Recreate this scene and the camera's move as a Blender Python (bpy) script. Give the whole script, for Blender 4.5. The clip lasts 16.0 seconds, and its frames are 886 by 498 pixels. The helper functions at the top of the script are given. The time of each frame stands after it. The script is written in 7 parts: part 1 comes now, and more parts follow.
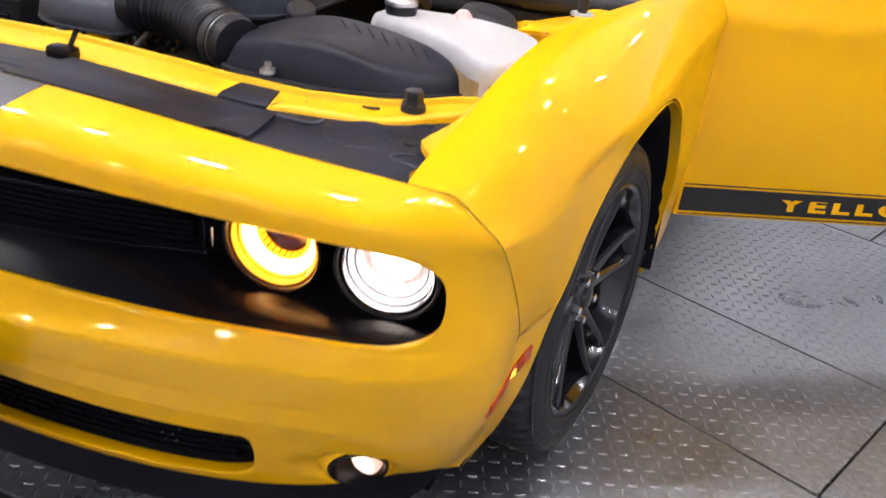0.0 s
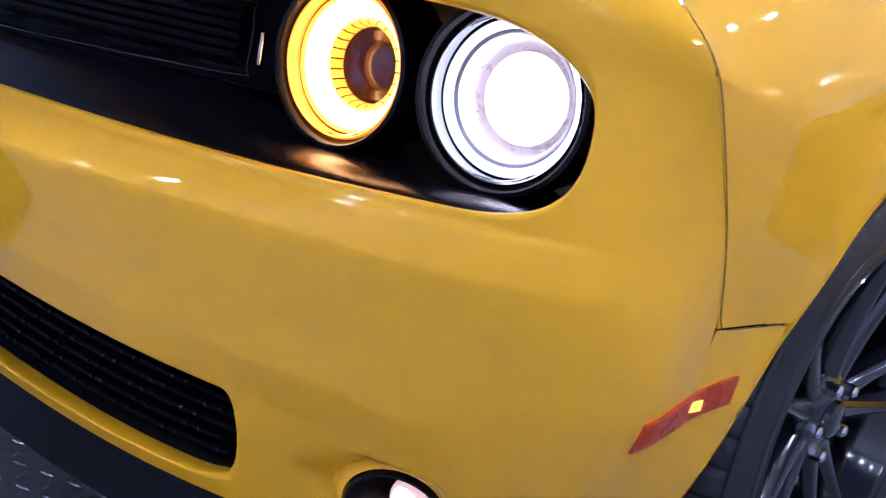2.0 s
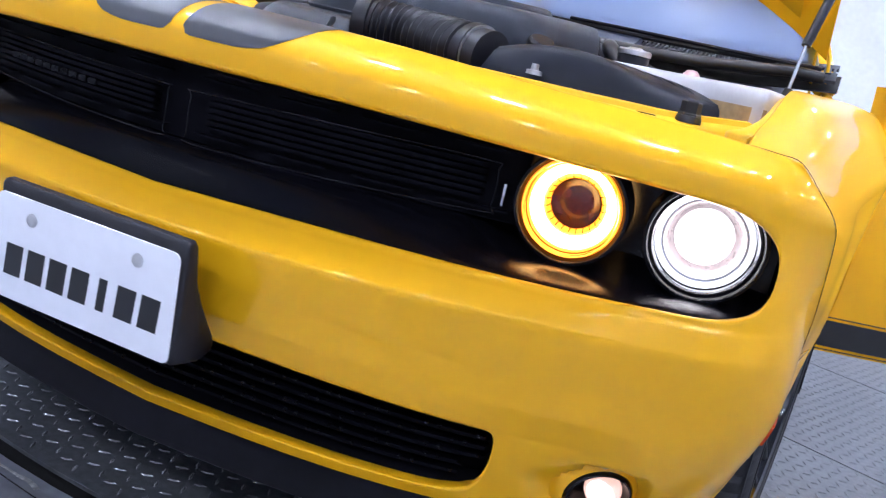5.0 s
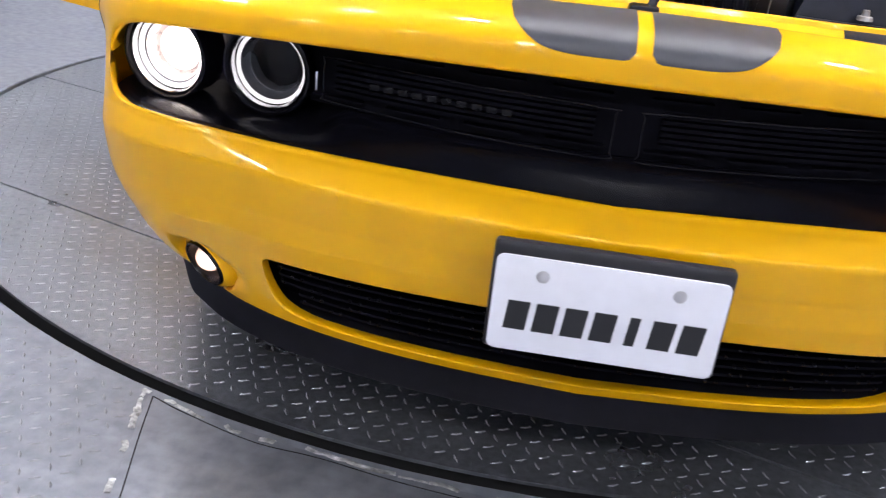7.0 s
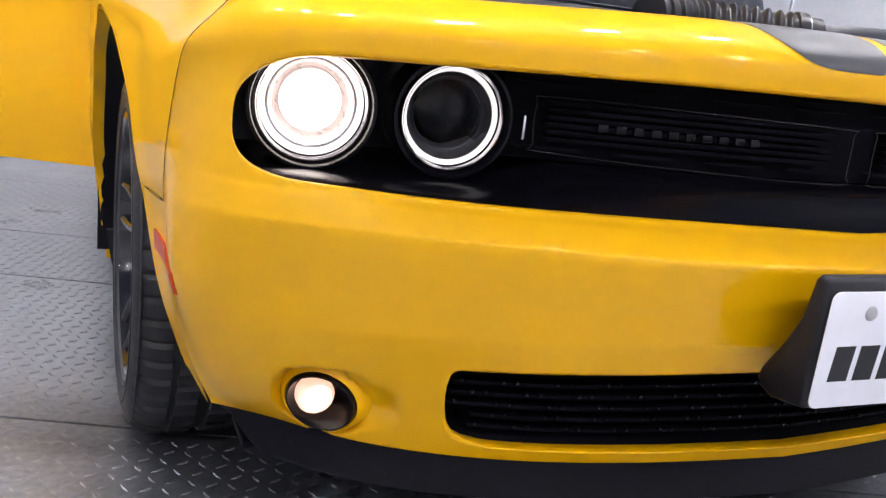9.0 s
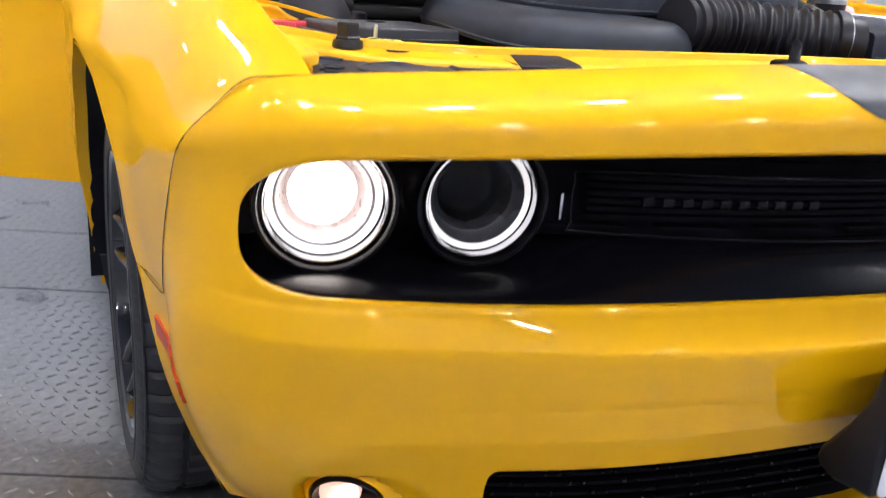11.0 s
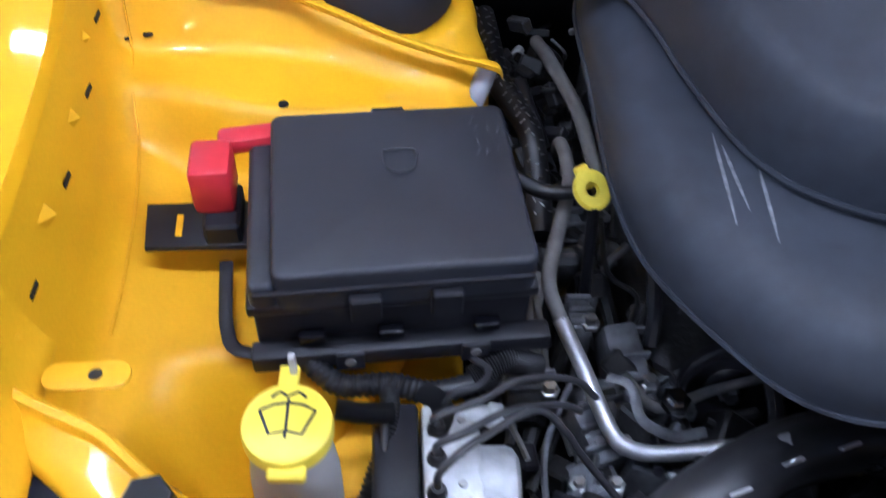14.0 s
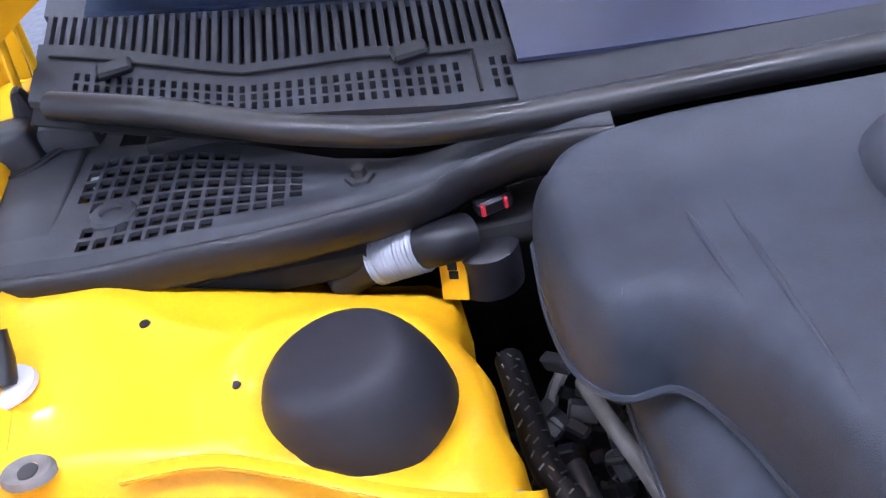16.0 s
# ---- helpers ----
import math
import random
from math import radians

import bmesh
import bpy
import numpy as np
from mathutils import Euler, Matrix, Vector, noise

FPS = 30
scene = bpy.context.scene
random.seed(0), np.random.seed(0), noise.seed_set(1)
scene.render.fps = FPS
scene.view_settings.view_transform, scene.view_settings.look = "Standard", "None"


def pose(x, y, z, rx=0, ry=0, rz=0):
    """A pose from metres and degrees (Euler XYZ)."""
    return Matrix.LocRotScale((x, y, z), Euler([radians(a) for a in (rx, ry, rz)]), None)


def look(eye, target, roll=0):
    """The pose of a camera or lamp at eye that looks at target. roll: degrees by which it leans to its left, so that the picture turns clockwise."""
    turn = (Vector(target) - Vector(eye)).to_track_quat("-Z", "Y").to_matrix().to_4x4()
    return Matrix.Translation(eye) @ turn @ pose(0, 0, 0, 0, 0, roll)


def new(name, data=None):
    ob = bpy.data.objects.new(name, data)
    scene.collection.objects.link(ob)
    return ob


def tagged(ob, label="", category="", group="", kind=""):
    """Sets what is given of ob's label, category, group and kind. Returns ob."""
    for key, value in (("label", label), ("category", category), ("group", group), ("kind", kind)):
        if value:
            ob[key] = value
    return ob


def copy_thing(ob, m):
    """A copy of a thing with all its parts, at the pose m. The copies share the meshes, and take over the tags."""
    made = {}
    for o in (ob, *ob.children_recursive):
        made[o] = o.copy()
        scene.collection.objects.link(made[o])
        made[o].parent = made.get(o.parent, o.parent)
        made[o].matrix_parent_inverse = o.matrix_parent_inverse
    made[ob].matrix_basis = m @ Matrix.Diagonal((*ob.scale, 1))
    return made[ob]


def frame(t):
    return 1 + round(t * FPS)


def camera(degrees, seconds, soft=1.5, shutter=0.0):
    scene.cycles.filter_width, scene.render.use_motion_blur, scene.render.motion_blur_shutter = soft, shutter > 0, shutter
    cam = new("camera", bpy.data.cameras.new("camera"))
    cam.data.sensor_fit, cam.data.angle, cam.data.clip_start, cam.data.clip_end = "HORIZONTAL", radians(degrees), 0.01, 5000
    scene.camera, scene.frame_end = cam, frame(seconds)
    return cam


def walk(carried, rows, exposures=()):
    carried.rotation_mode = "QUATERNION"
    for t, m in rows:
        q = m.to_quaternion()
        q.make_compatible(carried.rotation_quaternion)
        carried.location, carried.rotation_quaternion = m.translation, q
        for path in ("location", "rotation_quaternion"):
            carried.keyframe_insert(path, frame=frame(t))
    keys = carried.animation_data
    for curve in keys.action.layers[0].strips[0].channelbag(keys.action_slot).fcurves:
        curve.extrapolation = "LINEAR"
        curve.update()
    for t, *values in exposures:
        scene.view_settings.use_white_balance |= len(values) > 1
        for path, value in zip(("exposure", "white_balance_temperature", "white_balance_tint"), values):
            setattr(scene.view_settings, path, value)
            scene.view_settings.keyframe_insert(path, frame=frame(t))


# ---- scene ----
from mathutils.bvhtree import BVHTree

cam = camera(54.0, 16.0, soft=1.25, shutter=0.3)
PATH = [
    (0, (1.2281, -0.7722, 1.3066), (0.9031, 0.0569, 0.8516), 5.22),
    (0.5, (1.2235, -0.5515, 1.3889), (0.8512, 0.2526, 0.9255), 4.19),
    (1, (1.2059, -0.4161, 1.2344), (0.7480, 0.3446, 0.7744), 7.52),
    (1.5, (1.1498, -0.3487, 0.9235), (0.6452, 0.4197, 0.5300), 13.16),
    (2, (1.1948, -0.3736, 0.7465), (0.5838, 0.3885, 0.5322), 11.92),
    (2.5, (1.3076, -0.5377, 0.7490), (0.7502, 0.2670, 0.5447), 10.54),
    (3, (1.3581, -0.6930, 0.7357), (0.7895, 0.1085, 0.5503), 10.32),
    (3.5, (1.3547, -0.7595, 0.7505), (0.7737, 0.0418, 0.6076), 11.44),
    (3.7, (1.3255, -0.7440, 0.7371), (0.7405, 0.0537, 0.5910), 12.26),
    (5.8, (0.5622, -1.1853, 1.0120), (0.3457, -0.2688, 0.6755), 10.46),
    (6, (0.4878, -1.2279, 1.0327), (0.2678, -0.3250, 0.6634), 8.46),
    (6.5, (0.1916, -1.2581, 1.0789), (-0.0003, -0.3565, 0.6913), 4.39),
    (7, (-0.1403, -1.2235, 1.0603), (-0.2232, -0.3122, 0.6568), 6.14),
    (7.5, (-0.4604, -1.1560, 1.0333), (-0.4315, -0.2406, 0.6318), 5.96),
    (8, (-0.7336, -1.0033, 1.0003), (-0.5873, -0.1001, 0.5967), 7.53),
    (8.2, (-0.8187, -0.9650, 0.9523), (-0.5967, -0.0602, 0.5890), 7.93),
    (10.3, (-1.0971, -0.7199, 0.7254), (-0.6423, 0.1555, 0.5619), 3.76),
    (10.5, (-1.0977, -0.7036, 0.7372), (-0.6373, 0.1693, 0.5756), 3.00),
    (11, (-1.0215, -0.6844, 0.9644), (-0.6331, 0.1862, 0.6623), 3.97),
    (11.5, (-0.9148, -0.6824, 1.2902), (-0.5917, 0.1281, 0.8015), 8.59),
    (12, (-0.7609, -0.5440, 1.3789), (-0.5457, 0.2174, 0.7673), 11.64),
    (12.5, (-0.6699, -0.2738, 1.3918), (-0.5045, 0.4229, 0.6938), 9.63),
    (13, (-0.5572, -0.0434, 1.3922), (-0.4596, 0.6044, 0.6367), 5.25),
    (13.5, (-0.4953, 0.1073, 1.3704), (-0.4389, 0.7535, 0.6093), 6.03),
    (14, (-0.5153, 0.2384, 1.3891), (-0.4751, 0.8903, 0.6318), 3.64),
    (14.5, (-0.5647, 0.3724, 1.3832), (-0.5487, 1.0507, 0.6486), -4.19),
    (15, (-0.5377, 0.4844, 1.3970), (-0.5402, 1.1933, 0.6918), -7.79),
    (15.5, (-0.4599, 0.5663, 1.3779), (-0.5002, 1.3277, 0.7309), -11.85),
    (16, (-0.4431, 0.5838, 1.3733), (-0.4690, 1.3731, 0.7598), -12.34),
]
# the clip's camera adapts: seconds, stops, kelvin, tint
EXPOSURES = [(0, 0.65, 7300, 20), (0.5, 0.32, 7200, 20), (1.5, 0.4, 5900, 26), (2.5, 0.68, 5150, 33), (3, 0.9, 5450, 29), (3.5, 0.88, 5650, 26), (6, 0.7, 6300, 18), (8, 0.9, 7250, 20), (10.5, 0.82, 6900, 18), (12, 0.33, 6700, 16), (13, 0.1, 5800, 15), (13.5, 0.22, 5650, 17), (14, 0.25, 5550, 18), (14.5, 0.38, 5600, 19), (15, 0.2, 5600, 18), (15.5, 0.25, 5650, 16), (16, 1.05, 5800, 24)]
walk(cam, [(t, look(eye, target, roll)) for t, eye, target, roll in PATH], EXPOSURES)

# world: a dim grey surround outside the closed hall
world = bpy.data.worlds.new("world")
scene.world = world
world.use_nodes = True
world.node_tree.nodes["Background"].inputs[0].default_value = (0.55, 0.6, 0.68, 1)
world.node_tree.nodes["Background"].inputs[1].default_value = 0.2
scene.view_settings.exposure = 0.0
LAMP_POWER = 262.0      # strength of the ceiling lamps
BEAM = 5.0            # strength of the lit headlamp bulbs


# ---- materials ----
def mat(name, color, rough=0.5, metal=0.0, coat=0.0, noise_scale=40.0, var=0.08, bump=0.0, bump_scale=200.0, spec=0.5,
        stain=0.0, stain_scale=4.0, emit=None, strength=0.0, rough_var=0.1, trans=0.0, coat_rough=0.055):
    m = bpy.data.materials.new(name)
    m.use_nodes = True
    nt = m.node_tree
    b = nt.nodes["Principled BSDF"]
    b.inputs["Roughness"].default_value = rough
    b.inputs["Metallic"].default_value = metal
    b.inputs["Coat Weight"].default_value = coat
    b.inputs["Coat Roughness"].default_value = coat_rough
    b.inputs["Specular IOR Level"].default_value = spec
    b.inputs["Transmission Weight"].default_value = trans
    b.inputs["Base Color"].default_value = (*color, 1)
    tc = nt.nodes.new("ShaderNodeTexCoord")
    if var or stain:
        n1 = nt.nodes.new("ShaderNodeTexNoise")
        n1.inputs["Scale"].default_value = noise_scale
        n1.inputs["Detail"].default_value = 6
        nt.links.new(tc.outputs["Object"], n1.inputs["Vector"])
        r1 = nt.nodes.new("ShaderNodeMapRange")
        r1.inputs["From Min"].default_value, r1.inputs["From Max"].default_value = 0.3, 0.7
        r1.inputs["To Min"].default_value, r1.inputs["To Max"].default_value = 1 - var, 1 + var
        nt.links.new(n1.outputs["Fac"], r1.inputs["Value"])
        n2 = nt.nodes.new("ShaderNodeTexNoise")
        n2.inputs["Scale"].default_value = stain_scale
        n2.inputs["Detail"].default_value = 5
        n2.inputs["Roughness"].default_value = 0.65
        nt.links.new(tc.outputs["Object"], n2.inputs["Vector"])
        r2 = nt.nodes.new("ShaderNodeMapRange")
        r2.inputs["From Min"].default_value, r2.inputs["From Max"].default_value = 0.35, 0.7
        r2.inputs["To Min"].default_value, r2.inputs["To Max"].default_value = 1 - stain, 1 + stain
        nt.links.new(n2.outputs["Fac"], r2.inputs["Value"])
        mu = nt.nodes.new("ShaderNodeMath")
        mu.operation = "MULTIPLY"
        nt.links.new(r1.outputs[0], mu.inputs[0])
        nt.links.new(r2.outputs[0], mu.inputs[1])
        mx = nt.nodes.new("ShaderNodeVectorMath")
        mx.operation = "SCALE"
        mx.inputs[0].default_value = color
        nt.links.new(mu.outputs[0], mx.inputs["Scale"])
        nt.links.new(mx.outputs[0], b.inputs["Base Color"])
        if rough_var:
            r3 = nt.nodes.new("ShaderNodeMapRange")
            r3.inputs["From Min"].default_value, r3.inputs["From Max"].default_value = 0.3, 0.7
            r3.inputs["To Min"].default_value, r3.inputs["To Max"].default_value = max(0.02, rough - rough_var), min(1, rough + rough_var)
            nt.links.new(n2.outputs["Fac"], r3.inputs["Value"])
            nt.links.new(r3.outputs[0], b.inputs["Roughness"])
    if bump:
        n4 = nt.nodes.new("ShaderNodeTexNoise")
        n4.inputs["Scale"].default_value = bump_scale
        n4.inputs["Detail"].default_value = 3
        nt.links.new(tc.outputs["Object"], n4.inputs["Vector"])
        bp = nt.nodes.new("ShaderNodeBump")
        bp.inputs["Strength"].default_value = bump
        bp.inputs["Distance"].default_value = 0.002
        nt.links.new(n4.outputs["Fac"], bp.inputs["Height"])
        nt.links.new(bp.outputs[0], b.inputs["Normal"])
    if emit:
        b.inputs["Emission Color"].default_value = (*emit, 1)
        b.inputs["Emission Strength"].default_value = strength
    return m


YELLOW = mat("yellow_paint", (0.86, 0.425, 0.002), 0.5, coat=0.62, spec=0.1, noise_scale=1400, var=0.02, stain=0.0, rough_var=0.0, coat_rough=0.04)
YELLOW_BAY = mat("yellow_undercoat", (0.80, 0.41, 0.003), 0.45, coat=0.15, spec=0.3, noise_scale=300, var=0.03, stain=0.05, stain_scale=9, bump=0.05, bump_scale=120)
GLOSS_BLACK = mat("gloss_black_plastic", (0.003, 0.003, 0.005), 0.25, spec=0.24, var=0.1, stain=0.1, rough_var=0.02)
SATIN_BLACK = mat("satin_black_plastic", (0.011, 0.011, 0.015), 0.42, spec=0.32, var=0.2, stain=0.25, stain_scale=7, bump=0.15, bump_scale=900)
DARK_SHEET = mat("dark_plastic_sheet", (0.0125, 0.0150, 0.0255), 0.46, spec=0.18, var=0.3, noise_scale=14, stain=0.6, stain_scale=4, bump=0.12, bump_scale=700)
SHEET_EDGE = mat("paler_sheet_edge", (0.017, 0.020, 0.031), 0.5, spec=0.22, var=0.4, noise_scale=40, stain=0.6, stain_scale=12)
AIRBOX = mat("blue_black_plastic", (0.008, 0.010, 0.018), 0.42, spec=0.2, var=0.15, stain=0.2, stain_scale=7, bump=0.2, bump_scale=900)
LID = mat("fuse_lid_plastic", (0.017, 0.019, 0.027), 0.42, var=0.1, stain=0.25, stain_scale=8, bump=0.3, bump_scale=1200)
COVER = mat("grained_cover_plastic", (0.032, 0.037, 0.049), 0.42, spec=0.22, var=0.1, stain=0.2, stain_scale=5, bump=0.3, bump_scale=1200)
COWL = mat("grey_cowl_plastic", (0.031, 0.033, 0.040), 0.48, spec=0.25, var=0.15, stain=0.25, stain_scale=6, bump=0.25, bump_scale=1000)
RUBBER = mat("tyre_rubber", (0.013, 0.013, 0.016), 0.5, spec=0.4, var=0.2, stain=0.3, stain_scale=8, bump=0.2, bump_scale=400)
CAP_BLACK = mat("satin_cap_plastic", (0.014, 0.014, 0.020), 0.56, spec=0.35, var=0.1, stain=0.0, bump=0.12, bump_scale=1100)
HOSE = mat("grey_hose_rubber", (0.028, 0.028, 0.032), 0.34, spec=0.5, var=0.2, stain=0.3, stain_scale=12)
SEAL = mat("seal_rubber", (0.012, 0.012, 0.014), 0.38, var=0.15, stain=0.2)
RIM = mat("black_rim_paint", (0.004, 0.004, 0.006), 0.16, coat=0.7, spec=0.4, var=0.1, stain=0.1)
CHROME = mat("chrome", (0.75, 0.75, 0.77), 0.12, metal=1.0, var=0.03, stain=0.05)
STEEL = mat("dull_steel", (0.42, 0.42, 0.43), 0.38, metal=1.0, var=0.15, stain=0.25, stain_scale=20)
ALU = mat("cast_aluminium", (0.5, 0.52, 0.54), 0.5, metal=0.35, var=0.15, stain=0.2, stain_scale=30, bump=0.3, bump_scale=300)
DARK_METAL = mat("dark_engine_metal", (0.03, 0.03, 0.032), 0.5, metal=0.5, var=0.3, stain=0.5, stain_scale=15, bump=0.4, bump_scale=150)
FOAM = mat("grey_foam_sleeve", (0.16, 0.155, 0.15), 0.8, var=0.15, stain=0.25, stain_scale=25, bump=0.3, bump_scale=500)
TAN_PLASTIC = mat("stained_reservoir_plastic", (0.34, 0.23, 0.11), 0.45, var=0.2, noise_scale=30, stain=0.3, stain_scale=14)
PALE_PLASTIC = mat("milky_reservoir_plastic", (0.42, 0.42, 0.435), 0.4, var=0.03, stain=0.06, stain_scale=10)
CAP_YELLOW = mat("yellow_cap_plastic", (0.85, 0.68, 0.06), 0.42, var=0.05, stain=0.08, stain_scale=20)
RED = mat("red_terminal_plastic", (0.62, 0.03, 0.045), 0.4, var=0.08, stain=0.1)
GREY_PLASTIC = mat("grey_corrugated_plastic", (0.3, 0.32, 0.36), 0.5, var=0.08, stain=0.1)
PLATE_WHITE = mat("white_plate_paint", (0.78, 0.79, 0.84), 0.4, var=0.02, stain=0.03)
LETTER_BLACK = mat("black_lettering", (0.012, 0.012, 0.014), 0.45, var=0.1)
STRIPE_BLACK = mat("matt_black_stripe", (0.02, 0.02, 0.022), 0.4, var=0.1, stain=0.1)
STRIPE_GREY = mat("grey_hood_stripe", (0.045, 0.047, 0.056), 0.4, var=0.06, stain=0.08)
SILVER = mat("silver_lettering", (0.5, 0.5, 0.52), 0.35, metal=0.7, var=0.05)
AMBER_LENS = mat("amber_marker_lens", (0.50, 0.050, 0.006), 0.3, coat=0.15, spec=0.25, var=0.1, noise_scale=200)
GROOVE = mat("panel_gap_shadow", (0.01, 0.008, 0.003), 0.8, var=0.2)
WALL = mat("painted_wall", (0.78, 0.80, 0.84), 0.7, var=0.04, noise_scale=20, stain=0.06, stain_scale=1.5, bump=0.1, bump_scale=60)
SIDE_WALL = mat("grey_painted_wall", (0.50, 0.52, 0.56), 0.7, var=0.04, noise_scale=20, stain=0.06, stain_scale=1.5, bump=0.1, bump_scale=60)
CEILING = mat("ceiling_paint", (0.20, 0.24, 0.33), 0.8, var=0.04, noise_scale=20, stain=0.05, stain_scale=1.0)
TREAD = mat("worn_tread_plate", (0.195, 0.206, 0.228), 0.36, metal=0.7, var=0.2, noise_scale=60, stain=0.2, stain_scale=2.2, bump=0.15, bump_scale=250, rough_var=0.14)
TREAD_BUMP = mat("lighter_tread_bump", (0.27, 0.28, 0.30), 0.40, metal=0.7, var=0.2, noise_scale=60, stain=0.3, stain_scale=2.2, rough_var=0.12)
FLOOR = mat("worn_floor_plate", (0.235, 0.25, 0.285), 0.45, metal=0.4, var=0.2, noise_scale=25, stain=0.18, stain_scale=3.0, bump=0.2, bump_scale=120, rough_var=0.16)
# near-black for holes and gaps: the shade inside is put into the colour
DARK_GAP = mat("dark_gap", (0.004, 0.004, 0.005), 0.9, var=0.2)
LED = mat("led_panel", (0.9, 0.9, 0.9), 0.5, var=0, emit=(0.86, 0.93, 1.0), strength=LAMP_POWER)
BULB = mat("lit_headlamp_bulb", (0.9, 0.9, 0.9), 0.4, var=0, emit=(1.0, 0.97, 0.92), strength=BEAM)
BULB_RIM = mat("lit_projector_dome", (0.9, 0.88, 0.85), 0.3, var=0, emit=(1.0, 0.93, 0.88), strength=1.4)
DRL = mat("white_light_ring", (0.9, 0.9, 0.9), 0.4, var=0, emit=(0.95, 0.98, 1.0), strength=0.62)
DRL_DIM = mat("dim_light_ring", (0.5, 0.5, 0.52), 0.3, var=0, emit=(0.95, 0.98, 1.0), strength=0.5)
AMBER = mat("amber_light_ring", (0.9, 0.5, 0.05), 0.4, var=0, emit=(1.0, 0.26, 0.004), strength=0.85)
AMBER_HOT = mat("amber_light_core", (0.9, 0.6, 0.1), 0.4, var=0, emit=(1.0, 0.58, 0.18), strength=8.0)
AMBER_SEG = mat("amber_light_segment", (0.9, 0.5, 0.05), 0.35, var=0, emit=(1.0, 0.36, 0.006), strength=1.1)
AMBER_GLASS = mat("dark_amber_glass", (0.045, 0.007, 0.002), 0.2, coat=0.4, var=0.2, noise_scale=60)
MARKER_LIT = mat("lit_marker_bulb", (0.9, 0.5, 0.05), 0.4, var=0, emit=(1.0, 0.40, 0.03), strength=1.8)
FOG_LIT = mat("lit_fog_lamp", (0.9, 0.9, 0.9), 0.4, var=0, emit=(1.0, 0.9, 0.8), strength=1.5)
FOG_RIM = mat("warm_fog_lamp_rim", (0.9, 0.7, 0.6), 0.3, var=0, emit=(1.0, 0.62, 0.45), strength=0.55)
PINK = mat("pale_pink_plastic", (0.62, 0.40, 0.38), 0.45, var=0.08, stain=0.1)
CASTING = mat("dull_engine_casting", (0.13, 0.135, 0.15), 0.5, metal=0.4, var=0.25, stain=0.5, stain_scale=25, bump=0.5, bump_scale=200)
GRILLE = mat("grille_plastic", (0.003, 0.003, 0.005), 0.5, spec=0.03, var=0.2, stain=0.2)
CHIN = mat("matt_chin_plastic", (0.004, 0.004, 0.007), 0.5, spec=0.09, var=0.2, stain=0.3)
BLUE_PANEL = mat("blue_grey_panel", (0.030, 0.036, 0.075), 0.4, var=0.08, noise_scale=15, stain=0.2, stain_scale=6)
DULL_SCRATCH = mat("dull_scratch", (0.07, 0.075, 0.085), 0.6, var=0.4, noise_scale=200)
SCRATCH = mat("pale_scratch", (0.17, 0.18, 0.20), 0.6, var=0.4, noise_scale=200)
DASH = mat("blue_black_dash", (0.035, 0.05, 0.13), 0.5, var=0.1, stain=0.15)
RING_GREY = mat("grey_lamp_ring", (0.10, 0.10, 0.115), 0.28, metal=0.6, var=0.15, noise_scale=90)
LIT_BOWL = mat("lamp_bowl", (0.80, 0.74, 0.72), 0.32, metal=0.55, var=0.15, noise_scale=90, stain=0.15, stain_scale=40, emit=(1.0, 0.85, 0.80), strength=0.28)
WELD = mat("pale_weld_scuff", (0.5, 0.5, 0.5), 0.5, metal=0.3, var=0.4, noise_scale=90, stain=0.6, stain_scale=30, bump=0.6, bump_scale=120)
SCUFF = mat("pale_scuff", (0.05, 0.05, 0.062), 0.6, var=0.3)
DARK_CHROME = mat("dark_chrome", (0.013, 0.013, 0.016), 0.3, metal=0.8, var=0.1)


PIPE_GREY = mat("grey_coated_pipe", (0.03, 0.03, 0.034), 0.4, var=0.1, stain=0.2)
ALU_TUBE = mat("bare_aluminium_pipe", (0.48, 0.49, 0.52), 0.42, metal=0.8, var=0.12, noise_scale=60, stain=0.2, stain_scale=18)


def glass(name, color, rough=0.0, ior=1.45):
    m = bpy.data.materials.new(name)
    m.use_nodes = True
    b = m.node_tree.nodes["Principled BSDF"]
    b.inputs["Base Color"].default_value = (*color, 1)
    b.inputs["Transmission Weight"].default_value = 1.0
    b.inputs["Roughness"].default_value = rough
    b.inputs["IOR"].default_value = ior
    return m


CLEAR = glass("clear_lens", (0.98, 0.98, 0.98), 0.0, 1.1)
WINDSCREEN = glass("tinted_windscreen", (0.42, 0.52, 0.75), 0.3, 1.07)


# ---- mesh helpers ----
def mesh_of(name, verts, faces, smooth=True, merge=0.0, sharp=None):
    bm = bmesh.new()
    vs = [bm.verts.new(v) for v in verts]
    for f in faces:
        idx = [vs[i] for i in f]
        try:
            bm.faces.new(idx)
        except ValueError:
            pass
    if merge:
        bmesh.ops.remove_doubles(bm, verts=bm.verts, dist=merge)
        bmesh.ops.dissolve_degenerate(bm, edges=bm.edges, dist=merge * 0.5)
    return finish(name, bm, smooth, sharp)


def finish(name, bm, smooth=True, sharp=None, normals=True):
    if normals:
        bmesh.ops.recalc_face_normals(bm, faces=bm.faces)
    me = bpy.data.meshes.new(name)
    bm.to_mesh(me)
    bm.free()
    if smooth:
        me.shade_smooth()
        if sharp:
            me.set_sharp_from_angle(angle=radians(sharp))
    return me


def part(name, me, material, parent, label="", at=None):
    ob = new(name, me)
    if isinstance(material, (list, tuple)):
        for m in material:
            me.materials.append(m)
    elif not me.materials:
        me.materials.append(material)
    if at is not None:
        ob.matrix_basis = at
    if parent is not None:
        ob.parent = parent
    if label:
        ob["label"] = label
    return ob


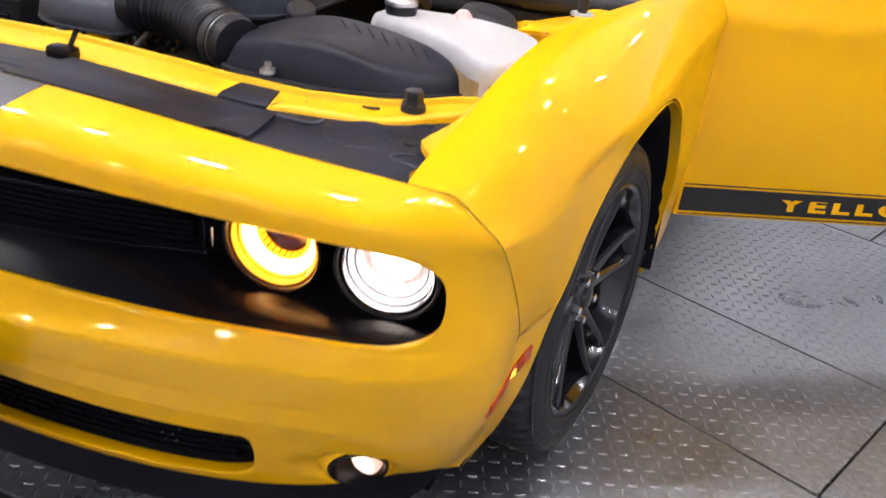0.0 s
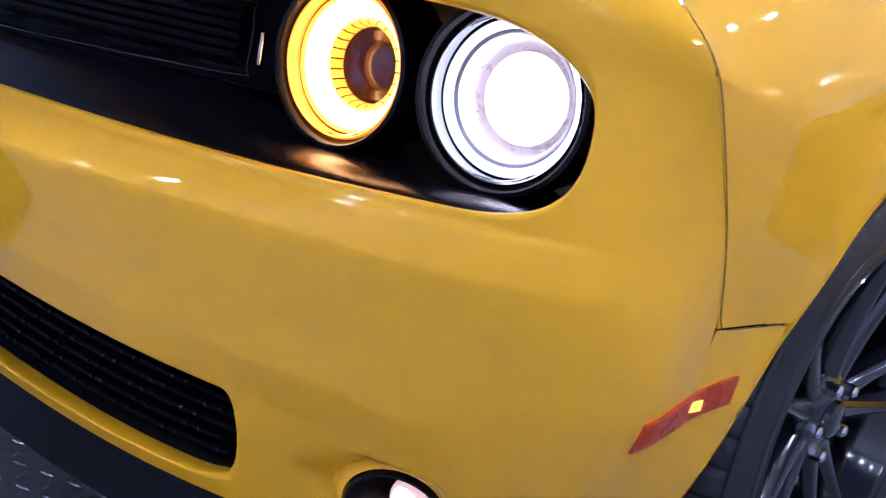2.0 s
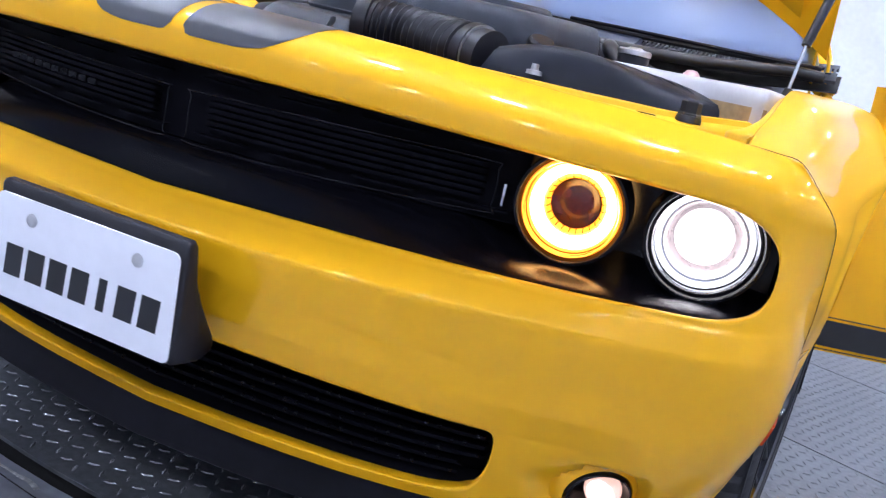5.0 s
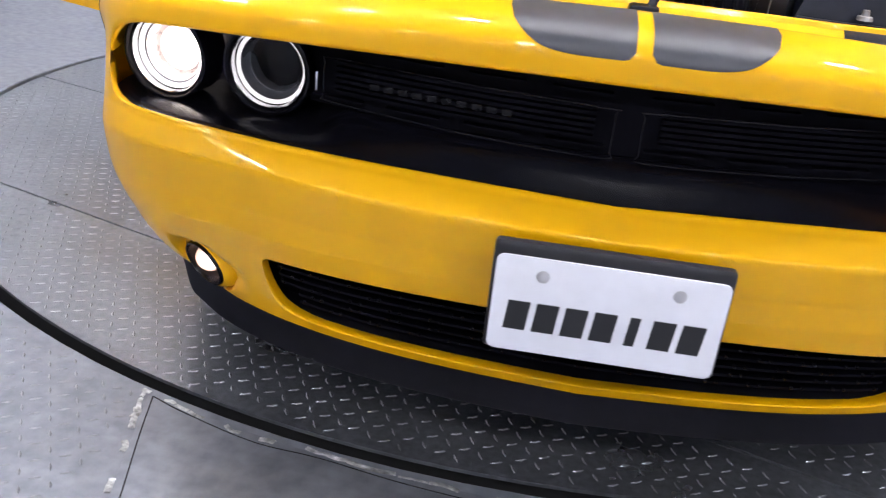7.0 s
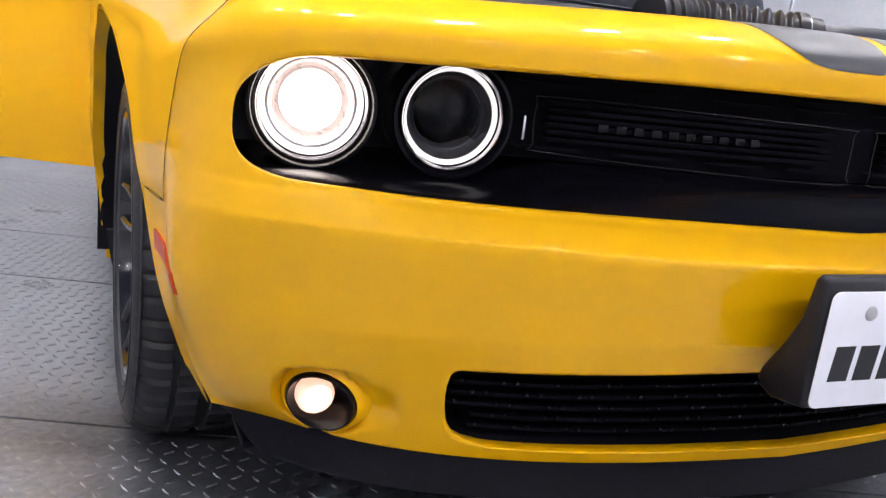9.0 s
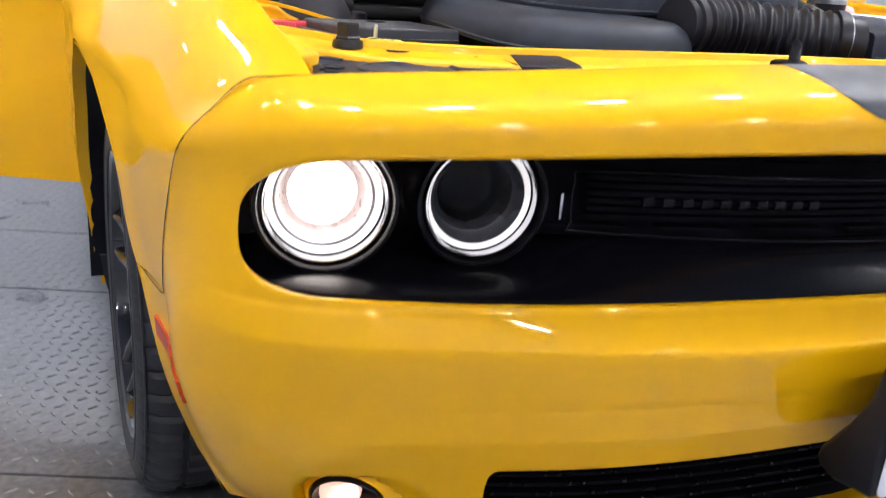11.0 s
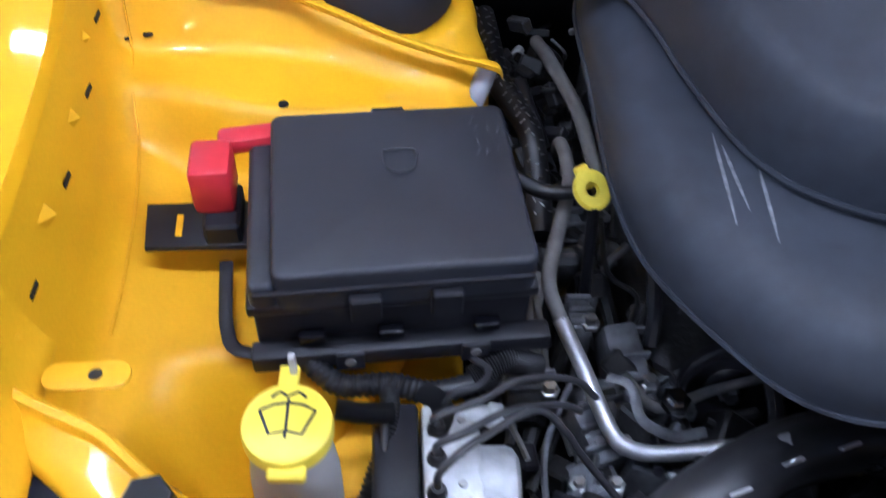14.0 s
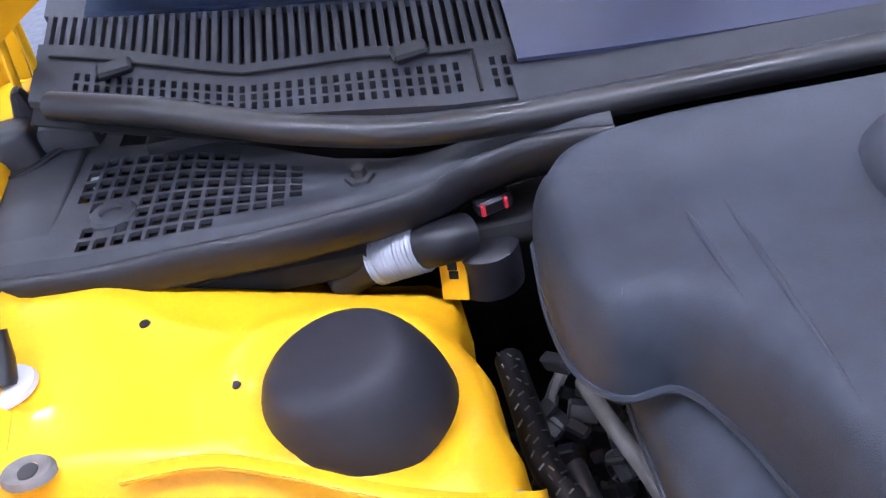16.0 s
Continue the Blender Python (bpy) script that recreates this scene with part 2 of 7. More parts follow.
def thing(name, label, category, group="", kind="", at=(0, 0, 0)):
    ob = new(name)
    ob.location = at
    ob.empty_display_size = 0.1
    return tagged(ob, label, category, group, kind)


def smooth01(a, b, x):
    t = min(max((x - a) / (b - a), 0), 1)
    return t * t * (3 - 2 * t)


def cr(p0, p1, p2, p3, t):
    return 0.5 * (2 * p1 + (p2 - p0) * t + (2 * p0 - 5 * p1 + 4 * p2 - p3) * t * t + (3 * p1 - p0 - 3 * p2 + p3) * t ** 3)


def spline(pts, u):
    """A point of a Catmull-Rom curve through pts; u runs from 0 to len - 1."""
    pts = np.asarray(pts, float)
    n = len(pts) - 1
    i = int(min(max(math.floor(u), 0), n - 1))
    p1, p2 = pts[i], pts[i + 1]
    p0 = pts[i - 1] if i > 0 else 2 * p1 - p2
    p3 = pts[i + 2] if i + 2 <= n else 2 * p2 - p1
    return cr(p0, p1, p2, p3, u - i)


def bend(x, y):
    """Second derivatives of the natural cubic curve through y over x."""
    n = len(x)
    h = np.diff(x)
    a = np.eye(n)
    r = np.zeros_like(y)
    for i in range(1, n - 1):
        a[i, i - 1], a[i, i], a[i, i + 1] = h[i - 1], 2 * (h[i - 1] + h[i]), h[i]
        r[i] = 6 * ((y[i + 1] - y[i]) / h[i] - (y[i] - y[i - 1]) / h[i - 1])
    return np.linalg.solve(a, r)


def fair(pts):
    """A smooth curve through pts, even in its bending; its parameter runs from 0 to len - 1."""
    pts = np.asarray(pts, float)
    s = np.concatenate(([0], np.cumsum(np.linalg.norm(np.diff(pts, axis=0), axis=1))))
    m = bend(s, pts)

    def at(u):
        i = int(min(max(math.floor(u), 0), len(s) - 2))
        h = s[i + 1] - s[i]
        b = u - i
        a = 1 - b
        return a * pts[i] + b * pts[i + 1] + ((a ** 3 - a) * m[i] + (b ** 3 - b) * m[i + 1]) * h * h / 6
    return at


def fine(pts, k):
    """pts refined k times along a smooth curve."""
    n = len(pts) - 1
    return [spline(pts, i / k) for i in range(n * k + 1)]


def grid_faces(nu, nv, base=0):
    return [(base + i * nv + j, base + (i + 1) * nv + j, base + (i + 1) * nv + j + 1, base + i * nv + j + 1) for i in range(nu - 1) for j in range(nv - 1)]


def sheet(name, rows, thick=0.0, smooth=True, sharp=40, down=(0, 0, -1)):
    """A surface over a grid of points (a list of equal rows), with a thickness along down."""
    nu, nv = len(rows), len(rows[0])
    v = [Vector(p) for r in rows for p in r]
    f = grid_faces(nu, nv)
    if thick:
        d = Vector(down) * thick
        n = len(v)
        v += [p + d for p in v]
        f += [tuple(reversed([n + i for i in q])) for q in f]
        ring = [i * nv for i in range(nu)] + [(nu - 1) * nv + j for j in range(1, nv)] + [i * nv + nv - 1 for i in range(nu - 2, -1, -1)] + [j for j in range(nv - 2, 0, -1)]
        for a, b in zip(ring, ring[1:] + ring[:1]):
            f.append((a, b, n + b, n + a))
    return mesh_of(name, v, f, smooth, 0.0, sharp)


def tube(name, pts, r, seg=10, k=4, radii=None, caps=True, flat=1.0):
    """A round pipe along a smooth curve through pts."""
    line = [Vector(p) for p in (fine(pts, k) if k > 1 else pts)]
    n = len(line)
    v, f = [], []
    up = Vector((0, 0, 1))
    prev = None
    for i, p in enumerate(line):
        t = (line[min(i + 1, n - 1)] - line[max(i - 1, 0)]).normalized()
        if prev is None:
            a = t.cross(up)
            if a.length < 0.1:
                a = t.cross(Vector((1, 0, 0)))
        else:
            a = prev - t * prev.dot(t)
        a.normalize()
        prev = a
        b = t.cross(a)
        rr = r if radii is None else float(np.interp(i / (n - 1), np.linspace(0, 1, len(radii)), radii))
        for j in range(seg):
            w = 2 * math.pi * j / seg
            v.append(p + a * math.cos(w) * rr + b * math.sin(w) * rr * flat)
    for i in range(n - 1):
        for j in range(seg):
            f.append((i * seg + j, i * seg + (j + 1) % seg, (i + 1) * seg + (j + 1) % seg, (i + 1) * seg + j))
    if caps:
        f.append(tuple(range(seg))[::-1])
        f.append(tuple((n - 1) * seg + j for j in range(seg)))
    return mesh_of(name, v, f, True, 0.0, 50)


def lathe(name, prof, seg=48, axis="y", closed=False, sharp=35):
    """A turned body: prof lists (radius, along); the axis is y (pointing backwards) or z or x."""
    v, f = [], []
    n = len(prof)
    for j in range(seg):
        w = 2 * math.pi * j / seg
        c, s = math.cos(w), math.sin(w)
        for r, a in prof:
            v.append((r * c, a, r * s) if axis == "y" else (r * c, r * s, a) if axis == "z" else (a, r * c, r * s))
    for j in range(seg):
        for i in range(n - 1):
            a, b = j * n + i, ((j + 1) % seg) * n + i
            f.append((a, b, b + 1, a + 1))
        if closed:
            f.append((j * n + n - 1, ((j + 1) % seg) * n + n - 1, ((j + 1) % seg) * n, j * n))
    return mesh_of(name, v, f, True, 1e-6, sharp)


def box(name, size, bevel=0.004, seg=2, taper=None, at=None):
    """A bevelled block of the given size round its centre; taper scales its top."""
    bm = bmesh.new()
    bmesh.ops.create_cube(bm, size=1.0)
    for p in bm.verts:
        p.co = Vector((p.co.x * size[0], p.co.y * size[1], p.co.z * size[2]))
        if taper and p.co.z > 0:
            p.co.x *= taper[0]
            p.co.y *= taper[1]
    if bevel:
        bmesh.ops.bevel(bm, geom=bm.edges[:], offset=bevel, segments=seg, affect="EDGES", profile=0.5)
    if at is not None:
        bmesh.ops.transform(bm, matrix=at, verts=bm.verts)
    return finish(name, bm, True, 35)


def prism(name, outline, z0, z1, bevel=0.003, seg=2, frame_m=None, sharp=35):
    """An upright block over a plan outline (x, y); frame_m places it."""
    bm = bmesh.new()
    lo = [bm.verts.new((x, y, z0)) for x, y in outline]
    hi = [bm.verts.new((x, y, z1)) for x, y in outline]
    n = len(outline)
    bm.faces.new(lo[::-1])
    top = bm.faces.new(hi)
    for i in range(n):
        bm.faces.new((lo[i], lo[(i + 1) % n], hi[(i + 1) % n], hi[i]))
    bmesh.ops.recalc_face_normals(bm, faces=bm.faces)
    if bevel:
        bmesh.ops.bevel(bm, geom=list(top.edges), offset=bevel, segments=seg, affect="EDGES", profile=0.5)
    if frame_m is not None:
        bmesh.ops.transform(bm, matrix=frame_m, verts=bm.verts)
    return finish(name, bm, True, sharp)


def rounded(x0, y0, x1, y1, r, k=4):
    """The outline of a rectangle with round corners."""
    out = []
    for cx, cy, a in ((x1 - r, y0 + r, -90), (x1 - r, y1 - r, 0), (x0 + r, y1 - r, 90), (x0 + r, y0 + r, 180)):
        for i in range(k + 1):
            w = radians(a + 90 * i / k)
            out.append((cx + r * math.cos(w), cy + r * math.sin(w)))
    return out


def joined(name, meshes, smooth=True, sharp=35):
    """Several pieces of one part as one mesh."""
    bm = bmesh.new()
    for me in meshes:
        bm.from_mesh(me)
        bpy.data.meshes.remove(me)
    return finish(name, bm, smooth, sharp)


def put(me, m):
    me.transform(m)
    return me



# ---- the hall: floor, walls, ceiling, lamps ----
TC, TR = (-0.05, 2.47), 2.33      # turntable centre and radius
X0, X1, Y0, Y1, ZC = -6.6, 6.6, -3.9, 8.4, 3.3


def ring_floor():
    """The hall floor with a round pit for the turntable."""
    n = 120
    r = TR + 0.035
    v, f = [], []
    for j in range(n):
        w = 2 * math.pi * j / n
        c, s = math.cos(w), math.sin(w)
        k = min((X1 - TC[0]) / c if c > 1e-9 else 1e9, (X0 - TC[0]) / c if c < -1e-9 else 1e9, (Y1 - TC[1]) / s if s > 1e-9 else 1e9, (Y0 - TC[1]) / s if s < -1e-9 else 1e9)
        v += [(TC[0] + r * c, TC[1] + r * s, -0.18), (TC[0] + r * c, TC[1] + r * s, -0.004), (TC[0] + (r + 0.004) * c, TC[1] + (r + 0.004) * s, 0.0), (TC[0] + k * c, TC[1] + k * s, 0.0)]
    for j in range(n):
        a, b = 4 * j, 4 * ((j + 1) % n)
        for i in range(3):
            f.append((a + i, b + i, b + i + 1, a + i + 1))
    f.append(tuple(4 * j for j in range(n)))
    return mesh_of("floor", v, f, True, 0, 30)


floor = tagged(part("floor", ring_floor(), FLOOR, None), "worn grey steel-plated hall floor with pale scuffs", "floor", kind="structure")
for nm, sx, sy, sz, px, py, pz in (("wall_west", 0.15, Y1 - Y0, ZC, X0 - 0.07, (Y0 + Y1) / 2, ZC / 2), ("wall_east", 0.15, Y1 - Y0, ZC, X1 + 0.07, (Y0 + Y1) / 2, ZC / 2),
                                   ("wall_north", X1 - X0 + 0.3, 0.15, ZC, 0, Y1 + 0.07, ZC / 2), ("wall_south", X1 - X0 + 0.3, 0.15, ZC, 0, Y0 - 0.07, ZC / 2)):
    tagged(part(nm, box(nm, (sx, sy, sz), 0.0, at=pose(px, py, pz)), WALL if nm == "wall_north" else SIDE_WALL, None), "plain pale painted hall wall" if nm == "wall_north" else "plain mid grey painted hall wall", "wall", kind="structure")
tagged(part("ceiling", box("ceiling", (X1 - X0 + 0.3, Y1 - Y0 + 0.3, 0.15), 0.0, at=pose((X0 + X1) / 2, (Y0 + Y1) / 2, ZC + 0.075)), CEILING, None), "grey painted hall ceiling", "ceiling", kind="structure")


def ceiling_light():
    th = thing("ceiling_light", "slim white LED ceiling lamp in a metal housing", "ceiling lamp", "hall ceiling lamps")
    part("housing", box("housing", (0.22, 0.15, 0.05), 0.006), WALL, th)
    part("diffuser", box("diffuser", (0.165, 0.095, 0.012), 0.003, at=pose(0, 0, -0.028)), LED, th)
    return th


lamp = ceiling_light()
spots = [(.28 + .98 * k, -3.1) for k in range(-5, 6)] + [(-2.64 + .66 * k, .55) for k in range(9)] + [(sx * 5.4, y) for sx in (1, -1) for y in (.5, 2.1)] + [(sx * 6.1, -3.1) for sx in (1, -1)] + [(-5.2 + 1.3 * k, y) for y in (3.6, 6.6) for k in range(9)]
for i, (x, y) in enumerate(spots):
    if i == 0:
        lamp.matrix_basis = pose(x, y, ZC - 0.03)
    else:
        copy_thing(lamp, pose(x, y, ZC - 0.03))

# ---- turntable ----
turntable = thing("turntable", "round steel vehicle turntable of dark tread plates", "turntable", kind="structure", at=(TC[0], TC[1], 0))
PA = radians(-21)
PD, PN = Vector((math.cos(PA), math.sin(PA))), Vector((-math.sin(PA), math.cos(PA)))


def clip_strip(c0, c1, e0, e1, r):
    """The part of the disc between two joint lines, in turntable coordinates: an outline."""
    poly = [Vector((math.cos(2 * math.pi * j / 180), math.sin(2 * math.pi * j / 180))) * r for j in range(180)]
    for nrm, lim in ((PN, c1), (-PN, -c0), (PD, e1), (-PD, -e0)):
        out = []
        for a, b in zip(poly, poly[1:] + poly[:1]):
            da, db = a.dot(nrm) - lim, b.dot(nrm) - lim
            if da <= 0:
                out.append(a)
            if (da < 0) != (db < 0) and abs(da - db) > 1e-12:
                out.append(a + (b - a) * (da / (da - db)))
        poly = out
        if len(poly) < 3:
            return []
    return poly


base_c = Vector(TC).dot(PN)
base_e = Vector(TC).dot(PD)
joints = [-0.6, 0.47, 1.435, 1.988, 2.945, 3.9, 5.2]
cuts = {1: (1.07,), 2: (-1.2, 1.055), 3: (-0.3,), 4: (0.6,), 0: (), 5: ()}
for i in range(len(joints) - 1):
    es = [-9.0, *cuts[i], 9.0]
    for e0, e1 in zip(es, es[1:]):
        g = 0.0042
        o = clip_strip(joints[i] - base_c + g, joints[i + 1] - base_c - g, e0 - base_e + g, e1 - base_e - g, TR)
        if o:
            part("tread_plate", prism("tread_plate", [(p.x, p.y) for p in o], -0.008, 0.0, 0.0), TREAD, turntable)
part("drum", lathe("drum", [(0, -0.02), (TR - 0.004, -0.02), (TR - 0.004, -0.009), (TR - 0.004, -0.17), (0, -0.17)], 120, "z"), DARK_GAP, turntable)


def bumps(name, inside, pitch=0.038, z=0.0, turn=0.0, step=(0, 0)):
    """Raised tread lozenges, alternating in direction, where inside(x, y) holds."""
    v, f = [], []
    a, b, h = 0.0130, 0.0036, 0.0020
    c0, s0 = math.cos(turn), math.sin(turn)
    for i in range(-90, 91):
        for j in range(-90, 91):
            u, w = i * pitch, j * pitch
            x, y = c0 * u - s0 * w + step[0], s0 * u + c0 * w + step[1]
            if not inside(x, y):
                continue
            ang = turn + (radians(45) if (i + j) % 2 else radians(-45))
            c, s = math.cos(ang), math.sin(ang)
            k = len(v)
            for p, q, r in ((-a, 0, 0), (0, -b, 0), (a, 0, 0), (0, b, 0), (-a * 0.55, 0, h), (a * 0.55, 0, h)):
                v.append((x + c * p - s * q, y + s * p + c * q, z + r))
            f += [(k, k + 1, k + 4), (k + 1, k + 2, k + 5), (k + 1, k + 5, k + 4), (k + 2, k + 3, k + 5), (k + 3, k, k + 4), (k + 3, k + 4, k + 5)]
    me = bpy.data.meshes.new(name)
    me.from_pydata(v, [], f)
    return me


def on_disc(x, y):
    if x * x + y * y > (TR - 0.02) ** 2 or (abs(x) < 0.75 and -1.7 < y):
        return False
    if y > 1.3:
        return False
    n, e = x * PN.x + y * PN.y, x * PD.x + y * PD.y
    return min(abs(n + base_c - c) for c in joints) > 0.02


tagged(part("tread_pattern", bumps("tread_pattern", on_disc, 0.036, 0.0, PA), TREAD_BUMP, turntable), "raised tread lozenges of the turntable plates", kind="stuff")


def off_disc(x, y):
    return (x - TC[0]) ** 2 + (y - TC[1]) ** 2 > (TR + 0.06) ** 2 and -3.0 < x < 1.6 and -1.1 < y < 1.6 and not (-0.86 < x < 0.1 and y > -0.5 and x < 0.1)


tagged(part("floor_tread_pattern", bumps("floor_tread_pattern", off_disc, 0.036, 0.0, radians(-15), (-0.7, 0.2)), TREAD_BUMP, floor), "worn tread lozenges on the hall floor", kind="stuff")
# a smooth hatch plate set in the floor beside the turntable
hatch = prism("floor_hatch", [(-0.845, 0.212), (-0.735, -0.28), (0.55, -0.30), (0.5, 0.085), (0.25, 0.06), (0.0, 0.062), (-0.28, 0.085), (-0.55, 0.13)], 0.0005, 0.004, 0.001)
part("hatch_plate", hatch, FLOOR, floor, "smooth scuffed grey hatch plate")
wr = random.Random(8)
for line in ([(-.862, .232), (-.83, .10), (-.79, -.05), (-.755, -.19)], [(-.862, .232), (-.78, .195), (-.62, .140), (-.483, .124), (-.30, .090), (-.05, .062)]):
    pts = fine(line, 8)
    for k in range(0, len(pts) - 2, 2):
        if wr.random() < .72:
            seg = [(p[0] + wr.uniform(-.004, .004), p[1] + wr.uniform(-.004, .004), .0035) for p in pts[k:k + 3]]
            part("weld_bead", tube("weld_bead", seg, wr.uniform(.004, .008), 6, 2, flat=.25), WELD, floor, "pale worn weld bead on the floor")
    part("hatch_gap", tube("hatch_gap", [(p[0] + .028, p[1] - .022, .0040) for p in pts], .0016, 5, 1, flat=.5), DARK_GAP, floor)



# ---- the car ----
car = thing("car", "bright yellow coupe with open bonnet and doors on a turntable", "car")

# cross lines of the bumper cover, each from the middle to the seam with the fender: x, y, z
F = [
    [(0, .165, .886), (.3, .170, .880), (.55, .178, .868), (.70, .185, .862), (.784, .194, .857), (.826, .199, .853), (.856, .207, .848)],
    [(0, .090, .874), (.3, .104, .867), (.55, .126, .853), (.70, .142, .845), (.79, .156, .840), (.845, .182, .834), (.888, .222, .814)],
    [(0, .044, .838), (.3, .060, .832), (.55, .086, .823), (.70, .106, .818), (.79, .126, .814), (.858, .170, .803), (.912, .236, .785)],
    [(0, .044, .796), (.3, .058, .795), (.55, .083, .791), (.70, .105, .788), (.79, .124, .784), (.873, .186, .766), (.921, .261, .745)],
    [(0, .038, .609), (.3, .049, .618), (.55, .077, .624), (.70, .103, .631), (.792, .123, .637), (.887, .190, .640), (.927, .316, .655)],
    [(0, -.002, .568), (.3, .010, .572), (.55, .055, .578), (.70, .092, .583), (.795, .123, .586), (.896, .199, .588), (.932, .358, .585)],
    [(0, .012, .500), (.3, .028, .500), (.55, .074, .500), (.70, .114, .500), (.799, .146, .500), (.898, .218, .500), (.932, .371, .500)],
    [(0, .045, .405), (.3, .062, .403), (.55, .110, .401), (.70, .160, .400), (.795, .192, .400), (.879, .263, .400), (.915, .371, .400)],
    [(0, .088, .258), (.3, .110, .262), (.55, .168, .270), (.70, .235, .282), (.768, .276, .284), (.833, .323, .285), (.872, .371, .285)],
    [(0, .100, .236), (.3, .122, .241), (.55, .180, .247), (.70, .252, .256), (.757, .296, .260), (.815, .338, .262), (.860, .371, .262)],
]
F = np.array(F)


FOG = (.724, .226, .320)


ROWS = [fair(row) for row in F]


COLUMNS = {}


def column(u):
    if u not in COLUMNS:
        COLUMNS[u] = fair([row(u) for row in ROWS])
    return COLUMNS[u]


def pinch(y, z):
    """How far the flank is drawn in ahead of the wheel arch."""
    return .013 * smooth01(.25, .38, y) * smooth01(.66, .52, z) * smooth01(.60, .46, y)


def skin(u, v, dent=False):
    """A point of the bumper cover; u from the middle (0) to the seam (6), v down the features (0 to 9)."""
    col = column(round(u, 6))
    p = col(v)
    if 4.05 < v < 5.95:
        # flat ledge and upright face that meet in a tight rounded crease
        a, c, b = col(4.05), col(5.0) + np.array((0, -.008 - .006 * smooth01(2.2, 3.6, u), .001)), col(5.95)
        s = (v - 5.0) / .95
        k = .12
        if abs(s) < k:
            w = (s + k) / (2 * k)
            q0, q2 = c + (a - c) * k, c + (b - c) * k
            q = q0 * (1 - w) ** 2 + c * 2 * w * (1 - w) + q2 * w * w
        else:
            q = c + ((a if s < 0 else b) - c) * abs(s)
        m = smooth01(.95, .72, abs(v - 5.0)) * smooth01(6.0, 4.4, u) * .80
        if s < 0:
            # the ledge swells a little between the mouth and the crease
            q = q + np.array((0, -.55, .83)) * 0.0014 * 4 * -s * (1 + s)
        p = p * (1 - m) + q * m
    if 6.0 < v < 7.0:
        # soft body line where the face turns under
        p = p + np.array((0, -.005, 0)) * (1 - math.sqrt(((v - 6.5) / .5) ** 2 + .004) + .002) * smooth01(4.4, 3.4, u) * smooth01(.5, .42, abs(v - 6.5))
    p = p - np.array((pinch(p[1], p[2]), 0, 0))
    d = math.hypot((p[0] - FOG[0]) * .86 + (p[1] - FOG[1]) * .5, p[2] - FOG[2])
    if dent and d < .085 and .1 < p[1] < .36:
        p = p + np.array((-.035, .062, 0)) * smooth01(.066, .048, d)
    if dent:
        # shallow moulded pocket running from the fog lamp towards the middle
        s = (FOG[0] - p[0]) / .105
        if 0 < s < 1 and .1 < p[1] < .36:
            w = abs(p[2] - FOG[2] + .004) / (.050 * (1 - s) + .012)
            p = p + np.array((0, .014, 0)) * smooth01(1.35, .45, w) * smooth01(1.0, .70, s)
    return p


def u_at(x, v):
    lo, hi = 0.0, 6.0
    for _ in range(40):
        m = (lo + hi) / 2
        if skin(m, v)[0] < x:
            lo = m
        else:
            hi = m
    return (lo + hi) / 2


U_MOUTH, U_LOW = u_at(0.868, 3.5), u_at(0.580, 7.2)
R_MOUTH, R_LOW = 0.9, 0.12


def opening(u, end, r):
    w = min(max((end - u) / r, 0.0), 1.0)
    return (1 - (1 - w) ** 2.7) ** (1 / 2.7)


def bumper():
    cols = sorted(set([round(x, 5) for x in np.linspace(0, 6, 61)] + [round(x, 5) for x in np.linspace(2.4, 4.6, 45)] + [round(U_MOUTH - R_MOUTH * (1 - math.sin(k / 16 * math.pi / 2)), 5) for k in range(17)]
                      + [round(U_LOW - R_LOW * (1 - math.sin(k / 10 * math.pi / 2)), 5) for k in range(11)]))
    cols = [-c for c in cols[:0:-1]] + cols
    nA, nB, nC = 24, 90, 14
    verts, faces = [], []
    strips = ([], [], [])
    for c in cols:
        u, sg = abs(c), (1 if c >= 0 else -1)
        h, g = opening(u, U_MOUTH, R_MOUTH), opening(u, U_LOW, R_LOW)
        gb = opening(u, U_LOW, .5) ** 1.6
        a1, b0, b1, c0 = 3.5 - 0.5 * h, 3.5 + 0.5 * h, 7.15 - 0.15 * g, 7.15 + 0.85 * gb
        for strip, v0, v1, n in ((strips[0], 0, a1, nA), (strips[1], b0, b1, nB), (strips[2], c0, 9, nC)):
            strip.append([skin(u, v0 + (v1 - v0) * k / n, True) * (sg, 1, 1) for k in range(n + 1)])
    for strip in strips:
        base, n = len(verts), len(strip[0])
        verts += [p for col in strip for p in col]
        faces += grid_faces(len(strip), n, base)
    # turned-in lips round the two openings and along the outer edges
    def lip(line, steps):
        base, n = len(verts), len(steps) + 1
        for p in line:
            verts.append(p)
            for dy, dz in steps:
                verts.append(p + np.array((0, dy, dz)))
        faces.extend(grid_faces(len(line), n, base))
    inm = [i for i, c in enumerate(cols) if abs(c) <= U_MOUTH + 1e-6]
    inl = [i for i, c in enumerate(cols) if abs(c) <= U_LOW + 1e-6]
    lip([strips[0][i][-1] for i in inm], [(.004, -.0035), (.010, -.005), (.018, -.004), (.045, .002)])
    lip([strips[1][i][0] for i in inm], [(.003, .001), (.012, .002), (.02, -.006)])
    lip([strips[1][i][-1] for i in inl], [(.004, -.003), (.012, -.004), (.04, -.002)])
    lip([strips[2][i][0] for i in inl], [(.003, .002), (.012, .003), (.03, .0)])
    lip([s[0] for s in strips[0]], [(.004, -.002), (.006, -.02)])
    lip([s[-1] for s in strips[2]], [(.004, -.002), (.02, .004)])
    return mesh_of("bumper_cover", verts, faces, True, 2e-5)


part("bumper_cover", bumper(), YELLOW, car, "glossy yellow front bumper cover")

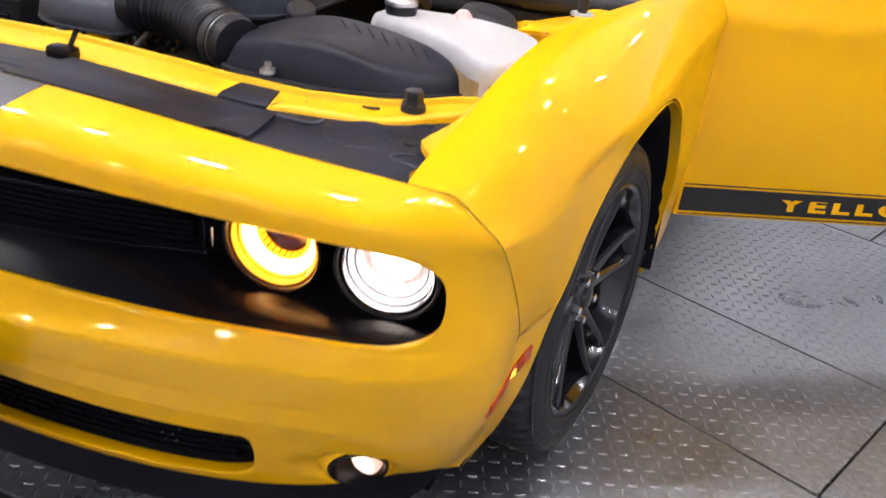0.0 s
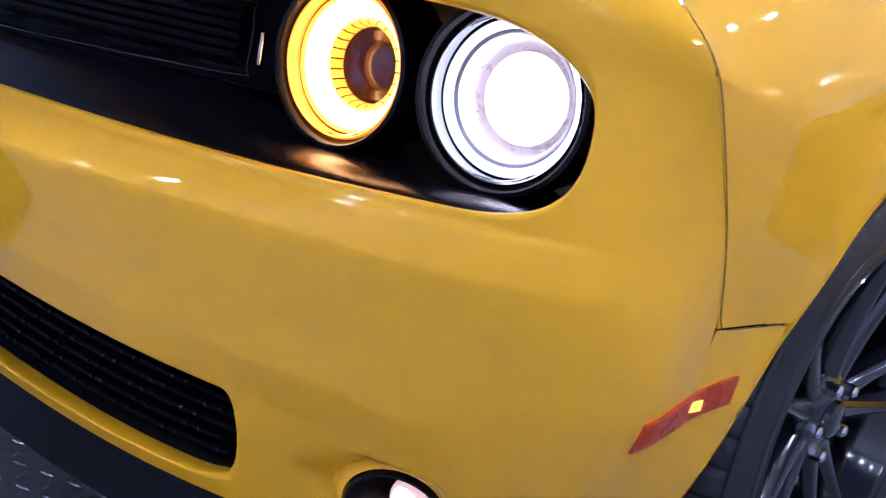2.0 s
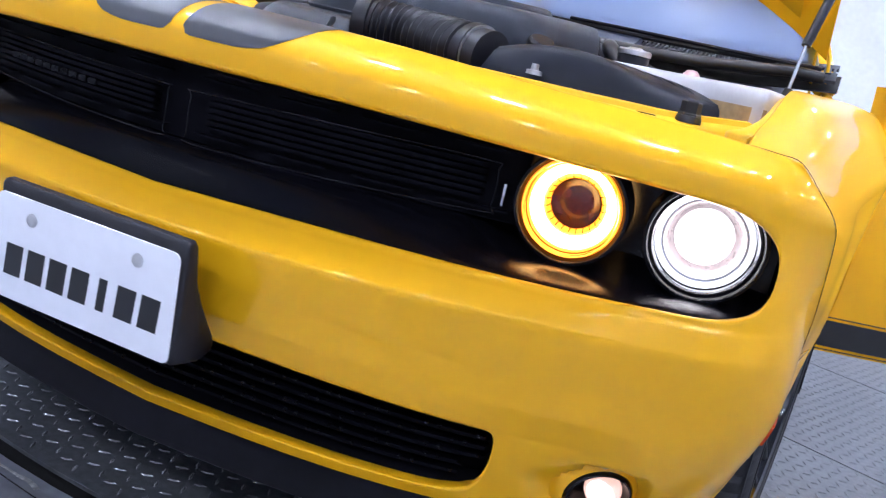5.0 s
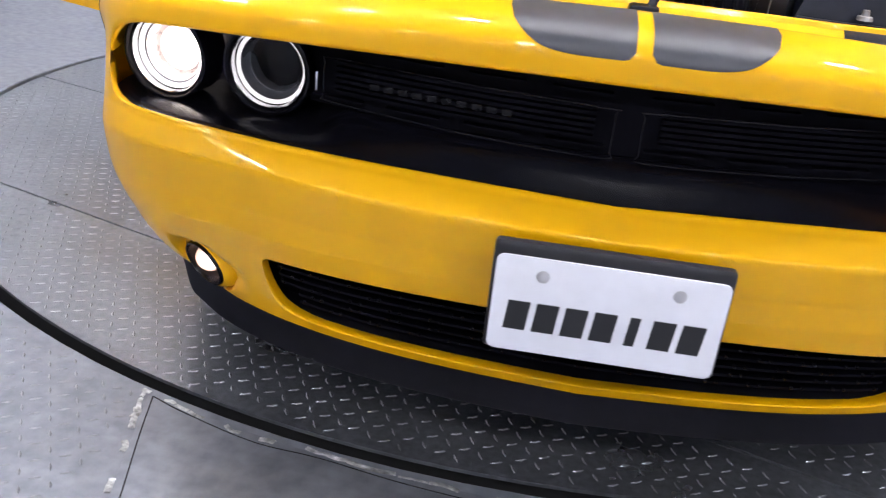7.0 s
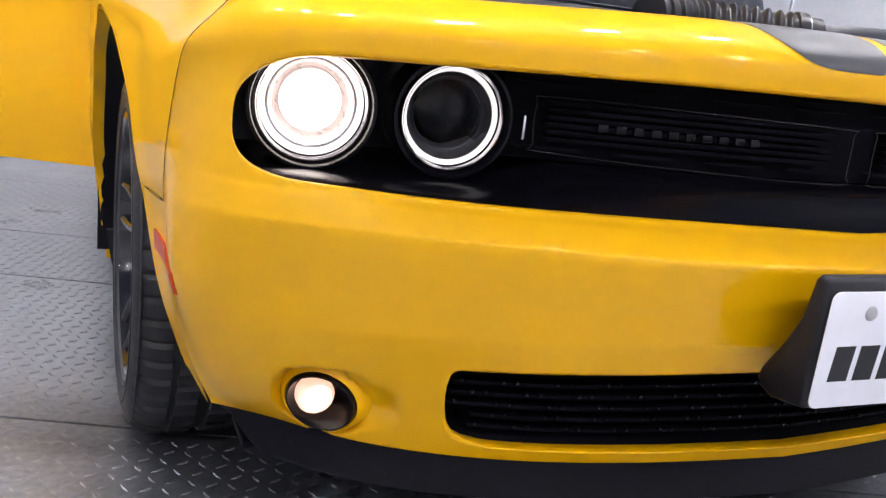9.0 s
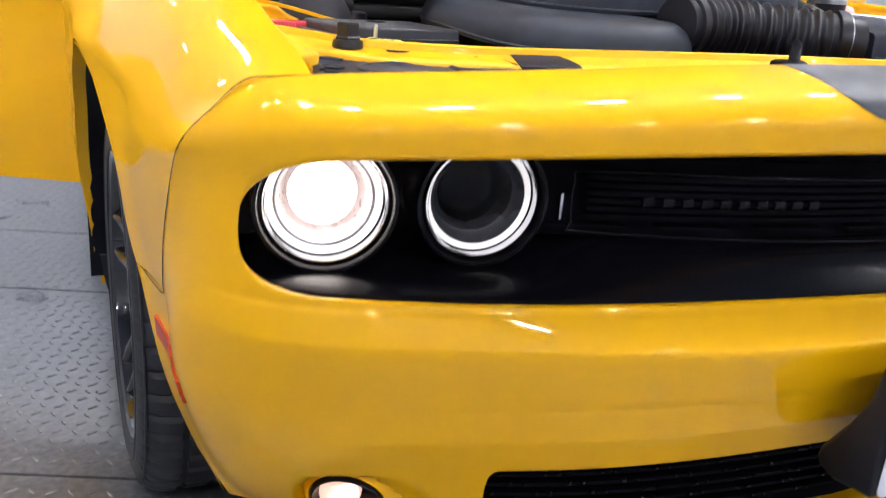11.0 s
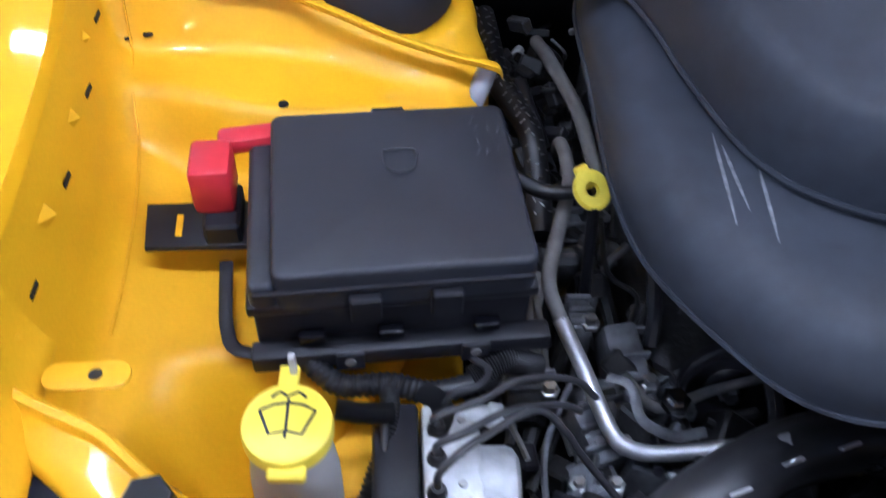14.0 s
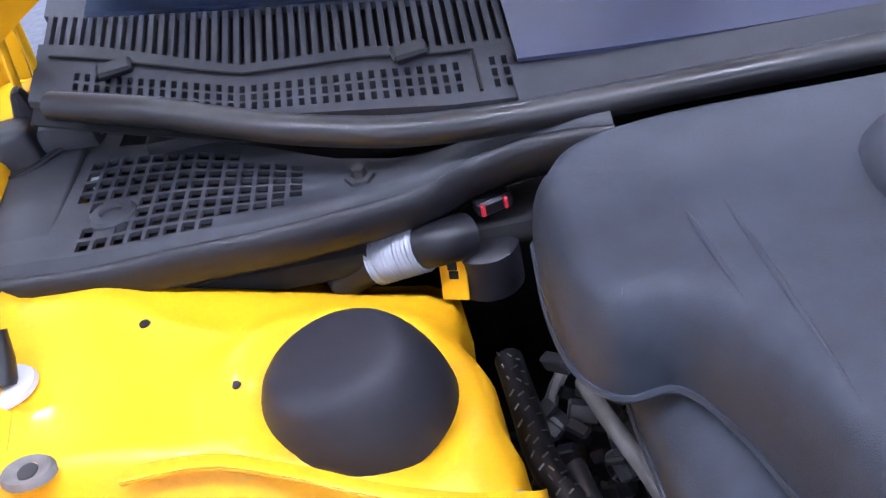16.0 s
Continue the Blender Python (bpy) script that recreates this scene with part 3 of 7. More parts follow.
# ---- body sides ----
WY, WZ, AR = 0.911, 0.366, 0.454        # wheel centre and arch radius
SIDE_Z = (.20, .285, .40, .50, .585, .66, .745, .785)
SIDE_X = (.845, .873, .913, .930, .932, .927, .921, .915)


WIDE_Y = (.371, .5, .65, .8, .95, 1.1, 1.35, 1.6)
WIDE_X = (0, .019, .044, .065, .074, .076, .079, .088)


def eased(xs, ys):
    """A smooth function through the given values, straight beyond them."""
    xs, ys = np.asarray(xs, float), np.asarray(ys, float)
    m = bend(xs, ys)

    def at(x):
        x = min(max(x, xs[0]), xs[-1])
        i = int(min(max(np.searchsorted(xs, x) - 1, 0), len(xs) - 2))
        h = xs[i + 1] - xs[i]
        b = (x - xs[i]) / h
        a = 1 - b
        return float(a * ys[i] + b * ys[i + 1] + ((a ** 3 - a) * m[i] + (b ** 3 - b) * m[i + 1]) * h * h / 6)
    return at


SIDE_AT, WIDE_AT = eased(SIDE_Z, SIDE_X), eased(WIDE_Y, WIDE_X)


def side_x(y, z):
    flare = 0.004 * math.exp(-((math.hypot(y - WY, z - WZ) - AR) / 0.035) ** 2)
    low = 0.045 * smooth01(0.45, 0.20, z) * smooth01(0.9, 1.3, y)
    back = .371 - float(np.interp(z, (.56, .585, .655, .745, .785), (.371, .358, .316, .261, .236)))
    return SIDE_AT(z) + WIDE_AT(y + back * smooth01(.60, .371, y)) * (0.9 + 0.25 * smooth01(0.55, 0.85, z)) + flare + low - pinch(y, z)


SHOULDER = [(.914, .242, .780), (.946, .5, .795), (.990, .8, .832), (1.003, 1.1, .850), (1.010, 1.35, .865), (1.026, 1.62, .880)]
CROWN = [(.872, .232, .836), (.887, .5, .900), (.908, .8, .930), (.936, 1.1, .943), (.957, 1.35, .950), (.978, 1.62, .956)]
INNER = [(.790, .215, .858), (.797, .5, .928), (.806, .8, .955), (.862, 1.1, .962), (.898, 1.35, .962), (.925, 1.62, .962)]
FRONT = [(.790, .1965, .8568), (.826, .2005, .8532), (.856, .2085, .848), (.888, .2235, .814), (.9135, .2385, .7835)]
YK = [p[1] for p in SHOULDER]


LINES = {}


def along(line, y):
    y = max(y, YK[0])
    key = id(line)
    if key not in LINES:
        LINES[key] = [eased(YK, [p[0] for p in line]), eased(YK, [p[2] for p in line])]
    return np.array((LINES[key][0](y), y, LINES[key][1](y)))


DOOR_Y = 1.60


def fender(sg):
    ys = list(np.linspace(.242, .36, 8)) + list(np.linspace(.371, .50, 8)) + [WY - AR * math.cos(w) for w in np.linspace(0.50, math.pi - 0.06, 44)] + list(np.linspace(WY + AR + .006, DOOR_Y, 12))
    rows = []
    for y in sorted(ys):
        if y < .371:
            zl = float(np.interp(y, (.242, .371), (.777, .562)))
        elif y < WY - AR:
            zl = .562
        elif y < WY + AR:
            zl = max(WZ + math.sqrt(max(AR * AR - (y - WY) ** 2, 0)), .562 if y < WY else .0)
        else:
            zl = .22
        s, c, i = along(SHOULDER, y), along(CROWN, y), along(INNER, y)
        fade = math.exp(-((y - .242) / .07) ** 2)
        row = []
        top = [i, (i + c) / 2 + (0.004, 0, 0.008), c, (c + s) / 2 + (0.004, 0, 0.004), s]
        for k in range(17):
            p = spline(top, k / 4)
            q = np.array(FRONT[k // 4]) + (np.array(FRONT[min(k // 4 + 1, 4)]) - np.array(FRONT[k // 4])) * (k % 4) / 4
            q = q + (0, y - .242, (y - .242) * .45 * (1 - k / 16))
            row.append(tuple(q * fade + np.array((p[0], y, p[2])) * (1 - fade)))
        zs = s[2] - .009
        for k in range(1, 15):
            z = zs + (zl - zs) * (k / 14)
            row.append((side_x(y, z), y, z))
        rows.append([(p[0] * sg, p[1], p[2]) for p in row])
    verts = [np.array(p) for r in rows for p in r]
    n = len(rows[0])
    faces = grid_faces(len(rows), n)
    # gutter on the inner side, arch lip and door-gap return
    base = len(verts)
    for r in rows:
        p = np.array(r[0])
        y = p[1]
        verts += [p, p + (-.003 * sg, 0, -.004), p + (-.006 * sg, 0, -.012)]
    faces += grid_faces(len(rows), 3, base)
    base = len(verts)
    for r in rows:
        p = np.array(r[-1])
        verts += [p, p + (-.003 * sg, 0, .001), p + (-.028 * sg, 0, .002)]
    faces += grid_faces(len(rows), 3, base)
    base = len(verts)
    for p in rows[-1]:
        p = np.array(p)
        verts += [p, p + (-.004 * sg, .002, 0), p + (-.05 * sg, .0, 0)]
    faces += grid_faces(n, 3, base)
    return mesh_of("fender", verts, faces, True, 2e-5, 50)


def bumper_side(sg):
    rows = []
    for k, y in enumerate(list(np.linspace(.371, WY - AR, 8)) + list(np.linspace(WY - AR, .492, 8))):
        lo = .262 + .03 * smooth01(.40, WY - AR, y) if k < 8 else WZ + math.sqrt(max(AR * AR - (y - WY) ** 2, 0))
        rows.append([(sg * side_x(y, lo + (.560 - lo) * k / 20), y, lo + (.560 - lo) * k / 20) for k in range(21)])
    verts = [np.array(p) for r in rows for p in r]
    faces = grid_faces(8, 21) + grid_faces(8, 21, 8 * 21)
    # turned-in edge along the arch
    base = len(verts)
    edge = rows[7][:9] + [r[0] for r in rows[8:]]
    for p in edge:
        verts += [np.array(p) - (sg * .0006, 0, 0), np.array(p) + (-sg * .03, .004, 0)]
    faces += grid_faces(len(edge), 2, base)
    return mesh_of("bumper_corner", verts, faces, True, 0, 50)


def seam(sg):
    pts = [(.784, .195, .8565), (.826, .200, .8535), (.856, .208, .848), (.889, .223, .814), (.914, .238, .783), (.922, .262, .745), (.9275, .317, .655), (.9325, .352, .59), (.934, .372, .566), (.937, .385, .561), (.944, .43, .561), (.951, .488, .561)]
    return tube("panel_gap", [(sg * (x + .0004 - pinch(y, z)), y, z + .0002) for x, y, z in pts], .0005, 6, 4)


def inner_arch(sg):
    """Black wheel-house liner."""
    rows = []
    for k in range(25):
        w = radians(12 + 183 * k / 24)
        rows.append([(sg * x, WY - rr * math.cos(w), WZ + rr * math.sin(w)) for x, rr in ((side_x(WY - AR * math.cos(w), .6) - .012, AR - .004), (.915, .436), (.895, .400), (.60, .400))])
    base = [p for r in rows for p in r]
    faces = grid_faces(25, 4)
    n = len(base)
    base += [(sg * .60, WY, WZ)]
    for k in range(24):
        faces.append((k * 4 + 3, (k + 1) * 4 + 3, n))
    return mesh_of("wheel_liner", base, faces, True, 0, 40)


for sg in (1, -1):
    part("fender", fender(sg), YELLOW, car, "glossy yellow front fender")
    part("bumper_corner", bumper_side(sg), YELLOW, car)
    part("panel_gap", seam(sg), GROOVE, car, "dark gap between bumper and fender")
    part("wheel_liner", inner_arch(sg), CHIN, car, "black plastic wheel arch liner")

# rolled yellow lips inside the front arches
for sg in (1, -1):
    rows = []
    for a in np.linspace(radians(-8), radians(188), 60):
        y, z = WY - (AR - .006) * math.cos(a), WZ + (AR - .006) * math.sin(a)
        x = side_x(y, z)
        rows.append([(sg * (x - .001), y, z), (sg * (x - .012), y, z), (sg * (x - .024), y, z - .001)])
    part("arch_lip", sheet("arch_lip", rows, .002, True, 60), YELLOW, car, "rolled yellow wheel arch lip")

def flank(y, z):
    """The outer surface ahead of the wheel, as a distance from the middle."""
    if y >= .371:
        return side_x(y, z)
    lo, hi = 4.0, 6.0
    for _ in range(24):
        u = (lo + hi) / 2
        v0, v1 = 5.0, 8.0
        for _ in range(24):
            v = (v0 + v1) / 2
            v0, v1 = (v, v1) if skin(u, v)[2] > z else (v0, v)
        lo, hi = (u, hi) if skin(u, v)[1] < y else (lo, u)
    return skin(u, v)[0]


# side marker lamps
for sg in (1, -1):
    rows = []
    for k in range(15):
        y = .282 + .158 * k / 14
        zc = .4700 + .0240 * k / 14
        rows.append([(sg * (flank(y, z) + .0035), y, z) for z in np.linspace(zc - .0145, zc + .0145, 5)])
    mk = part("side_marker", sheet("side_marker", rows, .006, True, 40, (-sg, 0, 0)), AMBER_LENS, car, "orange side marker lamp" if sg < 0 else "lit orange side marker lamp")
    if sg > 0:
        part("bulb", box("bulb", (.002, .024, .011), .0009, at=pose(side_x(.376, .4845) + .0038, .376, .4845, 0, 0, -9)), MARKER_LIT, mk)


# ---- black mouth, grille and lamps ----
def gy(x):
    return .085 + .33 * x * x


def mouth_back():
    """The black recess behind the mouth: sloping shelf, back wall and upper wall, following the bow of the nose."""
    cols = []
    for c in np.linspace(-1, 1, 81):
        u, sg = abs(c) * (U_MOUTH + .16), (1 if c >= 0 else -1)
        top, bot = skin(u, 3.0), skin(u, 4.0)
        lampward = smooth01(.44, .56, bot[0])
        yb = gy(min(bot[0], .5)) * (1 - lampward) + .252 * lampward
        yb = max(yb, bot[1] + .035)
        zs = .668 * (1 - lampward) + .652 * lampward
        cols.append([np.array((sg * bot[0], bot[1] + .006, bot[2] + .001)), np.array((sg * bot[0], bot[1] + .012, bot[2] + .006)), np.array((sg * bot[0] * .998, bot[1] + (yb - bot[1]) * .5, bot[2] + (zs - bot[2]) * .52)),
                     np.array((sg * bot[0] * .995, yb, zs)), np.array((sg * top[0] * .99, yb + .03, zs + .012)), np.array((sg * top[0] * .99, yb + .03, .79)), np.array((sg * top[0], top[1] + .03, .803))])
    return sheet("mouth_panel", cols, 0, True, 60)


part("mouth_panel", mouth_back(), GLOSS_BLACK, car, "gloss black recessed panel round grille and lamps")


def grille_bar(sg, x0, x1, z, h=.0028, d=.006):
    pts = [(sg * x, gy(x) - .002, z + .004 * (x - .25)) for x in np.linspace(x0, x1, 7)]
    rows = [[(p[0], p[1] - d, p[2] - h), (p[0], p[1] - d, p[2] + h), (p[0], p[1] + .012, p[2] + h)] for p in pts]
    return sheet("grille_bar", rows, .0, False)


def grille_frame(sg):
    pts = [(.022, .698), (.022, .757), (.035, .764), (.25, .764), (.47, .762), (.488, .752), (.488, .700), (.474, .690), (.25, .686), (.036, .686), (.022, .698)]
    return tube("grille_frame", [(sg * x, gy(x) - .012, z - .008 + .02 * (x - .25)) for x, z in pts], .0013, 8, 3)


for sg in (1, -1):
    rows = [[(sg * x, gy(x) + .012, z) for z in (.675, .70, .74, .795)] for x in np.linspace(.0, .52, 12)]
    g = part("grille", sheet("grille", rows, .004, True, 60, (0, 1, 0)), GRILLE, car, "black slotted grille insert")
    for k in range(6):
        part("grille_bar", grille_bar(sg, .05, .47, .703 + .0095 * k), GRILLE, g)
    for k, z in enumerate((.772, .783, .690)):
        for j in range(4):
            part("grille_bar", grille_bar(sg, .03 + .13 * j + .02 * (k % 2), .12 + .13 * j + .01 * (k % 2), z, .002, .004), GRILLE, g)
    part("frame", grille_frame(sg), GLOSS_BLACK, g)
    part("reflector", box("reflector", (.004, .006, .032), .0015, at=pose(sg * .502, gy(.5) - .012, .716)), CHROME, g)
# dark badge bar in the car's right grille
for k in range(10):
    part("badge_bar", box("badge_bar", (.016, .004, .010), .001, at=pose(-.40 + .024 * k, gy(.40 - .024 * k) - .010, .724 - .0002 * k)), DARK_CHROME, car, "dark metal badge bar")


def headlamp(inner, amber):
    """A round projector lamp built round the origin, facing -y."""
    h = new("headlamp")
    h.empty_display_size = 0.05
    me = lathe("bezel", [(.0795, .05), (.0795, -.012), (.078, -.017), (.074, -.018), (.071, -.012), (.069, .006), (.068, .05)], 56)
    ob = part("headlamp", me, GLOSS_BLACK, car, "lit round headlamp" if not inner else ("round lamp with a lit amber ring" if amber else "round lamp with a lit white ring"))
    bpy.data.objects.remove(h)
    part("trim_ring", lathe("trim_ring", [(.0690, -.007), (.0676, -.011), (.0660, -.009), (.0655, .004)], 56), AMBER if amber else CHROME, ob)
    if inner:
        if amber:
            part("light_ring", lathe("light_ring", [(.0600, .006), (.057, .004), (.050, .012), (.044, .024)], 56), AMBER_HOT, ob, "glowing ring")
            part("ring_edge", lathe("ring_edge", [(.0640, .004), (.0625, .002), (.0605, .004), (.0600, .006)], 56), AMBER, ob, "orange glowing ring edge")
            for k in range(24):
                w0, w1 = 2 * math.pi * (k + .08) / 24, 2 * math.pi * (k + .92) / 24
                rows = [[(r * math.cos(w), y, r * math.sin(w)) for r, y in ((.0438, .022), (.0405, .019), (.0375, .024), (.0360, .036))] for w in np.linspace(w0, w1, 4)]
                part("ring_segment", sheet("ring_segment", rows, 0, True, 60), AMBER_SEG, ob)
            part("segment_backing", lathe("segment_backing", [(.0436, .025), (.0405, .022), (.0372, .027), (.0358, .038)], 48), AMBER_GLASS, ob)
            part("core", lathe("core", [(.0, .040), (.012, .041), (.024, .045), (.033, .040), (.0358, .034)], 40), AMBER_GLASS, ob, "dark red lens core")
        else:
            part("light_ring", lathe("light_ring", [(.0640, .004), (.062, .000), (.0590, .001), (.0570, .006)], 56), DRL_DIM, ob, "glowing white ring")
            part("inner_ring", lathe("inner_ring", [(.0570, .006), (.0530, .014), (.0500, .022), (.0475, .024), (.0455, .022), (.0430, .030), (.0420, .042)], 56), RING_GREY, ob, "grey smooth inner ring")
            part("core", lathe("core", [(.0, .036), (.015, .037), (.030, .040), (.040, .044), (.0425, .048)], 40), GLOSS_BLACK, ob, "dark lens core")
            part("core_fitting", box("core_fitting", (.010, .004, .006), .001, 1, at=pose(0, .036, .004)), DARK_CHROME, ob)
    else:
        part("light_ring", lathe("light_ring", [(.0640, .006), (.062, .002), (.0585, .003), (.0560, .009)], 56), DRL, ob, "glowing white ring")
        part("ring_gap", lathe("ring_gap", [(.0560, .009), (.0550, .011), (.0535, .012)], 56), GREY_PLASTIC, ob)
        part("reflector", lathe("reflector", [(.0535, .012), (.0520, .010), (.0505, .014), (.0490, .024), (.0465, .038), (.0430, .048), (.0410, .052)], 56), LIT_BOWL, ob, "pale lit reflector bowl")
        part("reflector_ring", lathe("reflector_ring", [(.0412, .050), (.0402, .034), (.0390, .032), (.0382, .036), (.0380, .050)], 56), CHROME, ob)
        part("projector", lathe("projector", [(.0, .022), (.012, .023), (.024, .027), (.034, .034)], 48), BULB, ob, "brightly lit projector lens")
        part("projector_dome", lathe("projector_dome", [(.034, .034), (.0370, .039), (.0380, .046)], 48), BULB_RIM, ob, "softly lit edge of the projector")
    part("lens", lathe("lens", [(.0, -.022), (.03, -.021), (.052, -.0175), (.065, -.012), (.064, -.0106), (.0515, -.016), (.03, -.0194), (.0, -.0204)], 56), CLEAR, ob, "clear curved lens")
    for o in ob.children:
        if o.name.startswith("lens"):
            o.visible_shadow = False
    return ob


for sg in (1, -1):
    o = headlamp(False, False)
    o.matrix_basis = pose(sg * .771, .197, .722, 4, 0, sg * 10)
    o = headlamp(True, sg > 0)
    o.matrix_basis = pose(sg * .591, .187, .720, 4, 0, sg * 7)


# ---- lower grille, fog lamps, chin spoiler, number plate ----
def low_back():
    cols = []
    for c in np.linspace(-1, 1, 41):
        u, sg = abs(c) * (U_LOW + .1), (1 if c >= 0 else -1)
        t, b = skin(u, 7), skin(u, 8)
        cols.append([(sg * t[0], t[1] + .03, t[2] + .012), (sg * t[0], t[1] + .07, t[2] - .02), (sg * b[0], b[1] + .05, b[2] + .02), (sg * b[0], b[1] + .02, b[2] - .006)])
    return sheet("lower_grille_panel", cols, 0, True, 60)


lower = part("lower_grille", low_back(), GRILLE, car, "black lower grille with studded bars")
studs, bars = [], []
for r in range(6):
    f = (r + .7) / 7
    pts = []
    for x in np.linspace(-.56, .56, 31):
        u = u_at(abs(x), 7.5) if abs(x) > .001 else 0
        if u > U_LOW - .15 * r / 6 - .05:
            continue
        t, b = skin(u, 7), skin(u, 8)
        p = t + (b - t) * f
        pts.append((x, p[1] + .028, p[2]))
    rows = [[(p[0], p[1], p[2] - .0025), (p[0], p[1], p[2] + .0025), (p[0], p[1] + .02, p[2] + .003)] for p in pts]
    part("lower_bar", sheet("lower_bar", rows, 0, False), GRILLE, lower)
    for k in range(len(pts) - 1):
        for q in (.25, .75):
            a = np.array(pts[k]) * (1 - q) + np.array(pts[k + 1]) * q
            if (k + int(q * 2) + r) % 2:
                studs.append(box("s", (.006, .006, .005), .001, 1, at=pose(a[0], a[1] - .002, a[2] + .003)))
tagged(part("stud_pattern", joined("stud_pattern", studs, False), GLOSS_BLACK, lower), "tiny studs of the lower grille", kind="stuff")


def chin():
    cols = []
    for c in np.linspace(-1, 1, 81):
        u, sg = abs(c) * 5.7, (1 if c >= 0 else -1)
        p = skin(u, 9)
        out = np.array((sg * p[0], p[1] + .004, p[2] - .001))
        k = smooth01(5.7, 4.4, u)
        h = .051 * k + .004
        fwd = -.022 * k
        cols.append([out + (0, .02, .002), out, out + (0, fwd * .2, -h * .3), out + (0, fwd * .8, -h * .75), out + (0, fwd, -h * .93), out + (0, fwd + .006, -h), out + (0, fwd + .06, -h), out + (0, .2, -h * .9)])
    return sheet("chin_spoiler", cols, 0, True, 45)


part("chin_spoiler", chin(), CHIN, car, "matt black chin spoiler")
# added tray: blocks light so that the floor under the car falls dark
part("undertray", prism("undertray", [(-.80, .36), (.80, .36), (.80, .47), (.66, .50), (.66, 1.30), (-.66, 1.30), (-.66, .50), (-.80, .47)], .190, .200, .002), CHIN, car, "added black tray that keeps light off the floor below")
for sg in (1, -1):
    th = part("fog_lamp", lathe("fog_bezel", [(.050, .03), (.050, -.002), (.0485, -.005), (.046, -.005), (.043, .006), (.040, .026), (.034, .046), (.0, .050)], 40), GLOSS_BLACK, car, "lit round fog lamp in a black bezel")
    fog_at = pose(sg * .724, .222, .320, 20, 0, sg * 32)
    aim = fog_at.inverted() @ pose(sg * .724, .236, .317, 8, 0, -sg * 4)
    part("lamp_glass", lathe("lamp_glass", [(.0, .0), (.010, .0004), (.0205, .003)], 32), FOG_LIT, th, "glowing fog lamp glass", at=aim)
    part("glass_rim", lathe("glass_rim", [(.0205, .003), (.0245, .004), (.0270, .009), (.0275, .024)], 32), FOG_RIM, th, "warm glowing lamp rim", at=aim)
    part("lamp_pod", lathe("lamp_pod", [(.072, .034), (.066, .016), (.058, .004), (.052, .000), (.050, .006)], 40), YELLOW, th, "yellow moulded fog lamp surround")
    th.matrix_basis = fog_at

PLATE_AT = Matrix.Translation((0.002, -.030, .484)) @ Matrix.Rotation(radians(92), 4, "X")


def plate_holder():
    """A moulded wedge: shallow at the top, reaching back into the lower grille."""
    prof = [(-.0725, .570), (-.068, .577), (-.056, .578), (-.049, .570), (-.039, .516), (-.021, .480), (.013, .428), (.017, .412), (.010, .402), (-.014, .394), (-.066, .401), (-.0725, .407)]
    bm = bmesh.new()
    cap = [[bm.verts.new((x, y, z)) for y, z in prof] for x in (-.171, .1745)]
    ends = [bm.faces.new(c) for c in cap]
    for k in range(len(prof)):
        bm.faces.new((cap[0][k - 1], cap[0][k], cap[1][k], cap[1][k - 1]))
    bmesh.ops.recalc_face_normals(bm, faces=bm.faces)
    bmesh.ops.bevel(bm, geom=[e for fc in ends for e in fc.edges], offset=.007, segments=3, affect="EDGES", profile=.5)
    bmesh.ops.transform(bm, matrix=PLATE_AT.inverted(), verts=bm.verts)
    return finish("plate_bracket", bm, True, 40)


pl = part("plate_bracket", plate_holder(), SATIN_BLACK, car, "dark grey plastic number plate holder")
pl.matrix_basis = PLATE_AT
wp = part("plate", prism("plate", rounded(-.1675, -.079, .1675, .079, .012), .0455, .0475, .0006), PLATE_WHITE, pl, "white show plate with black stencil bars")
for k in range(7):
    x = -.136 + .0425 * k
    w = .015 if k == 4 else .033
    part("plate_bar", prism("plate_bar", [(x - w / 2 + .006 + .0, -.042), (x + w / 2 + .006, -.042), (x + w / 2 + .010, .006), (x - w / 2 + .010, .006)], .0477, .0481, 0), LETTER_BLACK, wp)
for sg in (1, -1):
    part("plate_screw", lathe("plate_screw", [(.0, .0515), (.007, .051), (.0095, .049), (.010, .0476)], 20, "z"), PALE_PLASTIC, wp, at=pose(sg * .098, .050, 0))

# two grey stripe ends on the nose
for sg in (1, -1):
    rows = []
    for k in range(25):
        x = .0115 + .188 * k / 24
        u = u_at(x, 1.0)
        w = max(0.0, (x - .06) / .1395)
        ve = .62 + 1.60 * max(0.0, 1 - w ** 3.0) ** .55
        ve -= .30 * max(0.0, (.030 - x) / .0185) ** 3
        rows.append([skin(u, .03 + (ve - .03) * j / 14) * (sg, 1, 1) + (0, -.0008, .0011) for j in range(15)])
    part("nose_stripe", sheet("nose_stripe", rows, .0004, True, 60), STRIPE_GREY, car, "dark grey stripe end on the yellow nose")



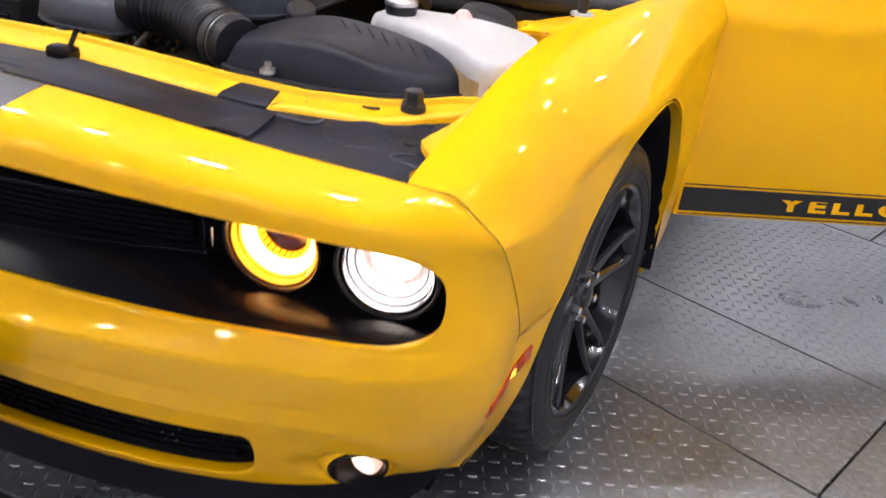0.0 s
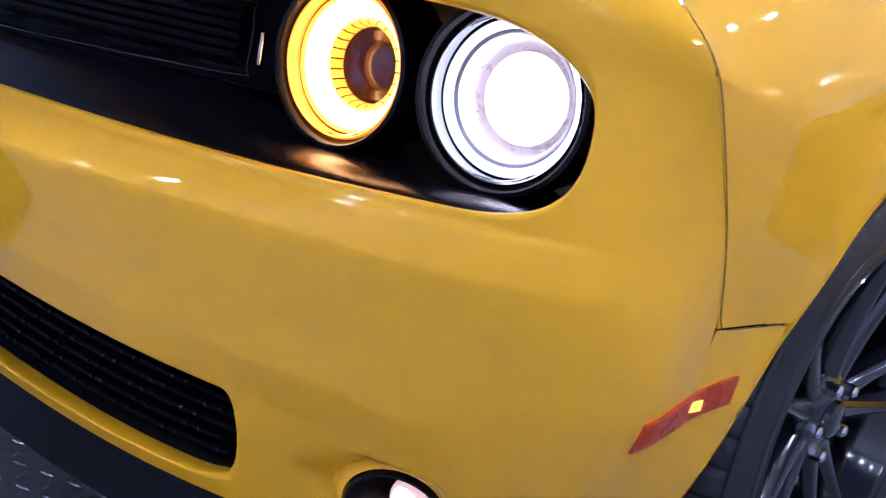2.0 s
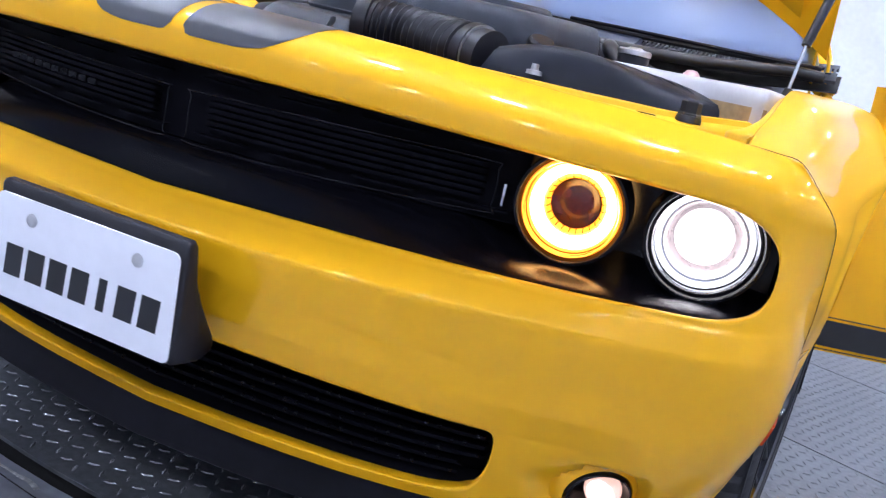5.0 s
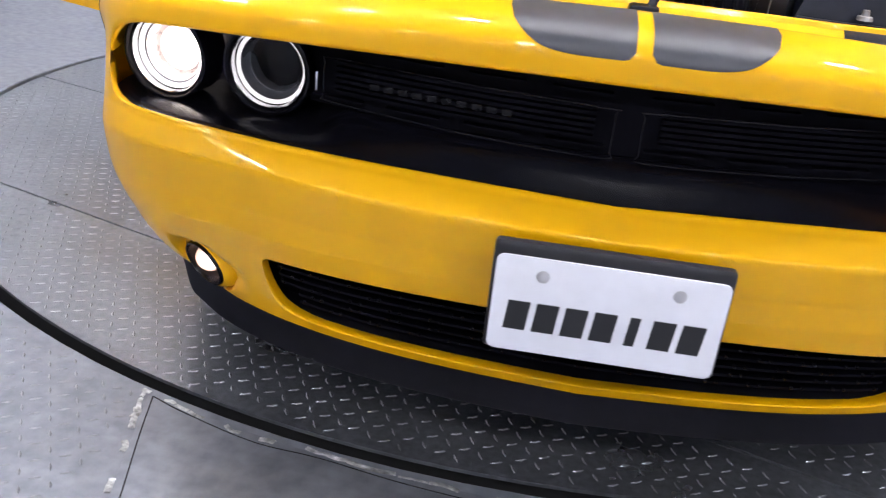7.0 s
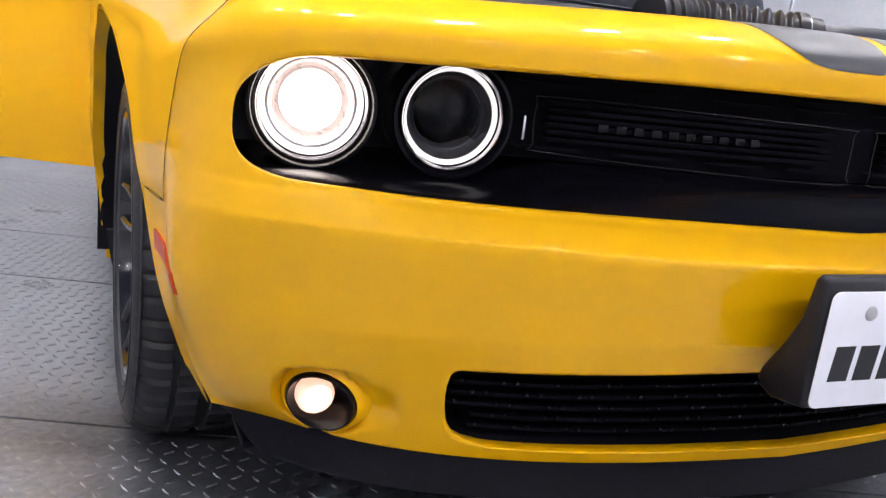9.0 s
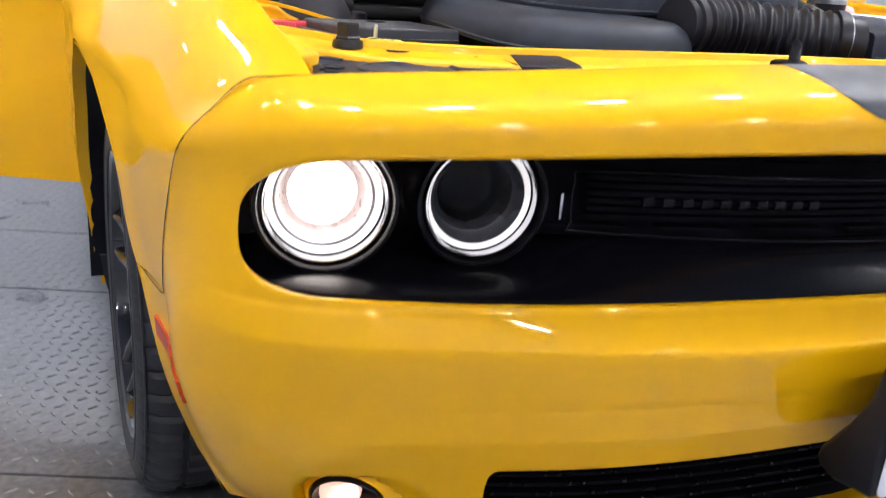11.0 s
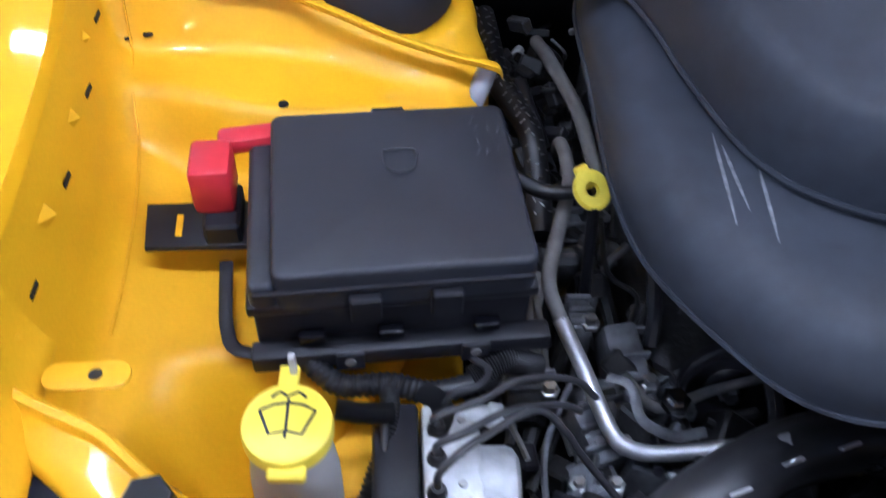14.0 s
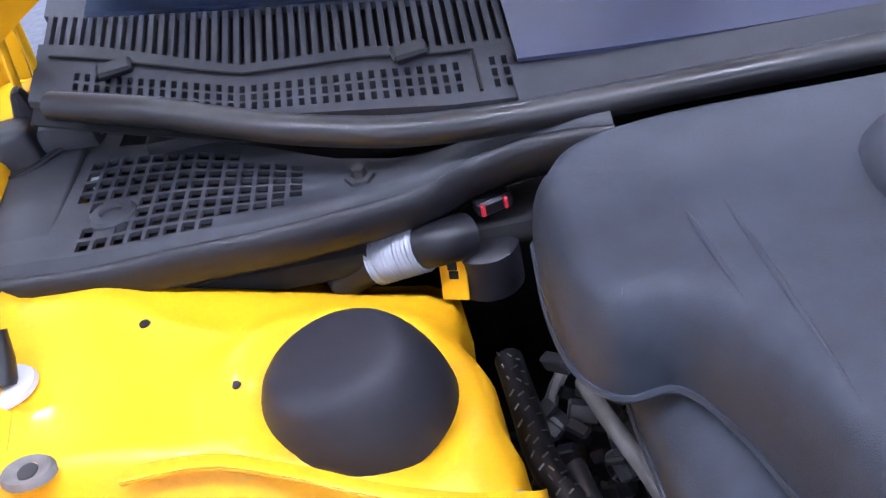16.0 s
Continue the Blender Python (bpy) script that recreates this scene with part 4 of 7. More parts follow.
# ---- wheels ----
def wheel(sg):
    th = new("wheel")
    th.empty_display_size = .1
    w = part("wheel", lathe("hub_disc", [(.0, .02), (.06, .02), (.075, .01), (.075, -.02), (.17, -.03), (.17, -.045), (0, -.045)], 48, "x"), DARK_METAL, car, "black wheel with a low tyre")
    bpy.data.objects.remove(th)
    # tyre with tread blocks
    prof = [(.255, .105), (.262, .118), (.285, .127), (.315, .126), (.336, .118), (.350, .108), (.358, .096), (.363, .080), (.364, .062), (.358, .060), (.358, .052), (.3645, .050), (.365, .012), (.358, .010), (.358, -.010), (.365, -.012),
            (.3645, -.050), (.358, -.052), (.358, -.060), (.364, -.062), (.362, -.085), (.352, -.108), (.32, -.124), (.26, -.11)]
    seg, v, f = 280, [], []
    n = len(prof)
    for j in range(seg):
        a = 2 * math.pi * j / seg
        for i, (r, x) in enumerate(prof):
            tw = a + (.02 * (abs(x) - .06) if r > .345 else 0)
            cut = .007 if (j % 5 == 0 and (5 <= i <= 8 or 19 <= i <= 22)) else (.006 if (j % 5 == 2 and r > .363 and abs(x) < .055) else 0)
            v.append((x, (r - cut) * math.cos(tw), (r - cut) * math.sin(tw)))
    for j in range(seg):
        for i in range(n - 1):
            p, q = j * n + i, ((j + 1) % seg) * n + i
            f.append((p, q, q + 1, p + 1))
    part("tyre", mesh_of("tyre", v, f, True, 0, 28), RUBBER, w, "black tyre with grooved tread")
    for r, x in ((.341, .1165), (.300, .1275), (.272, .1235)):
        part("sidewall_ring", lathe("sidewall_ring", [(r + .0035, x - .0022), (r + .002, x + .0006), (r - .002, x + .0012), (r - .0035, x - .0006)], 96, "x"), RUBBER, w)
    part("rim", lathe("rim", [(.262, .114), (.2655, .120), (.262, .1225), (.254, .118), (.248, .105), (.240, .08), (.232, .03), (.232, -.10)], 72, "x"), RIM, w, "black painted rim")
    # five pairs of spokes
    for k in range(5):
        for side in (-1, 1):
            rows = []
            for t in np.linspace(0, 1, 9):
                r = .052 + .196 * t
                ang = 2 * math.pi * (k + .13) / 5 + side * (.20 * (1 - t) ** .6 * .9 + .205 * t ** 1.3 * .62 + .035)
                wd = .016 - .005 * t + .006 * (1 - t) ** 3
                x = .098 - .02 * math.sin(math.pi * (1 - t) * .5) + .012 * t
                c, s = math.cos(ang), math.sin(ang)
                px, py = -s, c
                row = []
                for e, dx in ((-1, -.030), (-1, -.004), (-.55, .004), (0, .0065), (.55, .004), (1, -.004), (1, -.030)):
                    row.append((x + dx, r * c + px * wd * e, r * s + py * wd * e))
                rows.append(row)
            part("spoke", sheet("spoke", rows, 0, True, 50), RIM, w)
    part("hub_cap", lathe("hub_cap", [(.0, .102), (.020, .101), (.026, .098), (.029, .090), (.060, .084), (.072, .074), (.078, .05)], 40, "x"), RIM, w, "black centre cap")
    for k in range(5):
        a = 2 * math.pi * (k + .63) / 5
        part("wheel_nut", lathe("wheel_nut", [(.0, .012), (.006, .0115), (.0095, .009), (.0105, .0), (.0105, -.012)], 6, "x", sharp=20), CHROME, w, at=pose(.090, .0545 * math.cos(a), .0545 * math.sin(a)))
    part("brake_disc", lathe("brake_disc", [(.07, .0), (.165, .0), (.165, -.012), (.07, -.012)], 48, "x", True), STEEL, w)
    w.matrix_basis = Matrix.Translation((sg * .828, WY, WZ)) @ Matrix.Rotation(radians(-5 if sg > 0 else 1), 4, "Z") @ Matrix.Diagonal((sg, 1, 1, 1))
    return w


wheel(1)
wheel(-1)


# ---- doors ----
def door(sg, hx, hy, ang, z0=.313, striped=True, name="door"):
    """An open door: built along +x from its hinge, outer skin towards -y."""
    L, z1 = 1.25, 1.02
    def skin_y(x, z):
        return -.028 * math.sin(min(max((z - .28) / .75, 0), 1) * math.pi) - .012 * math.exp(-((z - .86) / .05) ** 2) * (1 if z > .5 else 1)
    rows = []
    for x in np.linspace(.0, L, 26):
        rows.append([(x, skin_y(x, z), z + .03 * (1 - x / L) * (z - z0)) for z in np.linspace(z0, z1, 28)])
    d = part(name, sheet(name, rows, .09, True, 50, (0, 1, 0)), YELLOW, car, "wide open glossy yellow door")
    bands = ((.328, .402, "stripe"), (.409, .4125, "stripe"), (.3175, .321, "stripe")) if striped else ()
    for b0, b1, nm in bands:
        rr = [[(x, skin_y(x, z) - .0016, z + .03 * (1 - x / L) * (z - z0)) for z in np.linspace(b0, b1, 4)] for x in np.linspace(.01, L - .004, 20)]
        part(nm, sheet(nm, rr, .0008, True, 60, (0, 1, 0)), STRIPE_BLACK, d, "matt black stripe")
    part("inner_panel", box("inner_panel", (L - .08, .05, .93 - z0), .02, 3, at=pose(L / 2, .10, z0 / 2 + .495)), SATIN_BLACK, d, "black inner door panel")
    m = Matrix.Translation((sg * hx, hy, 0)) @ Matrix.Diagonal((sg, 1, 1, 1)) @ Matrix.Rotation(radians(ang), 4, "Z")
    d.matrix_basis = m
    return d


left_door = door(1, .992, 1.606, 26)
door(-1, .992, 1.606, 27, .41, False)
cu = bpy.data.curves.new("lettering", "FONT")
cu.offset = .0022
cu.body, cu.size, cu.extrude, cu.space_character = "YELLOW", .056, .0004, 1.3
tmp = new("lettering_tmp", cu)
lm = bpy.data.meshes.new_from_object(tmp.evaluated_get(bpy.context.evaluated_depsgraph_get()))
bpy.data.objects.remove(tmp)
for vtx in lm.vertices:
    vtx.co.x *= 1.95
part("lettering", lm, YELLOW, left_door, "yellow wide lettering", at=Matrix.Translation((.300, -.0125, .347)) @ Matrix.Rotation(radians(90), 4, "X"))

# sill between the wheel arch and the cabin
for sg in (1, -1):
    rows = [[(sg * (side_x(1.45, z) - .0), y, z) for z in np.linspace(.2, .30, 6)] for y in np.linspace(1.34, 3.2, 8)]
    part("sill", sheet("sill", [[(p[0] - sg * .01, p[1], p[2]) for p in r] for r in rows], .06, True, 50, (-sg, 0, 0)), SATIN_BLACK, car, "dark sill panel")

# ---- open bonnet ----
HINGE = (-.03, 1.465, 1.075)
HANG = radians(66)
BW = .845


def bonnet_at(e, t, dz=0.0):
    """A point of the bonnet: e across (-1 to 1), t from the rear edge (0) to the front (1)."""
    x = e * (BW - .07 * t)
    y0, y1 = -.24 * (1 - abs(e) ** 2.4), -1.36 * (1 - .03 * e * e)
    crown = .045 * (1 - e * e) - .055 * t * t
    bulge = .02 * math.exp(-((abs(x) - .22) / .12) ** 2) * max(0, math.sin(math.pi * min(1, t * 1.1))) ** .5
    return (x, y0 + (y1 - y0) * t, crown + bulge + dz)


def bonnet():
    return sheet("bonnet", [[bonnet_at(e, t) for e in np.linspace(-1, 1, 33)] for t in np.linspace(0, 1, 24)], .026, True, 50)


hood = part("bonnet", bonnet(), YELLOW, car, "raised yellow bonnet with dark stripes")
hood.matrix_basis = Matrix.Translation(HINGE) @ Matrix.Rotation(radians(1), 4, "Z") @ Matrix.Rotation(-HANG, 4, "X")
for sg in (1, -1):
    rows = [[bonnet_at(sg * (.025 + .235 * e), t, .0015) for e in np.linspace(0, 1, 6)] for t in np.linspace(.02, .99, 16)]
    part("bonnet_stripe", sheet("bonnet_stripe", rows, .001, True, 60), STRIPE_GREY, hood, "dark grey bonnet stripe")
    rows = [[bonnet_at(sg * (.55 + .16 * e), t, -.028 - .016 * math.sin(math.pi * e)) for e in np.linspace(0, 1, 7)] for t in np.linspace(.06, .94, 16)]
    part("side_rib", sheet("side_rib", rows, .002, True, 60), YELLOW_BAY, hood, "yellow pressed inner rib")
for t0 in (.03, .86):
    rows = [[bonnet_at(e, t0 + .1 * t, -.028 - .016 * math.sin(math.pi * t)) for e in np.linspace(-.9, .9, 25)] for t in np.linspace(0, 1, 7)]
    part("cross_rib", sheet("cross_rib", rows, .002, True, 60), YELLOW_BAY, hood, "yellow pressed inner rib")
for sg, ox in ((1, 0.0), (-1, -.06)):
    part("hinge_arm", tube("hinge_arm", [(sg * .80 + ox, 1.465, .97), (sg * .79 + ox, 1.465, 1.05), (sg * .785 + ox, 1.46, 1.115), (sg * .762 + ox, 1.44, 1.19), (sg * .745 + ox, 1.40, 1.30)], .008, 8, 4, flat=.5), YELLOW_BAY, car, "yellow bonnet hinge arm")
    part("hinge_link", tube("hinge_link", [(sg * .835 + ox, 1.49, .97), (sg * .825 + ox, 1.49, 1.05), (sg * .812 + ox, 1.475, 1.10), (sg * .787 + ox, 1.46, 1.115)], .009, 8, 4, flat=.5), YELLOW_BAY, car, "yellow bonnet hinge link")
    part("hinge_plate", box("hinge_plate", (.022, .075, .045), .005, 2, at=pose(sg * .835 + ox, 1.515, .965, 0, sg * 20, 8)), YELLOW_BAY, car, "yellow hinge mounting plate")
# moulded black covers beside the right bonnet hinge
hc = part("hinge_cover", box("hinge_cover", (.085, .075, .050), .010, 3, (.75, .6), pose(-.905, 1.435, .962, 0, 0, 8)), SATIN_BLACK, car, "black moulded plastic hinge cover")
part("cover_peak", box("cover_peak", (.032, .040, .045), .008, 2, (.4, .5), pose(-.885, 1.470, .990, 0, 0, 8)), SATIN_BLACK, hc)
part("cover_lip", tube("cover_lip", [(-.945, 1.395, .950), (-.91, 1.388, .948), (-.875, 1.40, .950), (-.845, 1.425, .955), (-.80, 1.432, .962)], .006, 8, 5, flat=.5), SATIN_BLACK, hc)
part("hinge_cover", box("hinge_cover", (.075, .055, .030), .008, 2, (.8, .8), pose(-.835, 1.445, .965, 0, 0, -6)), COWL, car, "dark moulded plastic cover")
for sg, base, mid, tip in ((1, (.765, 1.10, .930), (.776, 1.108, 1.062), (.800, 1.16, 1.21)), (-1, (-.834, 1.112, .912), (-.829, 1.211, 1.042), (-.822, 1.353, 1.228))):
    a, b, c = (np.array(p) for p in (base, mid, tip))
    st = part("gas_strut", tube("gas_strut", [tuple(a), tuple(b)], .0040, 10, 1), CHROME, car, "bonnet gas strut")
    part("strut_body", tube("strut_body", [tuple(b), tuple(c), tuple(c + (c - b) * 1.1)], .0105, 12, 1), SATIN_BLACK, st)
    part("strut_socket", tube("strut_socket", [tuple(a), tuple(a + (b - a) * .13), tuple(a + (b - a) * .28)], .0105, 12, 1, radii=(.0105, .0115, .0088)), SEAL, st)
    part("washer_disc", lathe("washer_disc", [(0, .004), (.024, .004), (.026, 0)], 28, "z"), PALE_PLASTIC, st, at=pose(a[0], a[1], a[2] - .004))

# ---- windscreen, pillars and cabin ----
rows = []
for t in np.linspace(0, 1, 14):
    r = []
    for e in np.linspace(-1, 1, 25):
        x = e * (.80 - .16 * t)
        y0 = 1.422 + .155 * (.80 * e) ** 2
        z0 = .983 + .30 * (y0 - 1.27)
        y = y0 + (2.085 + .10 * e * e + .056 * e ** 4 - y0) * t
        r.append((x, y, z0 + (1.40 - .015 * e * e - z0) * t + .03 * t * (1 - t)))
    rows.append(r)
part("windscreen", sheet("windscreen", rows, .005, True, 60), WINDSCREEN, car, "tinted sloping windscreen")
rows = []
for t in np.linspace(0, 1, 10):
    rows.append([(e * (.64 - .02 * t), 2.12 + 1.15 * t, 1.40 + .035 * math.sin(math.pi * t) - .03 * e * e) for e in np.linspace(-1, 1, 15)])
part("roof", sheet("roof", rows, .03, True, 50), YELLOW, car, "yellow roof panel")
for sg in (1, -1):
    part("pillar", tube("pillar", [(sg * .83, 1.56, 1.0), (sg * .72, 1.88, 1.24), (sg * .655, 2.14, 1.38), (sg * .64, 2.7, 1.42), (sg * .66, 3.3, 1.36), (sg * .80, 4.0, 1.02)], .035, 10, 4, flat=.7), YELLOW, car, "yellow roof pillar")
    rows = [[(sg * (.94 - .03 * ((y - 3.2) / 1.2) ** 2 - .05 * (1 - (z - .25) / .75) ** 3), y, z) for z in np.linspace(.25, 1.0, 10)] for y in np.linspace(2.95, 4.55, 16)]
    part("rear_quarter", sheet("rear_quarter", rows, .05, True, 50, (-sg, 0, 0)), YELLOW, car, "yellow rear side panel")
rows = [[(e * .90, 4.60 - .06 * e * e, z) for z in np.linspace(.28, 1.0, 8)] for e in np.linspace(-1, 1, 12)]
part("rear_panel", sheet("rear_panel", rows, .05, True, 50, (0, -1, 0)), YELLOW, car, "yellow rear end panel")
rows = [[(e * .88, y, 1.0 + .02 * (1 - e * e)) for e in np.linspace(-1, 1, 10)] for y in np.linspace(3.95, 4.6, 5)]
part("boot_lid", sheet("boot_lid", rows, .03, True, 50), YELLOW, car, "yellow boot lid")
part("dashboard", box("dashboard", (1.45, .62, .16), .05, 3, at=pose(0, 1.72, .955, 12, 0, 0)), DASH, car, "black dashboard")
part("cabin_floor", box("cabin_floor", (1.6, 2.9, .06), .02, 2, at=pose(0, 3.05, .27)), SATIN_BLACK, car, "dark cabin floor")
for y in (3.82,):
    for sg in (1, -1):
        part("rear_tyre", lathe("rear_tyre", [(.25, .11), (.30, .125), (.345, .115), (.364, .085), (.364, -.085), (.345, -.115), (.25, -.11)], 64, "x"), RUBBER, car, "black rear tyre", at=pose(sg * .81, y, WZ))



# ---- engine bay ----
def on_line(line, x):
    return float(np.interp(abs(x), [p[0] for p in line], [p[1] for p in line]))


RAIL_F = [(0, .390), (.13, .378), (.26, .369), (.363, .364), (.465, .360), (.551, .378), (.615, .394), (.646, .407), (.683, .434), (.724, .478), (.76, .505), (.80, .528)]
RAIL_R = [(0, .456), (.108, .450), (.246, .438), (.354, .426), (.496, .424), (.571, .444), (.616, .461), (.663, .484), (.713, .525), (.752, .540), (.80, .562)]


def nose(x):
    u = u_at(min(abs(x), .85), 0)
    return skin(u, 0)


def shield():
    """The black plastic sheet between nose and rail."""
    rows = []
    for x in np.linspace(-.79, .79, 101):
        n = nose(x)
        y0 = n[1] - .012
        y1 = on_line(RAIL_F, x) + .012 if abs(x) <= .758 else float(np.interp(abs(x), (.758, .764, .79), (.51, .50, .30)))
        col = []
        for t in np.linspace(0, 1, 21):
            y = y0 + (y1 - y0) * t
            z = n[2] - .010 + (.848 - n[2] + .010) * t - .006 * math.sin(math.pi * t)
            if abs(x) < .46:
                z -= .006 * smooth01(.46, .445, abs(x)) * smooth01(.30, .29, y)
            ring = math.hypot(abs(x) - .638, y - .350)
            z += .0035 * math.exp(-((ring - .050) / .005) ** 2)
            z -= .012 * smooth01(.755, .785, abs(x))
            col.append((x, y, z))
        rows.append(col)
    return sheet("radiator_shield", rows, .004, True, 50)


def shield_z(x, y):
    n = nose(x)
    y0, y1 = n[1] - .012, on_line(RAIL_F, x) + .012
    t = min(max((y - y0) / (y1 - y0), 0), 1)
    z = n[2] - .010 + (.858 - n[2]) * t - .006 * math.sin(math.pi * t)
    if abs(x) < .46:
        z -= .006 * smooth01(.46, .445, abs(x)) * smooth01(.30, .29, y)
    return z


shield_ob = part("radiator_shield", shield(), DARK_SHEET, car, "scuffed dark plastic sheet behind the nose")
for sg in (1, -1):
    part("shield_ridge", tube("shield_ridge", [(sg * x, y, shield_z(x, y) + .001) for x, y in ((.522, .196), (.508, .25), (.496, .295), (.486, .304), (.44, .303), (.40, .301), (.30, .295), (.20, .292), (.10, .290), (0, .289))], .0055, 8, 4, flat=.6), SHEET_EDGE, shield_ob)
    part("shield_step", tube("shield_step", [(sg * x, y, shield_z(x, y) + .001) for x, y in ((.556, .370), (.554, .348), (.545, .3435), (.51, .342), (.470, .340))], .0050, 8, 3, flat=.6), SHEET_EDGE, shield_ob)
    part("shield_hole", lathe("shield_hole", [(0, -.0005), (.0135, -.0005), (.0145, .0008), (.016, .0008), (.0165, -.002)], 28, "z"), DARK_GAP, shield_ob, "drain hole drawn as a near-black disc", at=pose(sg * .716, .370, shield_z(.716, .370) + .0020) @ Matrix.Diagonal((.85, 1.1, 1, 1)))


for sg in (1, -1):
    part("shield_ridge", tube("shield_ridge", [(sg * x, y, shield_z(x, y) + .0008) for x, y in ((.478, .200), (.472, .230), (.466, .256), (.458, .262), (.40, .263), (.30, .258), (.20, .254), (.10, .252), (0, .251))], .0042, 8, 4, flat=.6), SHEET_EDGE, shield_ob)
    part("shield_ridge", tube("shield_ridge", [(sg * x, y, shield_z(x, y) + .0008) for x, y in ((.740, .325), (.726, .318), (.716, .298), (.730, .288), (.768, .276))], .0042, 8, 4, flat=.6), SHEET_EDGE, shield_ob)
    part("shield_ridge", tube("shield_ridge", [(sg * x, y, shield_z(x, y) + .0008) for x, y in ((.736, .345), (.728, .400), (.722, .440), (.712, .447), (.698, .440), (.690, .425))], .0042, 8, 4, flat=.6), SHEET_EDGE, shield_ob)
    part("shield_ring", tube("shield_ring", [(sg * .636 + .052 * math.cos(a), .347 + .050 * math.sin(a), shield_z(.636 + .052 * math.cos(a), .347 + .050 * math.sin(a))) for a in np.linspace(0, 2 * math.pi, 41)], .0034, 6, 1, caps=False, flat=.7), SHEET_EDGE, shield_ob)
    rows = []
    for y in np.linspace(.215, .60, 56):
        ed = along(INNER, y)
        xb = float(np.interp(y, (.215, .245, .291, .328, .340, .36, .50, .58), (.783, .787, .777, .747, .742, .743, .757, .768)))
        rows.append([(sg * (ed[0] - .005), y, ed[2] - .010), (sg * (ed[0] - .012), y, ed[2] - .014), (sg * (ed[0] * .55 + xb * .45), y, .62 * (ed[2] - .014) + .38 * .868), (sg * (xb + .004), y, .866), (sg * xb, y, .862), (sg * (xb + .001), y, .855)])
    part("fender_gutter", sheet("fender_gutter", rows, .003, True, 60), YELLOW_BAY, car, "yellow fender gutter")


sr = random.Random(5)
for k in range(26):
    x, y, a = sr.uniform(-.76, .76), sr.uniform(.215, .36), sr.uniform(0, 3.14)
    ln = sr.uniform(.008, .04)
    pts = [(x + ln * q * math.cos(a), y + ln * q * math.sin(a) * .7) for q in (-1, -.3, .4, 1)]
    part("scuff", tube("scuff", [(px + sr.uniform(-.002, .002), py, shield_z(abs(px), py) + .0002) for px, py in pts], .0007, 4, 3, radii=(.0002, .0008, .0007, .0002), flat=.5), SCUFF, shield_ob)


def rail():
    rows = []
    for x in np.linspace(-.80, .80, 121):
        a, b = on_line(RAIL_F, x), on_line(RAIL_R, x)
        up = .012 * smooth01(.62, .80, abs(x)) - .014
        rows.append([(x, a - .002, .84 + up), (x, a - .001, .862 + up), (x, a + .004, .867 + up), (x, a + (b - a) * .4, .871 + up), (x, b - .013, .876 + up), (x, b - .010, .884 + up), (x, b - .004, .886 + up), (x, b - .001, .884 + up), (x, b, .84 + up), (x, b, .78)])
    return sheet("radiator_rail", rows, 0, True, 45)


rail_ob = part("radiator_rail", rail(), YELLOW_BAY, car, "yellow pressed steel front crossmember")
for sg in (1, -1):
    rows = []
    for k in range(7):
        x = .364 + .096 * k / 6
        xr = .375 + .074 * k / 6
        a, b = on_line(RAIL_F, x), on_line(RAIL_R, x)
        rows.append([(sg * x, a - .006, .838), (sg * x, a - .004, .852), (sg * x, a + .005, .8558), (sg * (x * .6 + xr * .4), a + (b - a) * .4, .8598), (sg * xr, .4215, .8640)])
    part("foam_pad", sheet("foam_pad", rows, .003, True, 50), DARK_SHEET, car, "dark foam pad on the crossmember")
    part("oval_hole", lathe("oval_hole", [(0, .0005), (.013, .0005), (.0145, -.001)], 24, "z"), DARK_GAP, rail_ob, at=pose(sg * .606, .438, .8605) @ Matrix.Diagonal((1.25, .72, 1, 1)))
    part("rail_seam", tube("rail_seam", [(sg * .464, .361, .8535), (sg * .472, .392, .8575), (sg * .480, .414, .8605)], .0007, 5, 3), GROOVE, rail_ob)
    st = part("bonnet_stop", lathe("bonnet_stop", [(0, .030), (.015, .030), (.0165, .028), (.0165, .012), (.0185, .010), (.019, -.004)], 6, "z", sharp=20), SEAL, car, "black rubber bonnet stop", at=pose(sg * .669, .466, .864, 0, 0, 12))
    part("stop_collar", lathe("stop_collar", [(.0, .008), (.0195, .007), (.021, .001), (.021, -.004)], 28, "z"), SEAL, st)
    part("rail_rivet", lathe("rail_rivet", [(0, .001), (.0028, .0006), (.003, -.001)], 10, "z"), DARK_GAP, rail_ob, at=pose(sg * .508, .402, .8585))
latch = part("bonnet_latch", tube("bonnet_latch", [(.028, .372, .850), (.034, .381, .872), (.040, .387, .890), (.038, .393, .897)], .009, 8, 4, flat=.5), GLOSS_BLACK, car, "black bonnet latch hook")
part("latch_base", box("latch_base", (.055, .035, .03), .008, 2, at=pose(.020, .376, .856)), GLOSS_BLACK, latch)
def cover_sheet():
    """A second sheet lapped over the shield, following its fall, with a slanting end."""
    rows = []
    for k in range(25):
        t = k / 24
        f, q = np.array((.045 + .482 * t, .222 - .012 * t)), np.array((.050 + .445 * t, .368 - .036 * t))
        rows.append([(x, y, shield_z(x, y) + .0075) for x, y in (f + (q - f) * w for w in np.linspace(0, 1, 9))])
    return sheet("latch_cover", rows, .007, True, 40)


part("latch_cover", cover_sheet(), DARK_SHEET, car, "lapped dark plastic latch cover")


